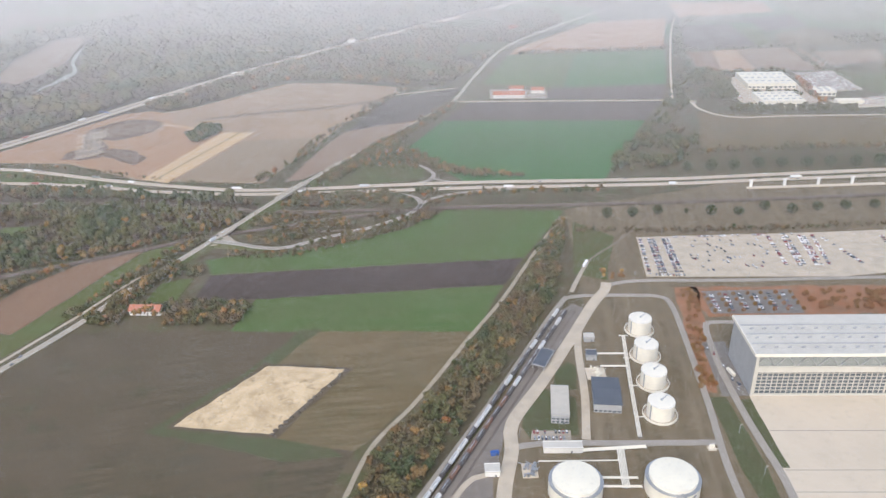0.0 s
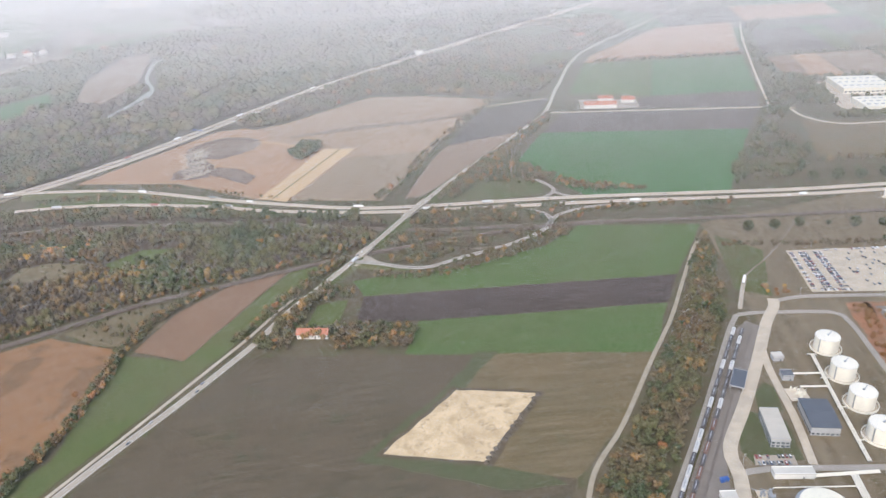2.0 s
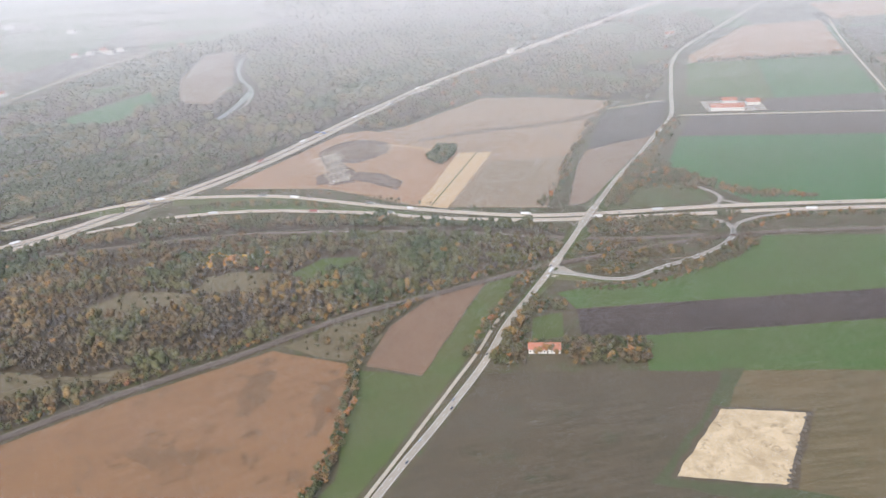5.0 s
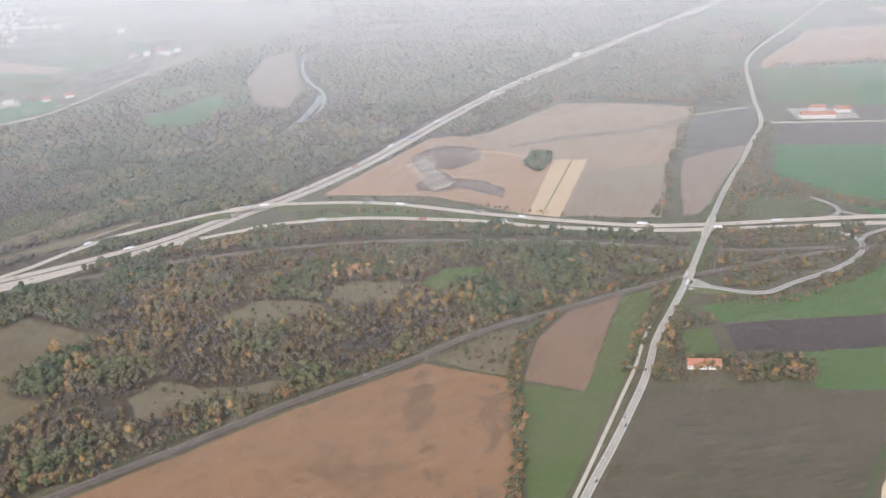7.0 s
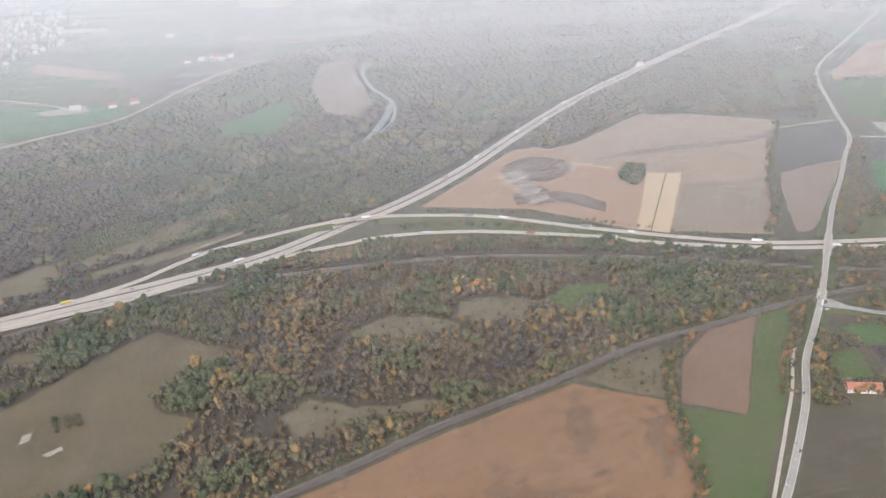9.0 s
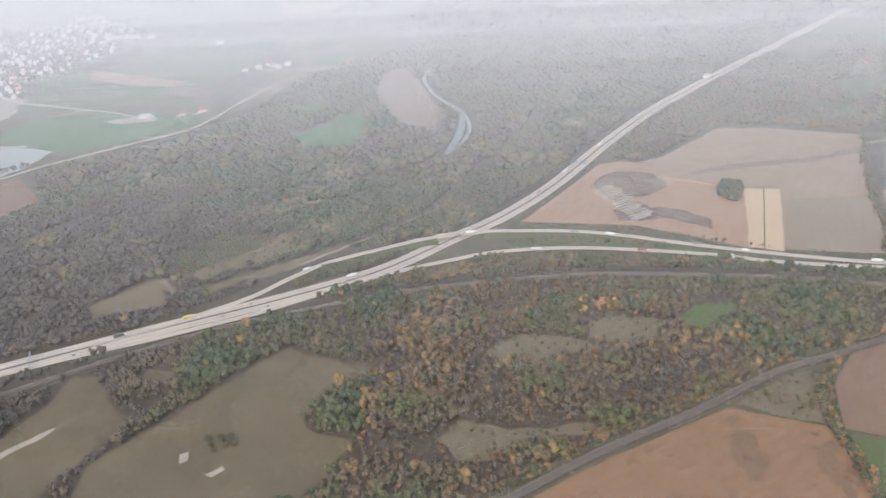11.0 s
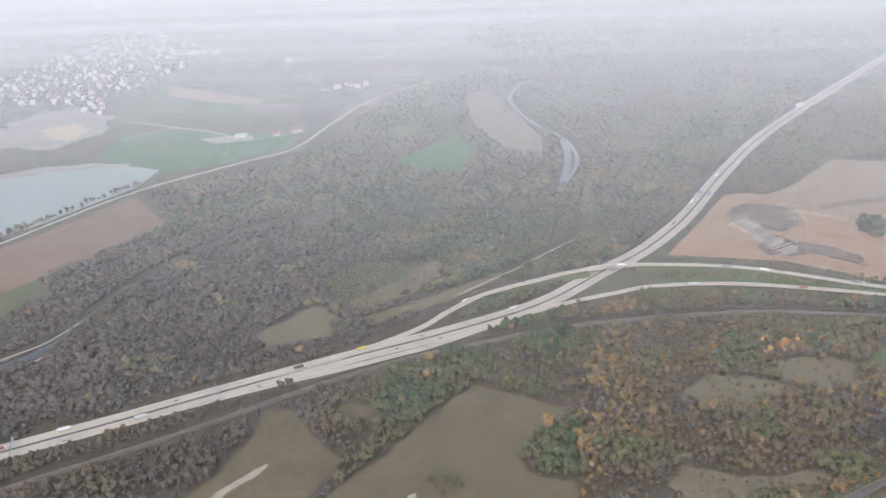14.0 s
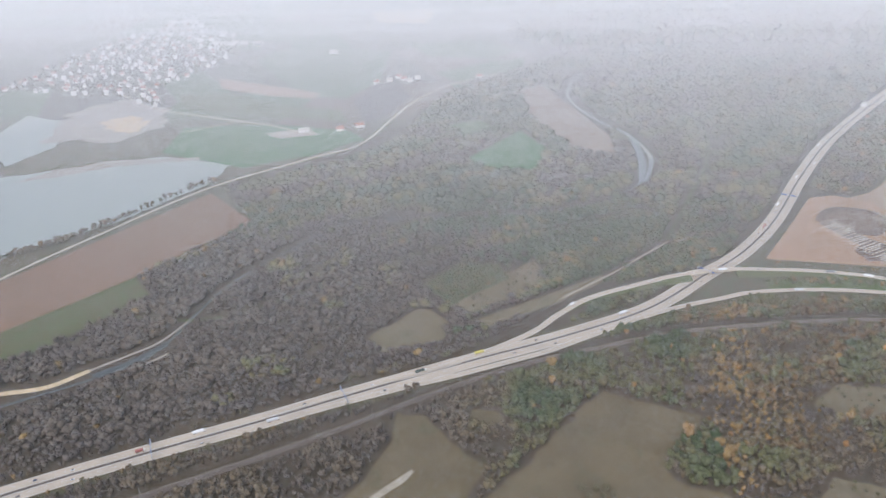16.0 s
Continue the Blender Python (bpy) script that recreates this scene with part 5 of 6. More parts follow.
road("tank_road_cross", [(18, 200), (30, 202.5), (60, 201.5), (94, 200.5)], 2.8, ASPHALT, "service road across the tank farm", z=0.27, clear=1)
road("tank_road_south", [(-6, 172), (4, 186), (16, 188)], 2.2, PAVING, "short curved service road", z=0.27, clear=1)
road("airport_access_road", [(75, 316), (94, 320), (142, 317.5), (218, 316), (340, 312)], 2.8, ASPHALT, "airport access road past the car parks", z=0.27, lines="c", clear=1)
road("hangar_road", [(128, 279), (117, 279.5), (113.5, 275), (111, 257), (109.5, 240), (109, 216), (109.5, 198), (110, 182), (108, 150)], 2.8, ASPHALT, "narrow road round the hangar", z=0.27, clear=1)
road("siding_road_far", [(72, 343), (80, 352), (92, 364), (126, 408)], 1.1, DIRT_DARK, "thin trodden track over the grass", z=0.2, clear=1)
road("siding_road", [(58, 311), (66, 330), (72, 343)], 2.2, ROADGREY, "thin service track over the grass", z=0.22, clear=1)


# ---- storage tanks ----
def tank(x, y, r, h, group):
    ob = thing("storage_tank", "white cylindrical fuel tank with a railed roof on a concrete ring", "storage tank", group, at=(x, y, 0))
    part("shell", Shape().lathe(0, 0, [(r, 0.1), (r, h)], 48), WHITE, ob, smooth=False)
    roof = part("roof", Shape().lathe(0, 0, [(r * 1.01, h), (r * 1.01, h + 0.12), (r * 0.5, h + r * 0.07), (0.3, h + r * 0.1)], 48), WHITE, ob, "shallow white cone roof")
    part("plinth", Shape().lathe(0, 0, [(r + 0.9, -0.05), (r + 0.9, 0.2), (r - 0.1, 0.25)], 48), PAVING, ob, "pale concrete footing")
    part("ring_wall", Shape().lathe(0, 0, [(r + 1.5, -0.05), (r + 1.5, 1.0), (r + 1.25, 1.0), (r + 1.25, -0.05)], 48), WHITE, ob, "low white ring wall")
    rail_shape = Shape()
    for z in (0.25, 0.5):
        ring = [(r * 0.98 * math.cos(a), r * 0.98 * math.sin(a), h + z) for a in np.linspace(0, 2 * math.pi, 33)]
        for a, b in zip(ring[:-1], ring[1:]):
            rail_shape.tube(a, b, 0.02, 4)
    part("guard_rail", rail_shape, STEEL, roof)
    stairs = Shape().box(-(r + 0.15) * 0.86, -(r + 0.15) * 0.5, 0.2, 0.25, 0.45, h - 0.1, 30)
    part("ladder", stairs, STEEL, ob, "caged steel ladder")
    part("hatch", Shape().tube((0, 0, h + r * 0.1 - 0.2), (0, 0, h + r * 0.1 + 0.5), 0.45, 10), STEEL, roof)
    part("walkway", Shape().box(r * 0.28, r * 0.28, h + r * 0.08, r * 0.8, 0.35, 0.15, 45), STEEL, roof, "grey roof walkway")
    return ob


for x, y in ((83.2, 275), (80.9, 255), (79.3, 236.2), (77.0, 216.8)):
    tank(x, y, 5.1, 6.6, "row of tanks")


def big_tank(x, y):
    ob = thing("storage_tank", "large cream-roofed fuel tank inside a white ring wall", "storage tank", "large tanks", at=(x, y, 0))
    part("shell", Shape().lathe(0, 0, [(7.9, 0.1), (7.9, 6.6)], 56), WHITE, ob)
    part("roof", Shape().lathe(0, 0, [(7.95, 6.6), (7.95, 6.7), (4, 7.0), (0.3, 7.3)], 56), CREAM, ob, "cream domed roof")
    s = Shape()
    n = 56
    for r, z0, z1 in ((9.1, 0, 5.4), (8.9, 0, 5.4)):
        s.add([(r * math.cos(2 * math.pi * i / n), r * math.sin(2 * math.pi * i / n), z) for z in (z0, z1) for i in range(n)], [(i, (i + 1) % n, n + (i + 1) % n, n + i) for i in range(n)])
    wall = part("ring_wall", s, WHITE, ob, "white steel ring wall")
    part("wall_rim", Shape().lathe(0, 0, [(8.85, 5.38), (9.15, 5.38), (9.15, 5.5), (8.85, 5.5)], 56), STEEL, wall)
    stairs = Shape()
    for k in range(30):
        a = -2.0 + k * 0.035
        stairs.box(9.4 * math.cos(a), 9.4 * math.sin(a), 0.2 + k * 0.16, 0.5, 0.35, 0.12, math.degrees(a))
    part("stairway", stairs, STEEL, ob, "steel stairway round the wall")
    part("gangway", Shape().box(0.9, -8.4, 5.6, 0.6, 3.4, 0.2, 20), STEEL, ob, "steel gangway to the roof")
    return ob


big_tank(38.2, 178.6)
big_tank(70.8, 179)


# ---- pipe racks ----
def pipe_rack(points, height, pipes, label="white pipe rack on steel trestles"):
    ob = thing("pipe_rack", label, "pipe rack", "pipe racks", at=(*points[0], 0))
    o = Vector((*points[0], 0))
    for a, b in zip(points[:-1], points[1:]):
        a, b = Vector((*a, 0)), Vector((*b, 0))
        d = (b - a).normalized()
        w = Vector((-d.y, d.x, 0))
        for k in range(pipes):
            off = w * (k - (pipes - 1) / 2) * 0.55
            up = Vector((0, 0, height))
            part("pipe", Shape().tube(a - o + off + up, b - o + off + up, 0.22, 8), WHITE, ob)
        count = max(2, int((b - a).length / 6))
        for j in range(count + 1):
            p = a.lerp(b, j / count) - o
            part("trestle", Shape().box(p.x, p.y, 0, 0.18, 0.18, height).box(p.x, p.y, height - 0.3, 0.2, 0.6 * pipes, 0.15, math.degrees(math.atan2(d.y, d.x))), STEEL, ob)
    return ob


pipe_rack([(74.5, 269), (70, 236), (66, 203.5)], 1.4, 3)
pipe_rack([(60, 256), (72.5, 255.5)], 1.4, 2)
pipe_rack([(60, 247), (71.5, 246.5)], 1.4, 2)
pipe_rack([(44, 197.4), (67, 198.4)], 1.2, 3)
pipe_rack([(27.5, 192.6), (56, 192)], 1.0, 1, "thin white pipe on low trestles")
pipe_rack([(57.5, 197), (56.5, 188), (55.5, 179)], 1.2, 5, "wide grey pipe rack between two large tanks")
pipe_rack([(48.5, 184), (60.5, 183.5)], 1.0, 2)
pipe_rack([(48, 180), (61, 179.5)], 1.0, 2)
for x, y in ((77, 274), (75, 257), (73, 238), (71, 219)):
    pipe_rack([(x - 4, y - 4), (x - 0.3, y - 4.3)], 0.9, 1, "short white pipe to a tank")


# ---- buildings ----
def block(name, x, y, sx, sy, h, turn, wall_mat, roof_mat, label, roof_kind="flat", rise=1.2, windows=0, group="", category="building"):
    """A small building: walls, a roof with an edge, window bands or a door."""
    ob = thing(name, label, category, group, at=(x, y, 0), turn=turn)
    wall = part("wall", Shape().box(0, 0, -0.1, sx, sy, h + 0.1), wall_mat, ob)
    if roof_kind == "flat":
        part("roof", Shape().box(0, 0, h, sx + 0.3, sy + 0.3, 0.25), roof_mat, ob)
        for side in (-1, 1):
            part("parapet", Shape().box(0, side * sy / 2, h + 0.25, sx + 0.3, 0.2, 0.25), wall_mat, ob)
    else:
        part("roof", Shape().gable(0, 0, h, sx + 0.5, sy + 0.6, rise), roof_mat, ob)
    for level in range(windows):
        z = 0.55 + level * 1.45
        n = max(2, int(sx / 1.6))
        for i in range(n):
            u = (i + 0.5) / n * sx - sx / 2
            win = part("window", Shape().box(u, -sy / 2 - 0.02, z, sx / n * 0.62, 0.08, 0.7), GLASS, ob)
        n = max(2, int(sy / 1.6))
        for i in range(n):
            u = (i + 0.5) / n * sy - sy / 2
            for side in (-1, 1):
                part("window", Shape().box(side * (sx / 2 + 0.02), u, z, 0.08, sy / n * 0.62, 0.7), GLASS, ob)
    part("door", Shape().box(sx * 0.22, -sy / 2 - 0.03, 0, 0.55, 0.1, 1.0), DARKROOF, ob)
    return ob


block("office_block", 39.2, 222, 6.8, 18, 4.0, -7, GREYWALL, BEIGE, "grey two-storey office block with a beige flat roof", windows=2)
block("pump_hall", 58.3, 227, 10.5, 17, 4.2, -7, GREYWALL, DARKROOF, "pump hall with a dark blue-grey sheet roof", "gable", 0.9, windows=1)
block("long_shed", 37, 199, 14, 3.6, 2.2, -2, PLASTER, PALEROOF, "long low shed with a pale roof")
block("white_hut", 10.8, 188.5, 5.2, 4, 2.2, 0, PLASTER, PALEROOF, "small white hut with a pale roof")
block("grey_hut", 59, 268.5, 4.4, 3.6, 2.2, 0, GREYWALL, PALEROOF, "small grey transformer hut")
block("dark_hut", 57.6, 255, 4.4, 4.4, 2.4, -5, GREYWALL, DARKROOF, "small switch house with a dark roof")
block("blue_container", 12.2, 197.3, 2.8, 1.2, 1.2, 10, BLUE, BLUE, "blue steel shipping container", category="container")
canopy = thing("loading_canopy", "dark flat canopy on posts beside the rail yard", "canopy", at=(36.5, 252.5, 0), turn=-26)
part("roof", Shape().box(0, 0, 2.6, 5.6, 13, 0.3), DARKROOF, canopy)
part("roof_edge", Shape().box(0, -6.4, 2.5, 5.9, 0.25, 0.5).box(0, 6.4, 2.5, 5.9, 0.25, 0.5).box(-2.85, 0, 2.5, 0.2, 13, 0.5).box(2.85, 0, 2.5, 0.2, 13, 0.5), GREYWALL, canopy)
for x in (-2.4, 2.4):
    for y in (-6, 0, 6):
        part("post", Shape().box(x, y, -0.1, 0.25, 0.25, 2.7), STEEL, canopy)


def plant(x, y, sx, sy, mat, label, seed, count):
    """Pumps, vessels and pipework on a concrete pad."""
    ob = thing("process_plant", label, "plant", at=(x, y, 0))
    part("pad", Shape().box(0, 0, 0, sx, sy, 0.25), APRON, ob, "pale concrete pad")
    r = random.Random(seed)
    for _ in range(count):
        u, w = r.uniform(-sx / 2.3, sx / 2.3), r.uniform(-sy / 2.3, sy / 2.3)
        if r.random() < 0.5:
            part("vessel", Shape().tube((u, w, 0.2), (u, w, r.uniform(0.8, 1.8)), r.uniform(0.25, 0.55), 10), mat, ob)
        else:
            part("pipe", Shape().tube((u, w, 0.7), (u + r.choice((-1.6, 1.6)), w + r.choice((0, 1.2)), 0.7), 0.13, 6), mat, ob)
    return ob


plant(57.5, 243.5, 8, 8, CREAM, "cream pumps and pipework on a concrete pad", 1, 22)
plant(24, 189, 5.5, 7, STEEL, "silver filter vessels and pipework", 2, 34)
plant(90.5, 197.5, 3, 2.4, WHITE, "small white pump set beside the road", 3, 7)

# ---- hangar ----
hangar = thing("hangar", "large aircraft hangar with a pale roof and glazed sliding doors", "hangar", at=(115, 226.8, 0), turn=-2.4)
HW, HD, HH = 205.0, 27.0, 19.4
part("side_wall", Shape().box(0.3, HD / 2, -0.1, 0.6, HD, HH), GREYWALL, hangar, "grey metal side wall")
part("rear_wall", Shape().box(HW / 2, HD - 0.3, -0.1, HW, 0.6, HH), GREYWALL, hangar)
part("far_wall", Shape().box(HW - 0.3, HD / 2, -0.1, 0.6, HD, HH), GREYWALL, hangar)
part("roof", Shape().box(HW / 2, HD / 2, HH - 0.1, HW + 1.4, HD + 1.2, 0.7), PALEROOF, hangar, "pale sheet metal roof")
part("roof_edge", Shape().box(HW / 2, -0.6, HH - 0.5, HW + 1.6, 0.3, 1.3).box(-0.75, HD / 2, HH - 0.5, 0.3, HD + 1.2, 1.3), WHITE, hangar, "white roof edge")
for y in (6.5, 13.2, 19.8):
    part("roof_step", Shape().box(HW / 2, y, HH + 0.6, HW, 0.5, 0.35), GREYWALL, hangar)
    for k in range(40):
        part("skylight", Shape().box(3.5 + k * 5.1, y - 2.6, HH + 0.6, 1.6, 0.6, 0.5, 20), GREYWALL, hangar, "grey smoke vent")
part("door_backing", Shape().box(HW / 2, 0.9, 0, HW - 1.2, 0.2, HH - 0.3), GLAZING, hangar, "grey glazing")
UPPER = plain_mat("pale_green_glazing", (0.27, 0.285, 0.27), (0.23, 0.245, 0.235), 0.3, 0.3)
part("upper_glazing", Shape().box(HW / 2, 0.72, 13.9, HW - 1.2, 0.1, HH - 14.3), UPPER, hangar, "pale grey-green upper glazing")
part("corner_post", Shape().box(0.55, -0.05, -0.1, 1.1, 1.0, HH), PALEROOF, hangar)
part("lintel", Shape().box(HW / 2, -0.05, 11.4, HW, 0.9, 2.6), PALEROOF, hangar, "pale band above the doors")
part("sill", Shape().box(HW / 2, 0.0, 0, HW, 0.9, 0.7), PALEROOF, hangar)
for k in range(97):
    x = 1.6 + k * 2.09
    part("mullion", Shape().box(x, 0.55, 0.6, 0.24 if k % 12 else 0.6, 0.35, 10.9), PALEROOF, hangar)
for k in range(6):
    part("transom", Shape().box(HW / 2, 0.5, 2.1 + k * 1.62, HW, 0.35, 0.2), PALEROOF, hangar)
for k in range(26):
    x = 4 + k * 8
    truss = Shape()
    truss.tube((x - 3.6, 0.4, 14.2), (x, 0.4, 18.6), 0.28, 5).tube((x, 0.4, 18.6), (x + 3.6, 0.4, 14.2), 0.28, 5)
    part("truss", truss, STEEL, hangar, "steel truss behind the glazing")

# ---- vehicles ----
def car_at(m, template=[]):
    if not template:
        ob = thing("car", "small passenger car in plain paintwork on pale paving", "car", "cars")
        body = Shape().box(0, 0, 0.14, 2.0, 0.84, 0.26, taper=0.97).box(-0.08, 0, 0.40, 1.2, 0.76, 0.04)
        part("body", body, PAINTS, ob)
        cabin = part("cabin_glass", Shape().box(-0.1, 0, 0.40, 1.15, 0.74, 0.2, taper=0.8), GLASS, ob, "dark car window glass")
        part("roof", Shape().box(-0.1, 0, 0.60, 0.9, 0.58, 0.05, taper=0.9), PAINTS, ob)
        for x in (-0.62, 0.62):
            for y in (-0.38, 0.38):
                part("wheel", Shape().tube((x, y - 0.07, 0.15), (x, y + 0.07, 0.15), 0.15, 8), RUBBER, ob)
        template.append(ob)
        ob.matrix_basis = m
        return ob
    return copy_thing(template[0], m)


r_car = random.Random(5)


def car_row(a, b, gap, across=90, fill=0.9, z=0.16):
    """Cars side by side along a line."""
    a, b = Vector(a), Vector(b)
    d = (b - a).normalized()
    heading = math.degrees(math.atan2(d.y, d.x)) + across
    n = int((b - a).length / gap)
    for i in range(n):
        if r_car.random() < fill:
            p = a + d * gap * (i + 0.5)
            car_at(pose(p.x + r_car.uniform(-0.1, 0.1), p.y + r_car.uniform(-0.1, 0.1), z, 0, 0, heading + r_car.choice((0, 180)) + r_car.uniform(-2, 2)))


for x0, x1 in ((106, 101.2), (111, 107), (113.4, 109.4), (119, 115.5), (121.4, 117.9)):
    car_row((x0, 367), (x1, 326), 1.25, fill=0.88)
FAR_ROWS = []
for x0, x1 in ((178, 174), (186, 181), (188.4, 183.4), (195.5, 189.5), (197.9, 191.9), (203, 196)):
    FAR_ROWS.append(((x0, 366), (x1, 330), 0.8))
FAR_ROWS.append(((122, 368.5), (196, 368), 0.55))
FAR_ROWS.append(((207, 362), (214, 330), 0.5))
FAR_ROWS.append(((240, 362), (236, 340), 0.6))
car_row((104, 325.5), (122, 324), 1.4, fill=0.7)
for _ in range(46):
    x, y = r_car.uniform(126, 172), r_car.uniform(328, 364)
    car_at(pose(x, y, 0.16, 0, 0, 95 + r_car.choice((0, 180)) + r_car.uniform(-4, 4)))
for k in range(6):
    x = 125.5 + k * 6.9
    car_row((x, 304), (x - 1.5, 288), 1.3, fill=0.85)
car_row((27, 208.6), (41, 208.2), 1.35, fill=0.8, z=0.2)
car_row((27, 205.2), (41, 204.8), 1.35, fill=0.75, z=0.2)
for x, y in ((113, 246), (114.5, 240), (113.5, 237), (115, 234), (114, 231), (112, 255), (110.5, 259)):
    car_at(pose(x - 1.5, y, 0.14, 0, 0, 80 + r_car.uniform(-25, 25)))


def at_line(line, x=None, y=None, off=0.0, z=0.3):
    """A pose on a road at the place nearest to x or y."""
    own = offset_line(line, off)
    i = int(np.argmin(abs(own[:, 0] - x) if x is not None else abs(own[:, 1] - y)))
    i = min(max(i, 1), len(own) - 2)
    d = own[i + 1] - own[i - 1]
    return pose(*own[i][:2], own[i][2] + z + 0.0, 0, 0, math.degrees(math.atan2(d[1], d[0])))


TRUCK_BOX = random_mat("truck_bodies", [(0.8, 0.8, 0.8), (0.75, 0.75, 0.73), (0.62, 0.62, 0.62), (0.2, 0.21, 0.2), (0.8, 0.79, 0.77), (0.35, 0.12, 0.1)], 0.5)


def truck_at(m, mat=None, label="articulated lorry with a pale box trailer", length=6.2):
    ob = thing("truck", label, "truck", "lorries on the road")
    trailer = part("trailer", Shape().box(-0.9, 0, 0.5, length, 1.15, 1.3), mat or TRUCK_BOX, ob)
    cab = part("cab", Shape().box(length / 2 - 0.2, 0, 0.3, 0.95, 1.1, 1.15, taper=0.94), WHITE, ob)
    part("windscreen", Shape().box(length / 2 + 0.27, 0, 0.85, 0.06, 0.95, 0.42), GLASS, cab)
    part("chassis", Shape().box(-0.5, 0, 0.3, length + 0.6, 0.6, 0.2), RUBBER, ob)
    for x in (-length / 2 - 0.4, -length / 2 + 0.2, -length / 2 + 0.8, length / 2 - 0.9, length / 2):
        for y in (-0.5, 0.5):
            part("wheel", Shape().tube((x, y - 0.1, 0.23), (x, y + 0.1, 0.23), 0.23, 10), RUBBER, ob)
    ob.matrix_basis = m
    return ob


YELLOW = plain_mat("yellow_tarpaulin", (0.62, 0.52, 0.10), (0.55, 0.45, 0.08), 0.5, 0.6)
DARKGREEN = plain_mat("dark_tarpaulin", (0.05, 0.07, 0.055), (0.04, 0.055, 0.045), 0.5, 0.6)
truck_at(at_line(main_line, x=-608, off=5.2), YELLOW, "articulated lorry with a yellow tarpaulin trailer")
truck_at(at_line(main_line, x=-648, off=2.8), DARKGREEN, "articulated lorry with a dark tarpaulin trailer")
truck_at(at_line(main_line, x=-765, off=5), None)
truck_at(at_line(main_line, x=-727, off=-3), None)
truck_at(at_line(main_line, x=-512, off=5), None)
truck_at(at_line(main_line, x=-790, off=2.6), None, length=4)
for x in (-545, -427, -347, -322, -262, -230, -150, -60):
    truck_at(at_line(fly_line, x=x, off=r_car.choice((-1.2, 1.2))), None, length=r_car.choice((4.2, 6.2)))
for x in (-380, -300, -245, -100, 40, 150, 230):
    truck_at(at_line(mws_line, x=x, off=r_car.choice((-1.2, 1.2))), None, length=r_car.choice((4.2, 6.2)))
for y in (600, 650, 720, 760, 820, 900, 1000):
    truck_at(at_line(main_line, y=y, off=r_car.choice((-4.5, -3, 3, 5))), None)
for x in (-840, -815, -752, -700, -668, -590, -570, -540, -480, -455):
    for off in (-4.6, 3.4):
        if r_car.random() < 0.75:
            car_at(at_line(main_line, x=x + r_car.uniform(-12, 12), off=off + r_car.uniform(-0.8, 0.8)))
for y in (560, 590, 635, 680, 705, 790, 860, 880, 930):
    car_at(at_line(main_line, y=y, off=r_car.choice((-5, -3.2, 3.2, 5))))
for x in (-505, -400, -310, -200, -120, -85, -20, 60, 120, 190, 215, 260):
    car_at(at_line(fly_line, x=x, off=r_car.choice((-1.2, 1.3))))
    car_at(at_line(mws_line, x=x + 17, off=r_car.choice((-1.2, 1.3))))
for y in (229, 243, 262, 268, 300, 352, 372, 378, 384, 390, 470, 560):
    car_at(at_line(k_line, y=y, off=r_car.choice((-1.1, 1.1))))
truck_at(at_line(k_line, y=381, off=-1.1, z=0.3), None, length=4.2)
truck_at(pose(112.5, 241, 0.14, 0, 0, 100), WHITE, "white box lorry parked beside the hangar", 4.2)
truck_at(pose(70, 339, 0.25, 0, 0, 65), None, "white tanker lorry on a service track")


# ---- rail wagons ----
def wagon(x, y, turn, mat, label, round_body):
    ob = thing("rail_wagon", label, "rail wagon", "wagons in the rail yard", at=(x, y, 0.5), turn=turn)
    part("underframe", Shape().box(0, 0, 0.3, 6.3, 0.9, 0.2), RUBBER, ob)
    if round_body:
        part("tank_body", Shape().tube((-2.9, 0, 1.2), (2.9, 0, 1.2), 0.82, 14).tube((-3.1, 0, 1.2), (-2.9, 0, 1.2), 0.5, 14, 0.82).tube((2.9, 0, 1.2), (3.1, 0, 1.2), 0.82, 14, 0.5), mat, ob)
        part("dome", Shape().tube((0, 0, 1.95), (0, 0, 2.2), 0.3, 10), STEEL, ob)
        part("catwalk", Shape().box(0, 0, 2.03, 4.6, 0.25, 0.05), STEEL, ob)
    else:
        part("open_body", Shape().box(0, 0.5, 0.5, 6.0, 0.08, 1.0).box(0, -0.5, 0.5, 6.0, 0.08, 1.0).box(3, 0, 0.5, 0.08, 1.05, 1.0).box(-3, 0, 0.5, 0.08, 1.05, 1.0).box(0, 0, 0.5, 6.0, 1.0, 0.1), mat, ob)
    for u in (-2.3, -1.7, 1.7, 2.3):
        for w in (-0.33, 0.33):
            part("wheel", Shape().tube((u, w - 0.05, 0.2), (u, w + 0.05, 0.2), 0.2, 10), RAIL, ob)
    return ob


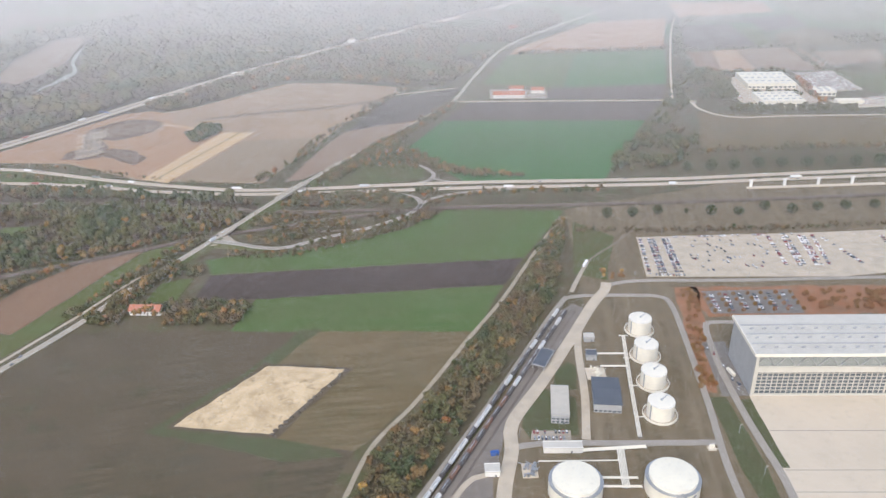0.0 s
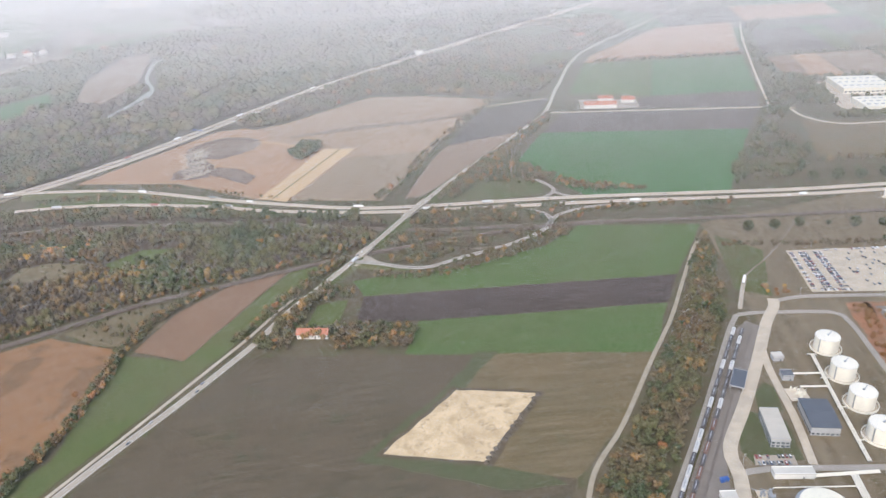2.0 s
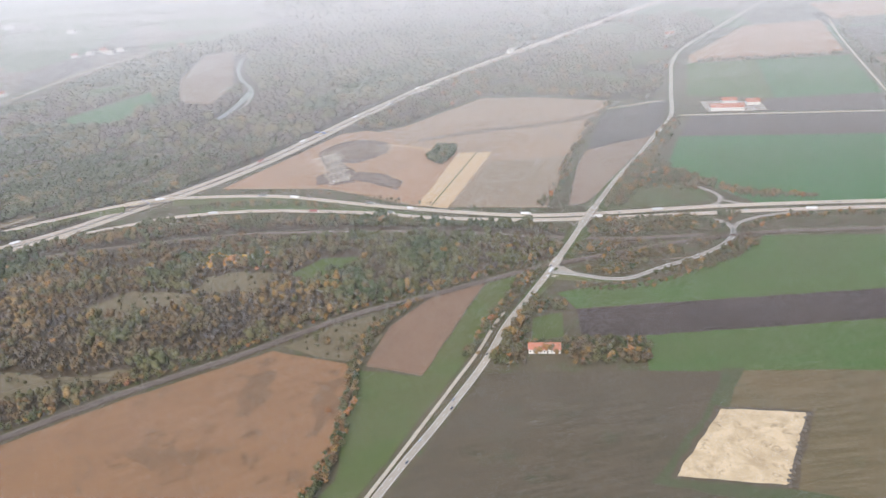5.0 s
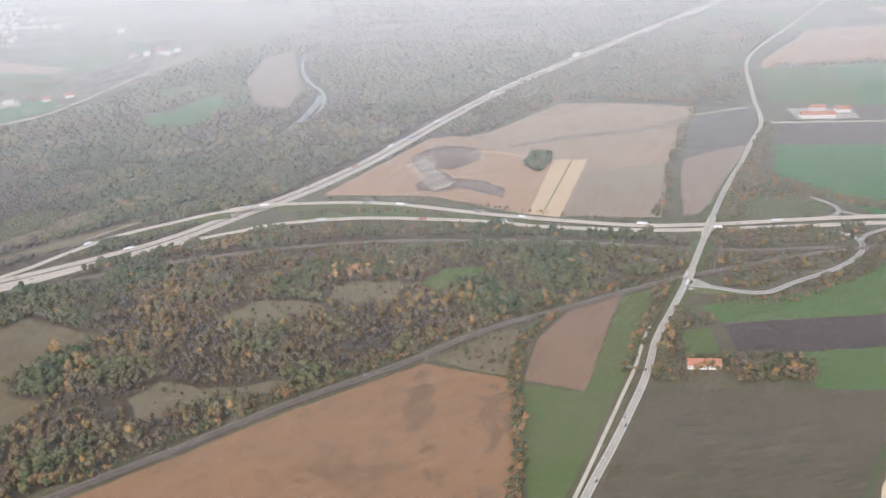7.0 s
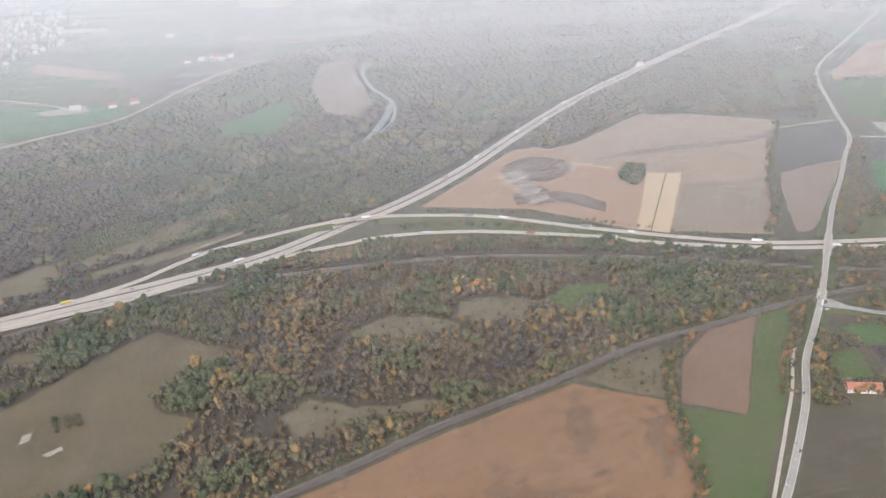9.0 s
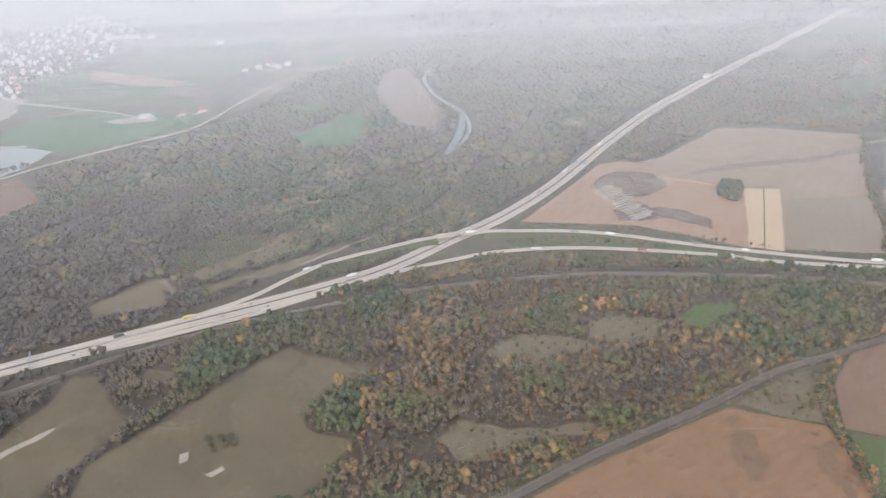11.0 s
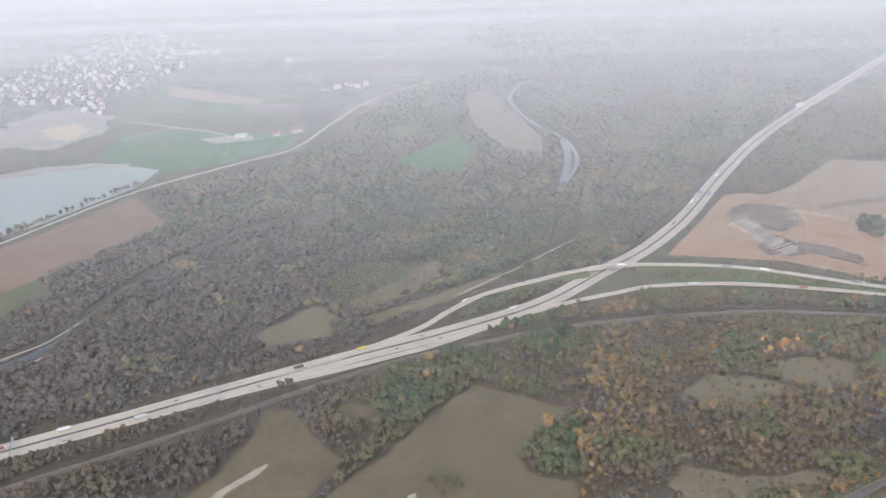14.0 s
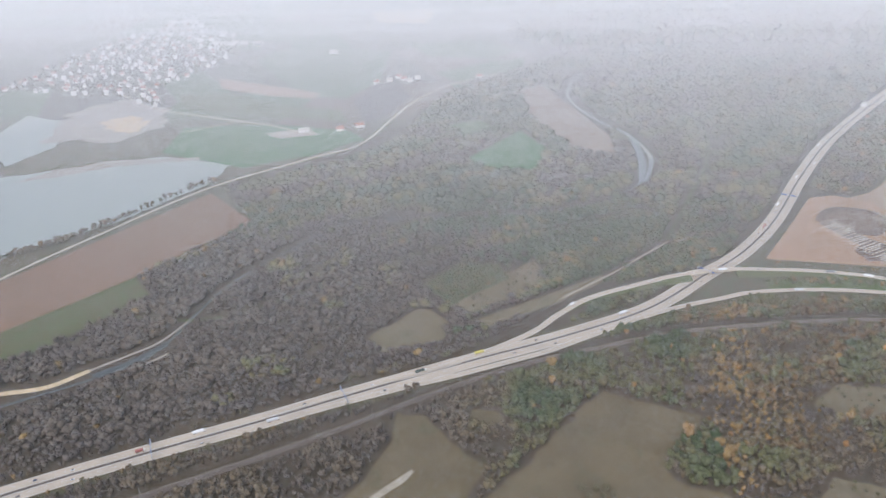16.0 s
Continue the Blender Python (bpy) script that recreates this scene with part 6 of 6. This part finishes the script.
WAGON_DARK = plain_mat("grimy_wagon_paint", (0.11, 0.10, 0.10), (0.08, 0.07, 0.07), 0.6, 0.7)
WAGON_RUST = plain_mat("rusty_wagon_paint", (0.20, 0.11, 0.08), (0.14, 0.08, 0.06), 0.6, 0.8)
WAGON_PALE = plain_mat("pale_wagon_paint", (0.62, 0.61, 0.59), (0.50, 0.49, 0.47), 0.6, 0.6)
for lane, (a, b) in enumerate((((-24, 154), (50, 295)), ((-20.5, 153), (53.5, 294)), ((-17, 152), (57, 293)))):
    own = smooth_line([a, b], 10)
    for side in (-0.33, 0.33):
        rail_ob = part("siding_rail", band(offset_line(own, side), 0.09, 0.4, 0.3), RAIL)
        tagged(rail_ob, "steel rail of a siding", "rail", kind="structure")
    if lane == 2:
        continue
    d = (Vector(b) - Vector(a)).normalized()
    turn = math.degrees(math.atan2(d.y, d.x))
    for k in range(22):
        p = Vector(a) + d * (3.5 + 7.1 * k)
        pale = (lane == 0 and (k % 3 != 2 if k < 12 else k % 4 == 1)) or (lane == 1 and k in (3, 13, 17, 20))
        mat = WAGON_PALE if pale else (WAGON_RUST if lane == 1 and k < 12 and k % 2 else WAGON_DARK)
        word = "pale" if pale else ("rusty brown" if mat is WAGON_RUST else "grimy dark")
        wagon(p.x, p.y, turn, mat, f"{word} tank wagon in the rail yard", True)

# ---- houses ----
def house(x, y, sx, sy, h, turn, roof_mat, label, group="", name="house", rise=1.6, windows=True):
    ob = thing(name, label, "house", group, at=(x, y, 0), turn=turn)
    part("wall", Shape().box(0, 0, -0.1, sx, sy, h + 0.1), PLASTER, ob)
    part("roof", Shape().gable(0, 0, h, sx + 0.7, sy + 0.7, rise), roof_mat, ob)
    part("chimney", Shape().box(sx * 0.2, 0.4, h + rise * 0.5, 0.4, 0.4, rise * 0.8), TILE, ob)
    if windows:
        n = max(2, int(sx / 1.7))
        for i in range(n):
            part("window", Shape().box((i + 0.5) / n * sx - sx / 2, -sy / 2 - 0.03, h * 0.4, 0.55, 0.08, 0.7), GLASS, ob)
        part("door", Shape().box(sx * 0.1, -sy / 2 - 0.04, 0, 0.5, 0.1, 1.0), BARK, ob)
    return ob


house(-154, 303.5, 15.5, 5.5, 2.6, -4, TILE, "long white farmhouse with a red tiled roof among trees", name="farmhouse", rise=2.2)
house(57, 681, 30, 8, 3.2, -6, TILE, "long white farm building with a red roof", name="farm_building", rise=2.8)
house(86, 695, 12, 8, 3.0, -6, TILE, "red-roofed barn beside a farmyard", name="barn", rise=2.6)
house(66, 703, 14, 7, 3.0, -6, TILE, "red-roofed barn behind a farm building", name="barn", rise=2.4)
sheet("farmyard", [(38, 676), (92, 672), (96, 700), (40, 712)], GRAVEL, "pale gravel farmyard", "yard", z=0.16, wobble=1)
house(91, 1026, 12, 8, 4, 10, TILE, "distant white farmhouse beside a lane", name="farmhouse", rise=3)
house(-129, 981, 8, 6, 4, 40, PALEROOF, "distant pale house beside the motorway", rise=2)
house(-852, 880, 13, 7, 3.4, 20, PALEROOF, "pale farm building beyond the lake", name="farm_building", rise=2.4)
house(-806, 885, 9, 6, 3.2, 25, TILE, "red-roofed farm building beyond the lake", name="farm_building", rise=3)
house(-784, 900, 11, 7, 3.4, 30, TILE, "bright red-roofed barn beside the lake road", name="barn", rise=3)
house(13, 1580, 16, 12, 6, 10, PALEROOF, "distant pale building among far woods", name="farm_building", rise=3)
house(-614, 1030, 12, 8, 4, 10, PALEROOF, "pale house near the river", rise=2.4)
house(-922, 1366, 14, 9, 4, 0, PALEROOF, "distant pale house in fields", rise=3)
for x, y, t in ((-1190, 1470, 10), (-1172, 1466, 20), (-1150, 1472, 5), (-1128, 1462, 15), (-1100, 1464, 30), (-1400, 1750, 10), (-1370, 1760, 25), (-1345, 1742, 40), (-1310, 1690, 20)):
    house(x, y, 15, 10, 5, t, PALEROOF, "distant pale house at the village edge", "village edge houses", rise=3)
for x, y, t in ((-781, 1140, 15), (-760, 1150, 20), (-738, 1157, 10), (-800, 1130, 40), (-770, 1165, 60), (-748, 1138, 5), (-640, 1160, 20)):
    house(x, y, 9, 6.5, 3.4, t, PALEROOF if t % 20 else TILE, "distant pale hamlet house in haze", "hamlet houses", rise=3)
HOUSE_ROOF = random_mat("village_roofs", [(0.62, 0.60, 0.58), (0.40, 0.20, 0.15), (0.52, 0.50, 0.48), (0.34, 0.18, 0.14), (0.66, 0.64, 0.62)], 0.8)
village = house(-1150, 1060, 7.0, 5.5, 3.2, 20, HOUSE_ROOF, "pale village house with a pitched roof", "village houses", rise=3.6, windows=False)
r_v = random.Random(9)
VILLAGE = [(-1430, 1110), (-1430, 1390), (-1396, 1800), (-1240, 1640), (-1110, 1480), (-1120, 1250), (-1145, 1101), (-1080, 990), (-1195, 1051)]
spots = scatter(VILLAGE, 20, 31, fields=False, routes=False)
for x, y in spots:
    if r_v.random() < 0.55:
        copy_thing(village, pose(x, y, 0, 0, 0, r_v.choice((20, 110)) + r_v.uniform(-15, 15)))
pts = scatter(VILLAGE, 15, 32, fields=False, routes=False)
wood("village_trees", pts, np.full(len(pts), 0.3), 3.6, "garden trees among village houses", far=True)

# ---- works beyond the motorway ----
def hall(x, y, sx, sy, h, turn, label):
    ob = thing("works_hall", label, "factory hall", "works halls", at=(x, y, 0), turn=turn)
    part("wall", Shape().box(0, 0, -0.1, sx, sy, h), CREAM, ob)
    part("roof", Shape().box(0, 0, h - 0.1, sx + 0.6, sy + 0.6, 0.5), CREAM, ob, "white flat roof")
    for i in range(int(sx / 6)):
        for j in range(3):
            part("skylight", Shape().box(-sx / 2 + 4 + i * 6, (j - 1) * sy / 3.4, h + 0.4, 3, 1.4, 0.5), GREYWALL, ob)
    for i in range(int(sx / 4)):
        part("window", Shape().box(-sx / 2 + 2 + i * 4, -sy / 2 - 0.04, 1.2, 2.6, 0.1, 1.4), GLASS, ob)
    return ob


hall(309, 700, 44, 46, 5, -6, "large white works hall with skylights")
hall(294, 633, 36, 32, 5, -4, "white works hall near a parking yard")
hall(345, 655, 16, 18, 4, -6, "small white works hall")
block("bus_depot", 352, 622, 22, 8, 3, -6, CREAM, CREAM, "low cream depot building")
FAR_PAINT = random_mat("far_car_paint", [(0.75, 0.75, 0.75), (0.05, 0.05, 0.055), (0.30, 0.30, 0.31), (0.10, 0.11, 0.13), (0.68, 0.68, 0.68), (0.2, 0.03, 0.03)], 0.4, 0.5, island=True)


def far_cars(name, rows, label):
    """Distant parked cars, joined: a body and a cabin each."""
    s = Shape()
    for (ax, ay), (bx, by), fill in rows:
        a, b = Vector((ax, ay)), Vector((bx, by))
        d = (b - a).normalized()
        turn = math.degrees(math.atan2(d.y, d.x)) + 90
        for i in range(int((b - a).length / 1.45)):
            if r_car.random() < fill:
                p = a + d * 1.45 * (i + 0.5)
                s.box(p.x, p.y, 0.1, 2.0, 0.85, 0.45, turn, 0.97).box(p.x, p.y, 0.55, 1.1, 0.72, 0.22, turn, 0.8)
    ob = part(name, s, FAR_PAINT)
    return tagged(ob, label, "cars", kind="stuff")


far_cars("works_parked_cars", [((355 + k * 4.2, 735), (349 + k * 4.2, 667), 0.85) for k in range(9)] + [((268 + k * 3, 715), (262 + k * 3, 650), 0.6) for k in range(3)] + [((350, 616 + k * 6), (430, 624 + k * 6), 0.8) for k in range(4)], "distant parked cars in rows at the works")
far_cars("car_park_rows", FAR_ROWS, "cars parked in rows at the far side of the car park")
pts = np.concatenate([along([(245, 610), (300, 605), (345, 599)], 7, 3.0, 71, 0.9), along([(262, 745), (266, 700), (256, 650)], 14, 3.2, 73, 0.8), along([(282, 656), (330, 650)], 5, 3.0, 74, 0.6), along([(276, 736), (345, 738)], 4, 3.2, 75, 0.6)])
wood("works_trees", pts, np.full(len(pts), 0.42), 2.6, "trees round the works yard")
pts = along([(347, 712), (336, 663), (332, 623)], 5, 2.6, 72, 0.9)
wood("works_trees_gold", pts, np.full(len(pts), 0.8), 2.0, "rusty trees between works halls")

# ---- platform, masts, gantries ----
platform = thing("platform_wall", "long pale platform wall with columns beside the motorway", "platform", at=(194, 437, 0))
part("slab", Shape().box(44, 0, -0.1, 90, 3.0, 0.7), APRON, platform)
for k in range(4):
    part("column", Shape().box(2 + k * 22, 1.5, 0.5, 1.4, 1.4, 4.4), PLASTER, platform)
    part("beam", Shape().box(2 + k * 22, 1.5, 4.9, 3.4, 0.7, 0.4), PLASTER, platform)


def mast(x, y, turn, template=[]):
    if not template:
        ob = thing("catenary_mast", "grey steel catenary mast beside the railway", "mast", "catenary masts")
        part("pole", Shape().box(0, 0, -0.1, 0.22, 0.22, 3.9, taper=0.7), MASTS, ob)
        part("arm", Shape().tube((0, 0, 3.2), (0, 1.9, 3.3), 0.05, 5).tube((0, 0, 3.7), (0, 1.7, 3.3), 0.04, 5), MASTS, ob)
        part("footing", Shape().box(0, 0, -0.1, 0.5, 0.5, 0.35), PAVING, ob)
        template.append(ob)
        ob.matrix_basis = pose(x, y, 0.2, 0, 0, turn)
        return ob
    return copy_thing(template[0], pose(x, y, 0.2, 0, 0, turn))


for line in (rail_line, rail_two):
    for side in (-1, 1):
        own = offset_line(line, side * 3.0)
        for i in range(6, len(own) - 6, 6):
            if own[i][1] > 170 and own[i][0] < 300:
                d = own[i + 1] - own[i]
                mast(*own[i][:2], math.degrees(math.atan2(d[1], d[0])) + (0 if side < 0 else 180))


def gantry(line, x, span):
    m = at_line(line, x=x, z=0.0)
    ob = thing("sign_gantry", "grey motorway sign gantry with dark panels", "gantry", "motorway gantries")
    for w in (-span / 2, span / 2):
        part("post", Shape().box(0, w, 0, 0.35, 0.35, 3.4), STEEL, ob)
    part("beam", Shape().box(0, 0, 3.2, 0.4, span, 0.45), STEEL, ob)
    for w in (-span / 4, span / 4):
        part("sign_panel", Shape().box(-0.3, w, 2.7, 0.1, span * 0.3, 1.3), BLUE, ob, "blue sign panel")
    ob.matrix_basis = m
    return ob


for x in (-690, -787, -440, -330):
    gantry(main_line, x, 15.5)


def lamp(x, y, turn, template=[]):
    if not template:
        ob = thing("street_lamp", "slim grey lamp post beside a road", "lamp", "lamp posts")
        part("pole", Shape().tube((0, 0, -0.1), (0, 0, 4.2), 0.1, 6, 0.06), STEEL, ob)
        part("head", Shape().box(0.4, 0, 4.15, 0.9, 0.2, 0.12), PALEROOF, ob)
        template.append(ob)
        ob.matrix_basis = pose(x, y, 0, 0, 0, turn)
        return ob
    return copy_thing(template[0], pose(x, y, 0, 0, 0, turn))


for x, y in ((101.5, 300), (106.5, 262), (105.5, 236), (103, 205), (104, 184), (92, 322), (120, 321.5), (150, 320), (180, 319), (96, 240), (45, 262), (60, 292), (22, 206), (150, 373), (120, 373), (180, 372)):
    lamp(x, y, 0)


# ---- single trees ----
def tree_kinds():
    r = np.random.default_rng(77)
    out = []
    for tone in (0.57, 0.54, 0.60, 0.82, 0.80, 0.84, 0.35, 0.97):
        v, f = crown_template(r, 420, 7, 0.12, 1.0, 0.26, 0.62, stem=False, core=0.42)
        me = bpy.data.meshes.new("crown")
        me.from_pydata([tuple(p) for p in v], [], [tuple(t) for t in f])
        att = me.attributes.new("tint", "FLOAT", "POINT")
        att.data.foreach_set("value", np.clip(tone + r.normal(0, 0.03, len(v)), 0, 1))
        me.materials.append(LEAF)
        trunk = Shape().tube((0, 0, -0.1), (0, 0, 0.9), 0.10, 6, 0.05)
        for k in range(5):
            w = k * 1.3
            trunk.tube((0, 0, 0.5 + 0.07 * k), (0.5 * math.cos(w), 0.5 * math.sin(w), 1.15 + 0.1 * k), 0.04, 4, 0.02)
        out.append((me, trunk.mesh("trunk", BARK)))
    return out


KINDS = tree_kinds()


def tree(x, y, size, kind, label, group):
    ob = thing("tree", label, "tree", group)
    crown, trunk = KINDS[kind]
    part("trunk", trunk, BARK, ob)
    part("crown", crown, LEAF, ob)
    ob.matrix_basis = pose(x, y, 0, 0, 0, r_v.uniform(0, 360)) @ Matrix.Diagonal((size, size, size * r_v.uniform(0.9, 1.15), 1))
    return ob


for x, y in ((164, 469), (180.5, 468), (196.5, 468.5), (214, 470), (230.5, 471), (247, 469), (263, 469), (280, 467), (297, 468), (314, 468)):
    tree(x, y + 2.5, 4.2, r_v.choice((0, 1, 2)), "round dark green tree in a row beside the motorway", "tree row by motorway")
for x, y in ((93.5, 396), (109, 396), (125, 399), (156, 395), (172.5, 394), (190.5, 400), (204.5, 394), (221, 397), (238, 397), (256, 398)):
    tree(x, y + 2.0, 3.3, r_v.choice((0, 1, 2)), "round dark green tree on airport grass", "tree row on grass")
tree(142.5, 401, 1.6, 1, "small dark green tree on airport grass", "tree row on grass")
for k in range(90):
    u = r_v.random()
    x, y = 116 - 16 * u + r_v.uniform(-3.4, 3.4), 311 - 80 * u
    if abs(y - 277.5) > 2 and not (x > 107 and y < 265):
        tree(x, y, r_v.uniform(0.8, 1.3), r_v.choice((3, 4, 5)), "rusty orange autumn tree beside the access road", "orange avenue trees")
for k in range(80):
    x, y = r_v.uniform(169, 225), r_v.uniform(286, 304)
    tree(x, y, r_v.uniform(0.9, 1.6), r_v.choice((3, 4, 5)), "rusty orange autumn tree behind the hangar", "orange trees")
for k in range(7):
    for j in range(4):
        tree(122 + k * 6.9 + r_v.uniform(-0.4, 0.4), 288 + j * 5, r_v.uniform(0.9, 1.25), r_v.choice((3, 4, 5)), "orange autumn tree between parking rows", "orange parking trees")
for k in range(10):
    tree(80 + r_v.uniform(-4, 8), 322 + r_v.uniform(0, 14), r_v.uniform(0.9, 1.4), r_v.choice((3, 4, 7)), "rusty orange tree near the road fork", "orange trees")
tree(-34, 181, 2.0, 7, "bright yellow autumn tree in the belt", "belt trees")
tree(-255, 262, 1.6, 5, "red autumn tree beside a hedge", "hedge trees")
for x, y in ((-552, 283), (-548, 287), (-545, 283), (-549, 279), (-543, 288), (-555, 287), (-540, 284)):
    tree(x, y, r_v.uniform(1.3, 2.2), 6, "bare brown bush in a meadow hollow", "meadow bushes")


# ---- spoil heaps round the sand ----
for k in range(17):
    u = k / 16
    x, y = -48.5 - 23.5 * u + r_v.uniform(-0.6, 0.6), 250.5 - 39.5 * u
    heap = Shape().lathe(x, y, [(r_v.uniform(0.9, 1.5), 0.15), (0.7, r_v.uniform(0.4, 0.7)), (0.2, r_v.uniform(0.7, 1.0))], 9)
    tagged(part("earth_mound", heap, BARK), "small dark heap of dug soil", "soil heap", "soil heaps")

# ---- haze imitated by added opaque pale strips, denser in sum the further one looks ----
HAZE, ht, hb = nodes_of("haze_strips")
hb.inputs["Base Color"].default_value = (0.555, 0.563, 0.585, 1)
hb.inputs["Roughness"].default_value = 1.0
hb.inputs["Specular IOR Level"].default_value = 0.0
hv, hf = [], []
r_haze = np.random.default_rng(21)
edges = np.r_[np.linspace(90, 330, 9), np.linspace(350, 1000, 71)[0:], np.linspace(1015, 2600, 60)]


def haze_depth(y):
    """The optical depth of haze the strips imitate up to a distance, with a faint near veil to lift the darks."""
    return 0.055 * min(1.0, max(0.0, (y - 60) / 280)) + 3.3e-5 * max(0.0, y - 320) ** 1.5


# strip height sets how much of the view behind each row is whitened
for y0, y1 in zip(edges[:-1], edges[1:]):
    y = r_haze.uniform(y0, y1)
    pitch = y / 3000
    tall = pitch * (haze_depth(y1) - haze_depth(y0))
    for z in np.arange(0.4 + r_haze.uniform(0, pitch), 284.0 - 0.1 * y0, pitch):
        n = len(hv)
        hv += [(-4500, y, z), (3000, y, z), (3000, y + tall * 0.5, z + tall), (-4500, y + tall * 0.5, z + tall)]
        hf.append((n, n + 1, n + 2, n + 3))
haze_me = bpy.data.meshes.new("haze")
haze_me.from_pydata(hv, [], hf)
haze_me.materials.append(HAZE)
tagged(new("haze", haze_me), "thin pale opaque strips imitating autumn haze over the land", "haze", kind="stuff")
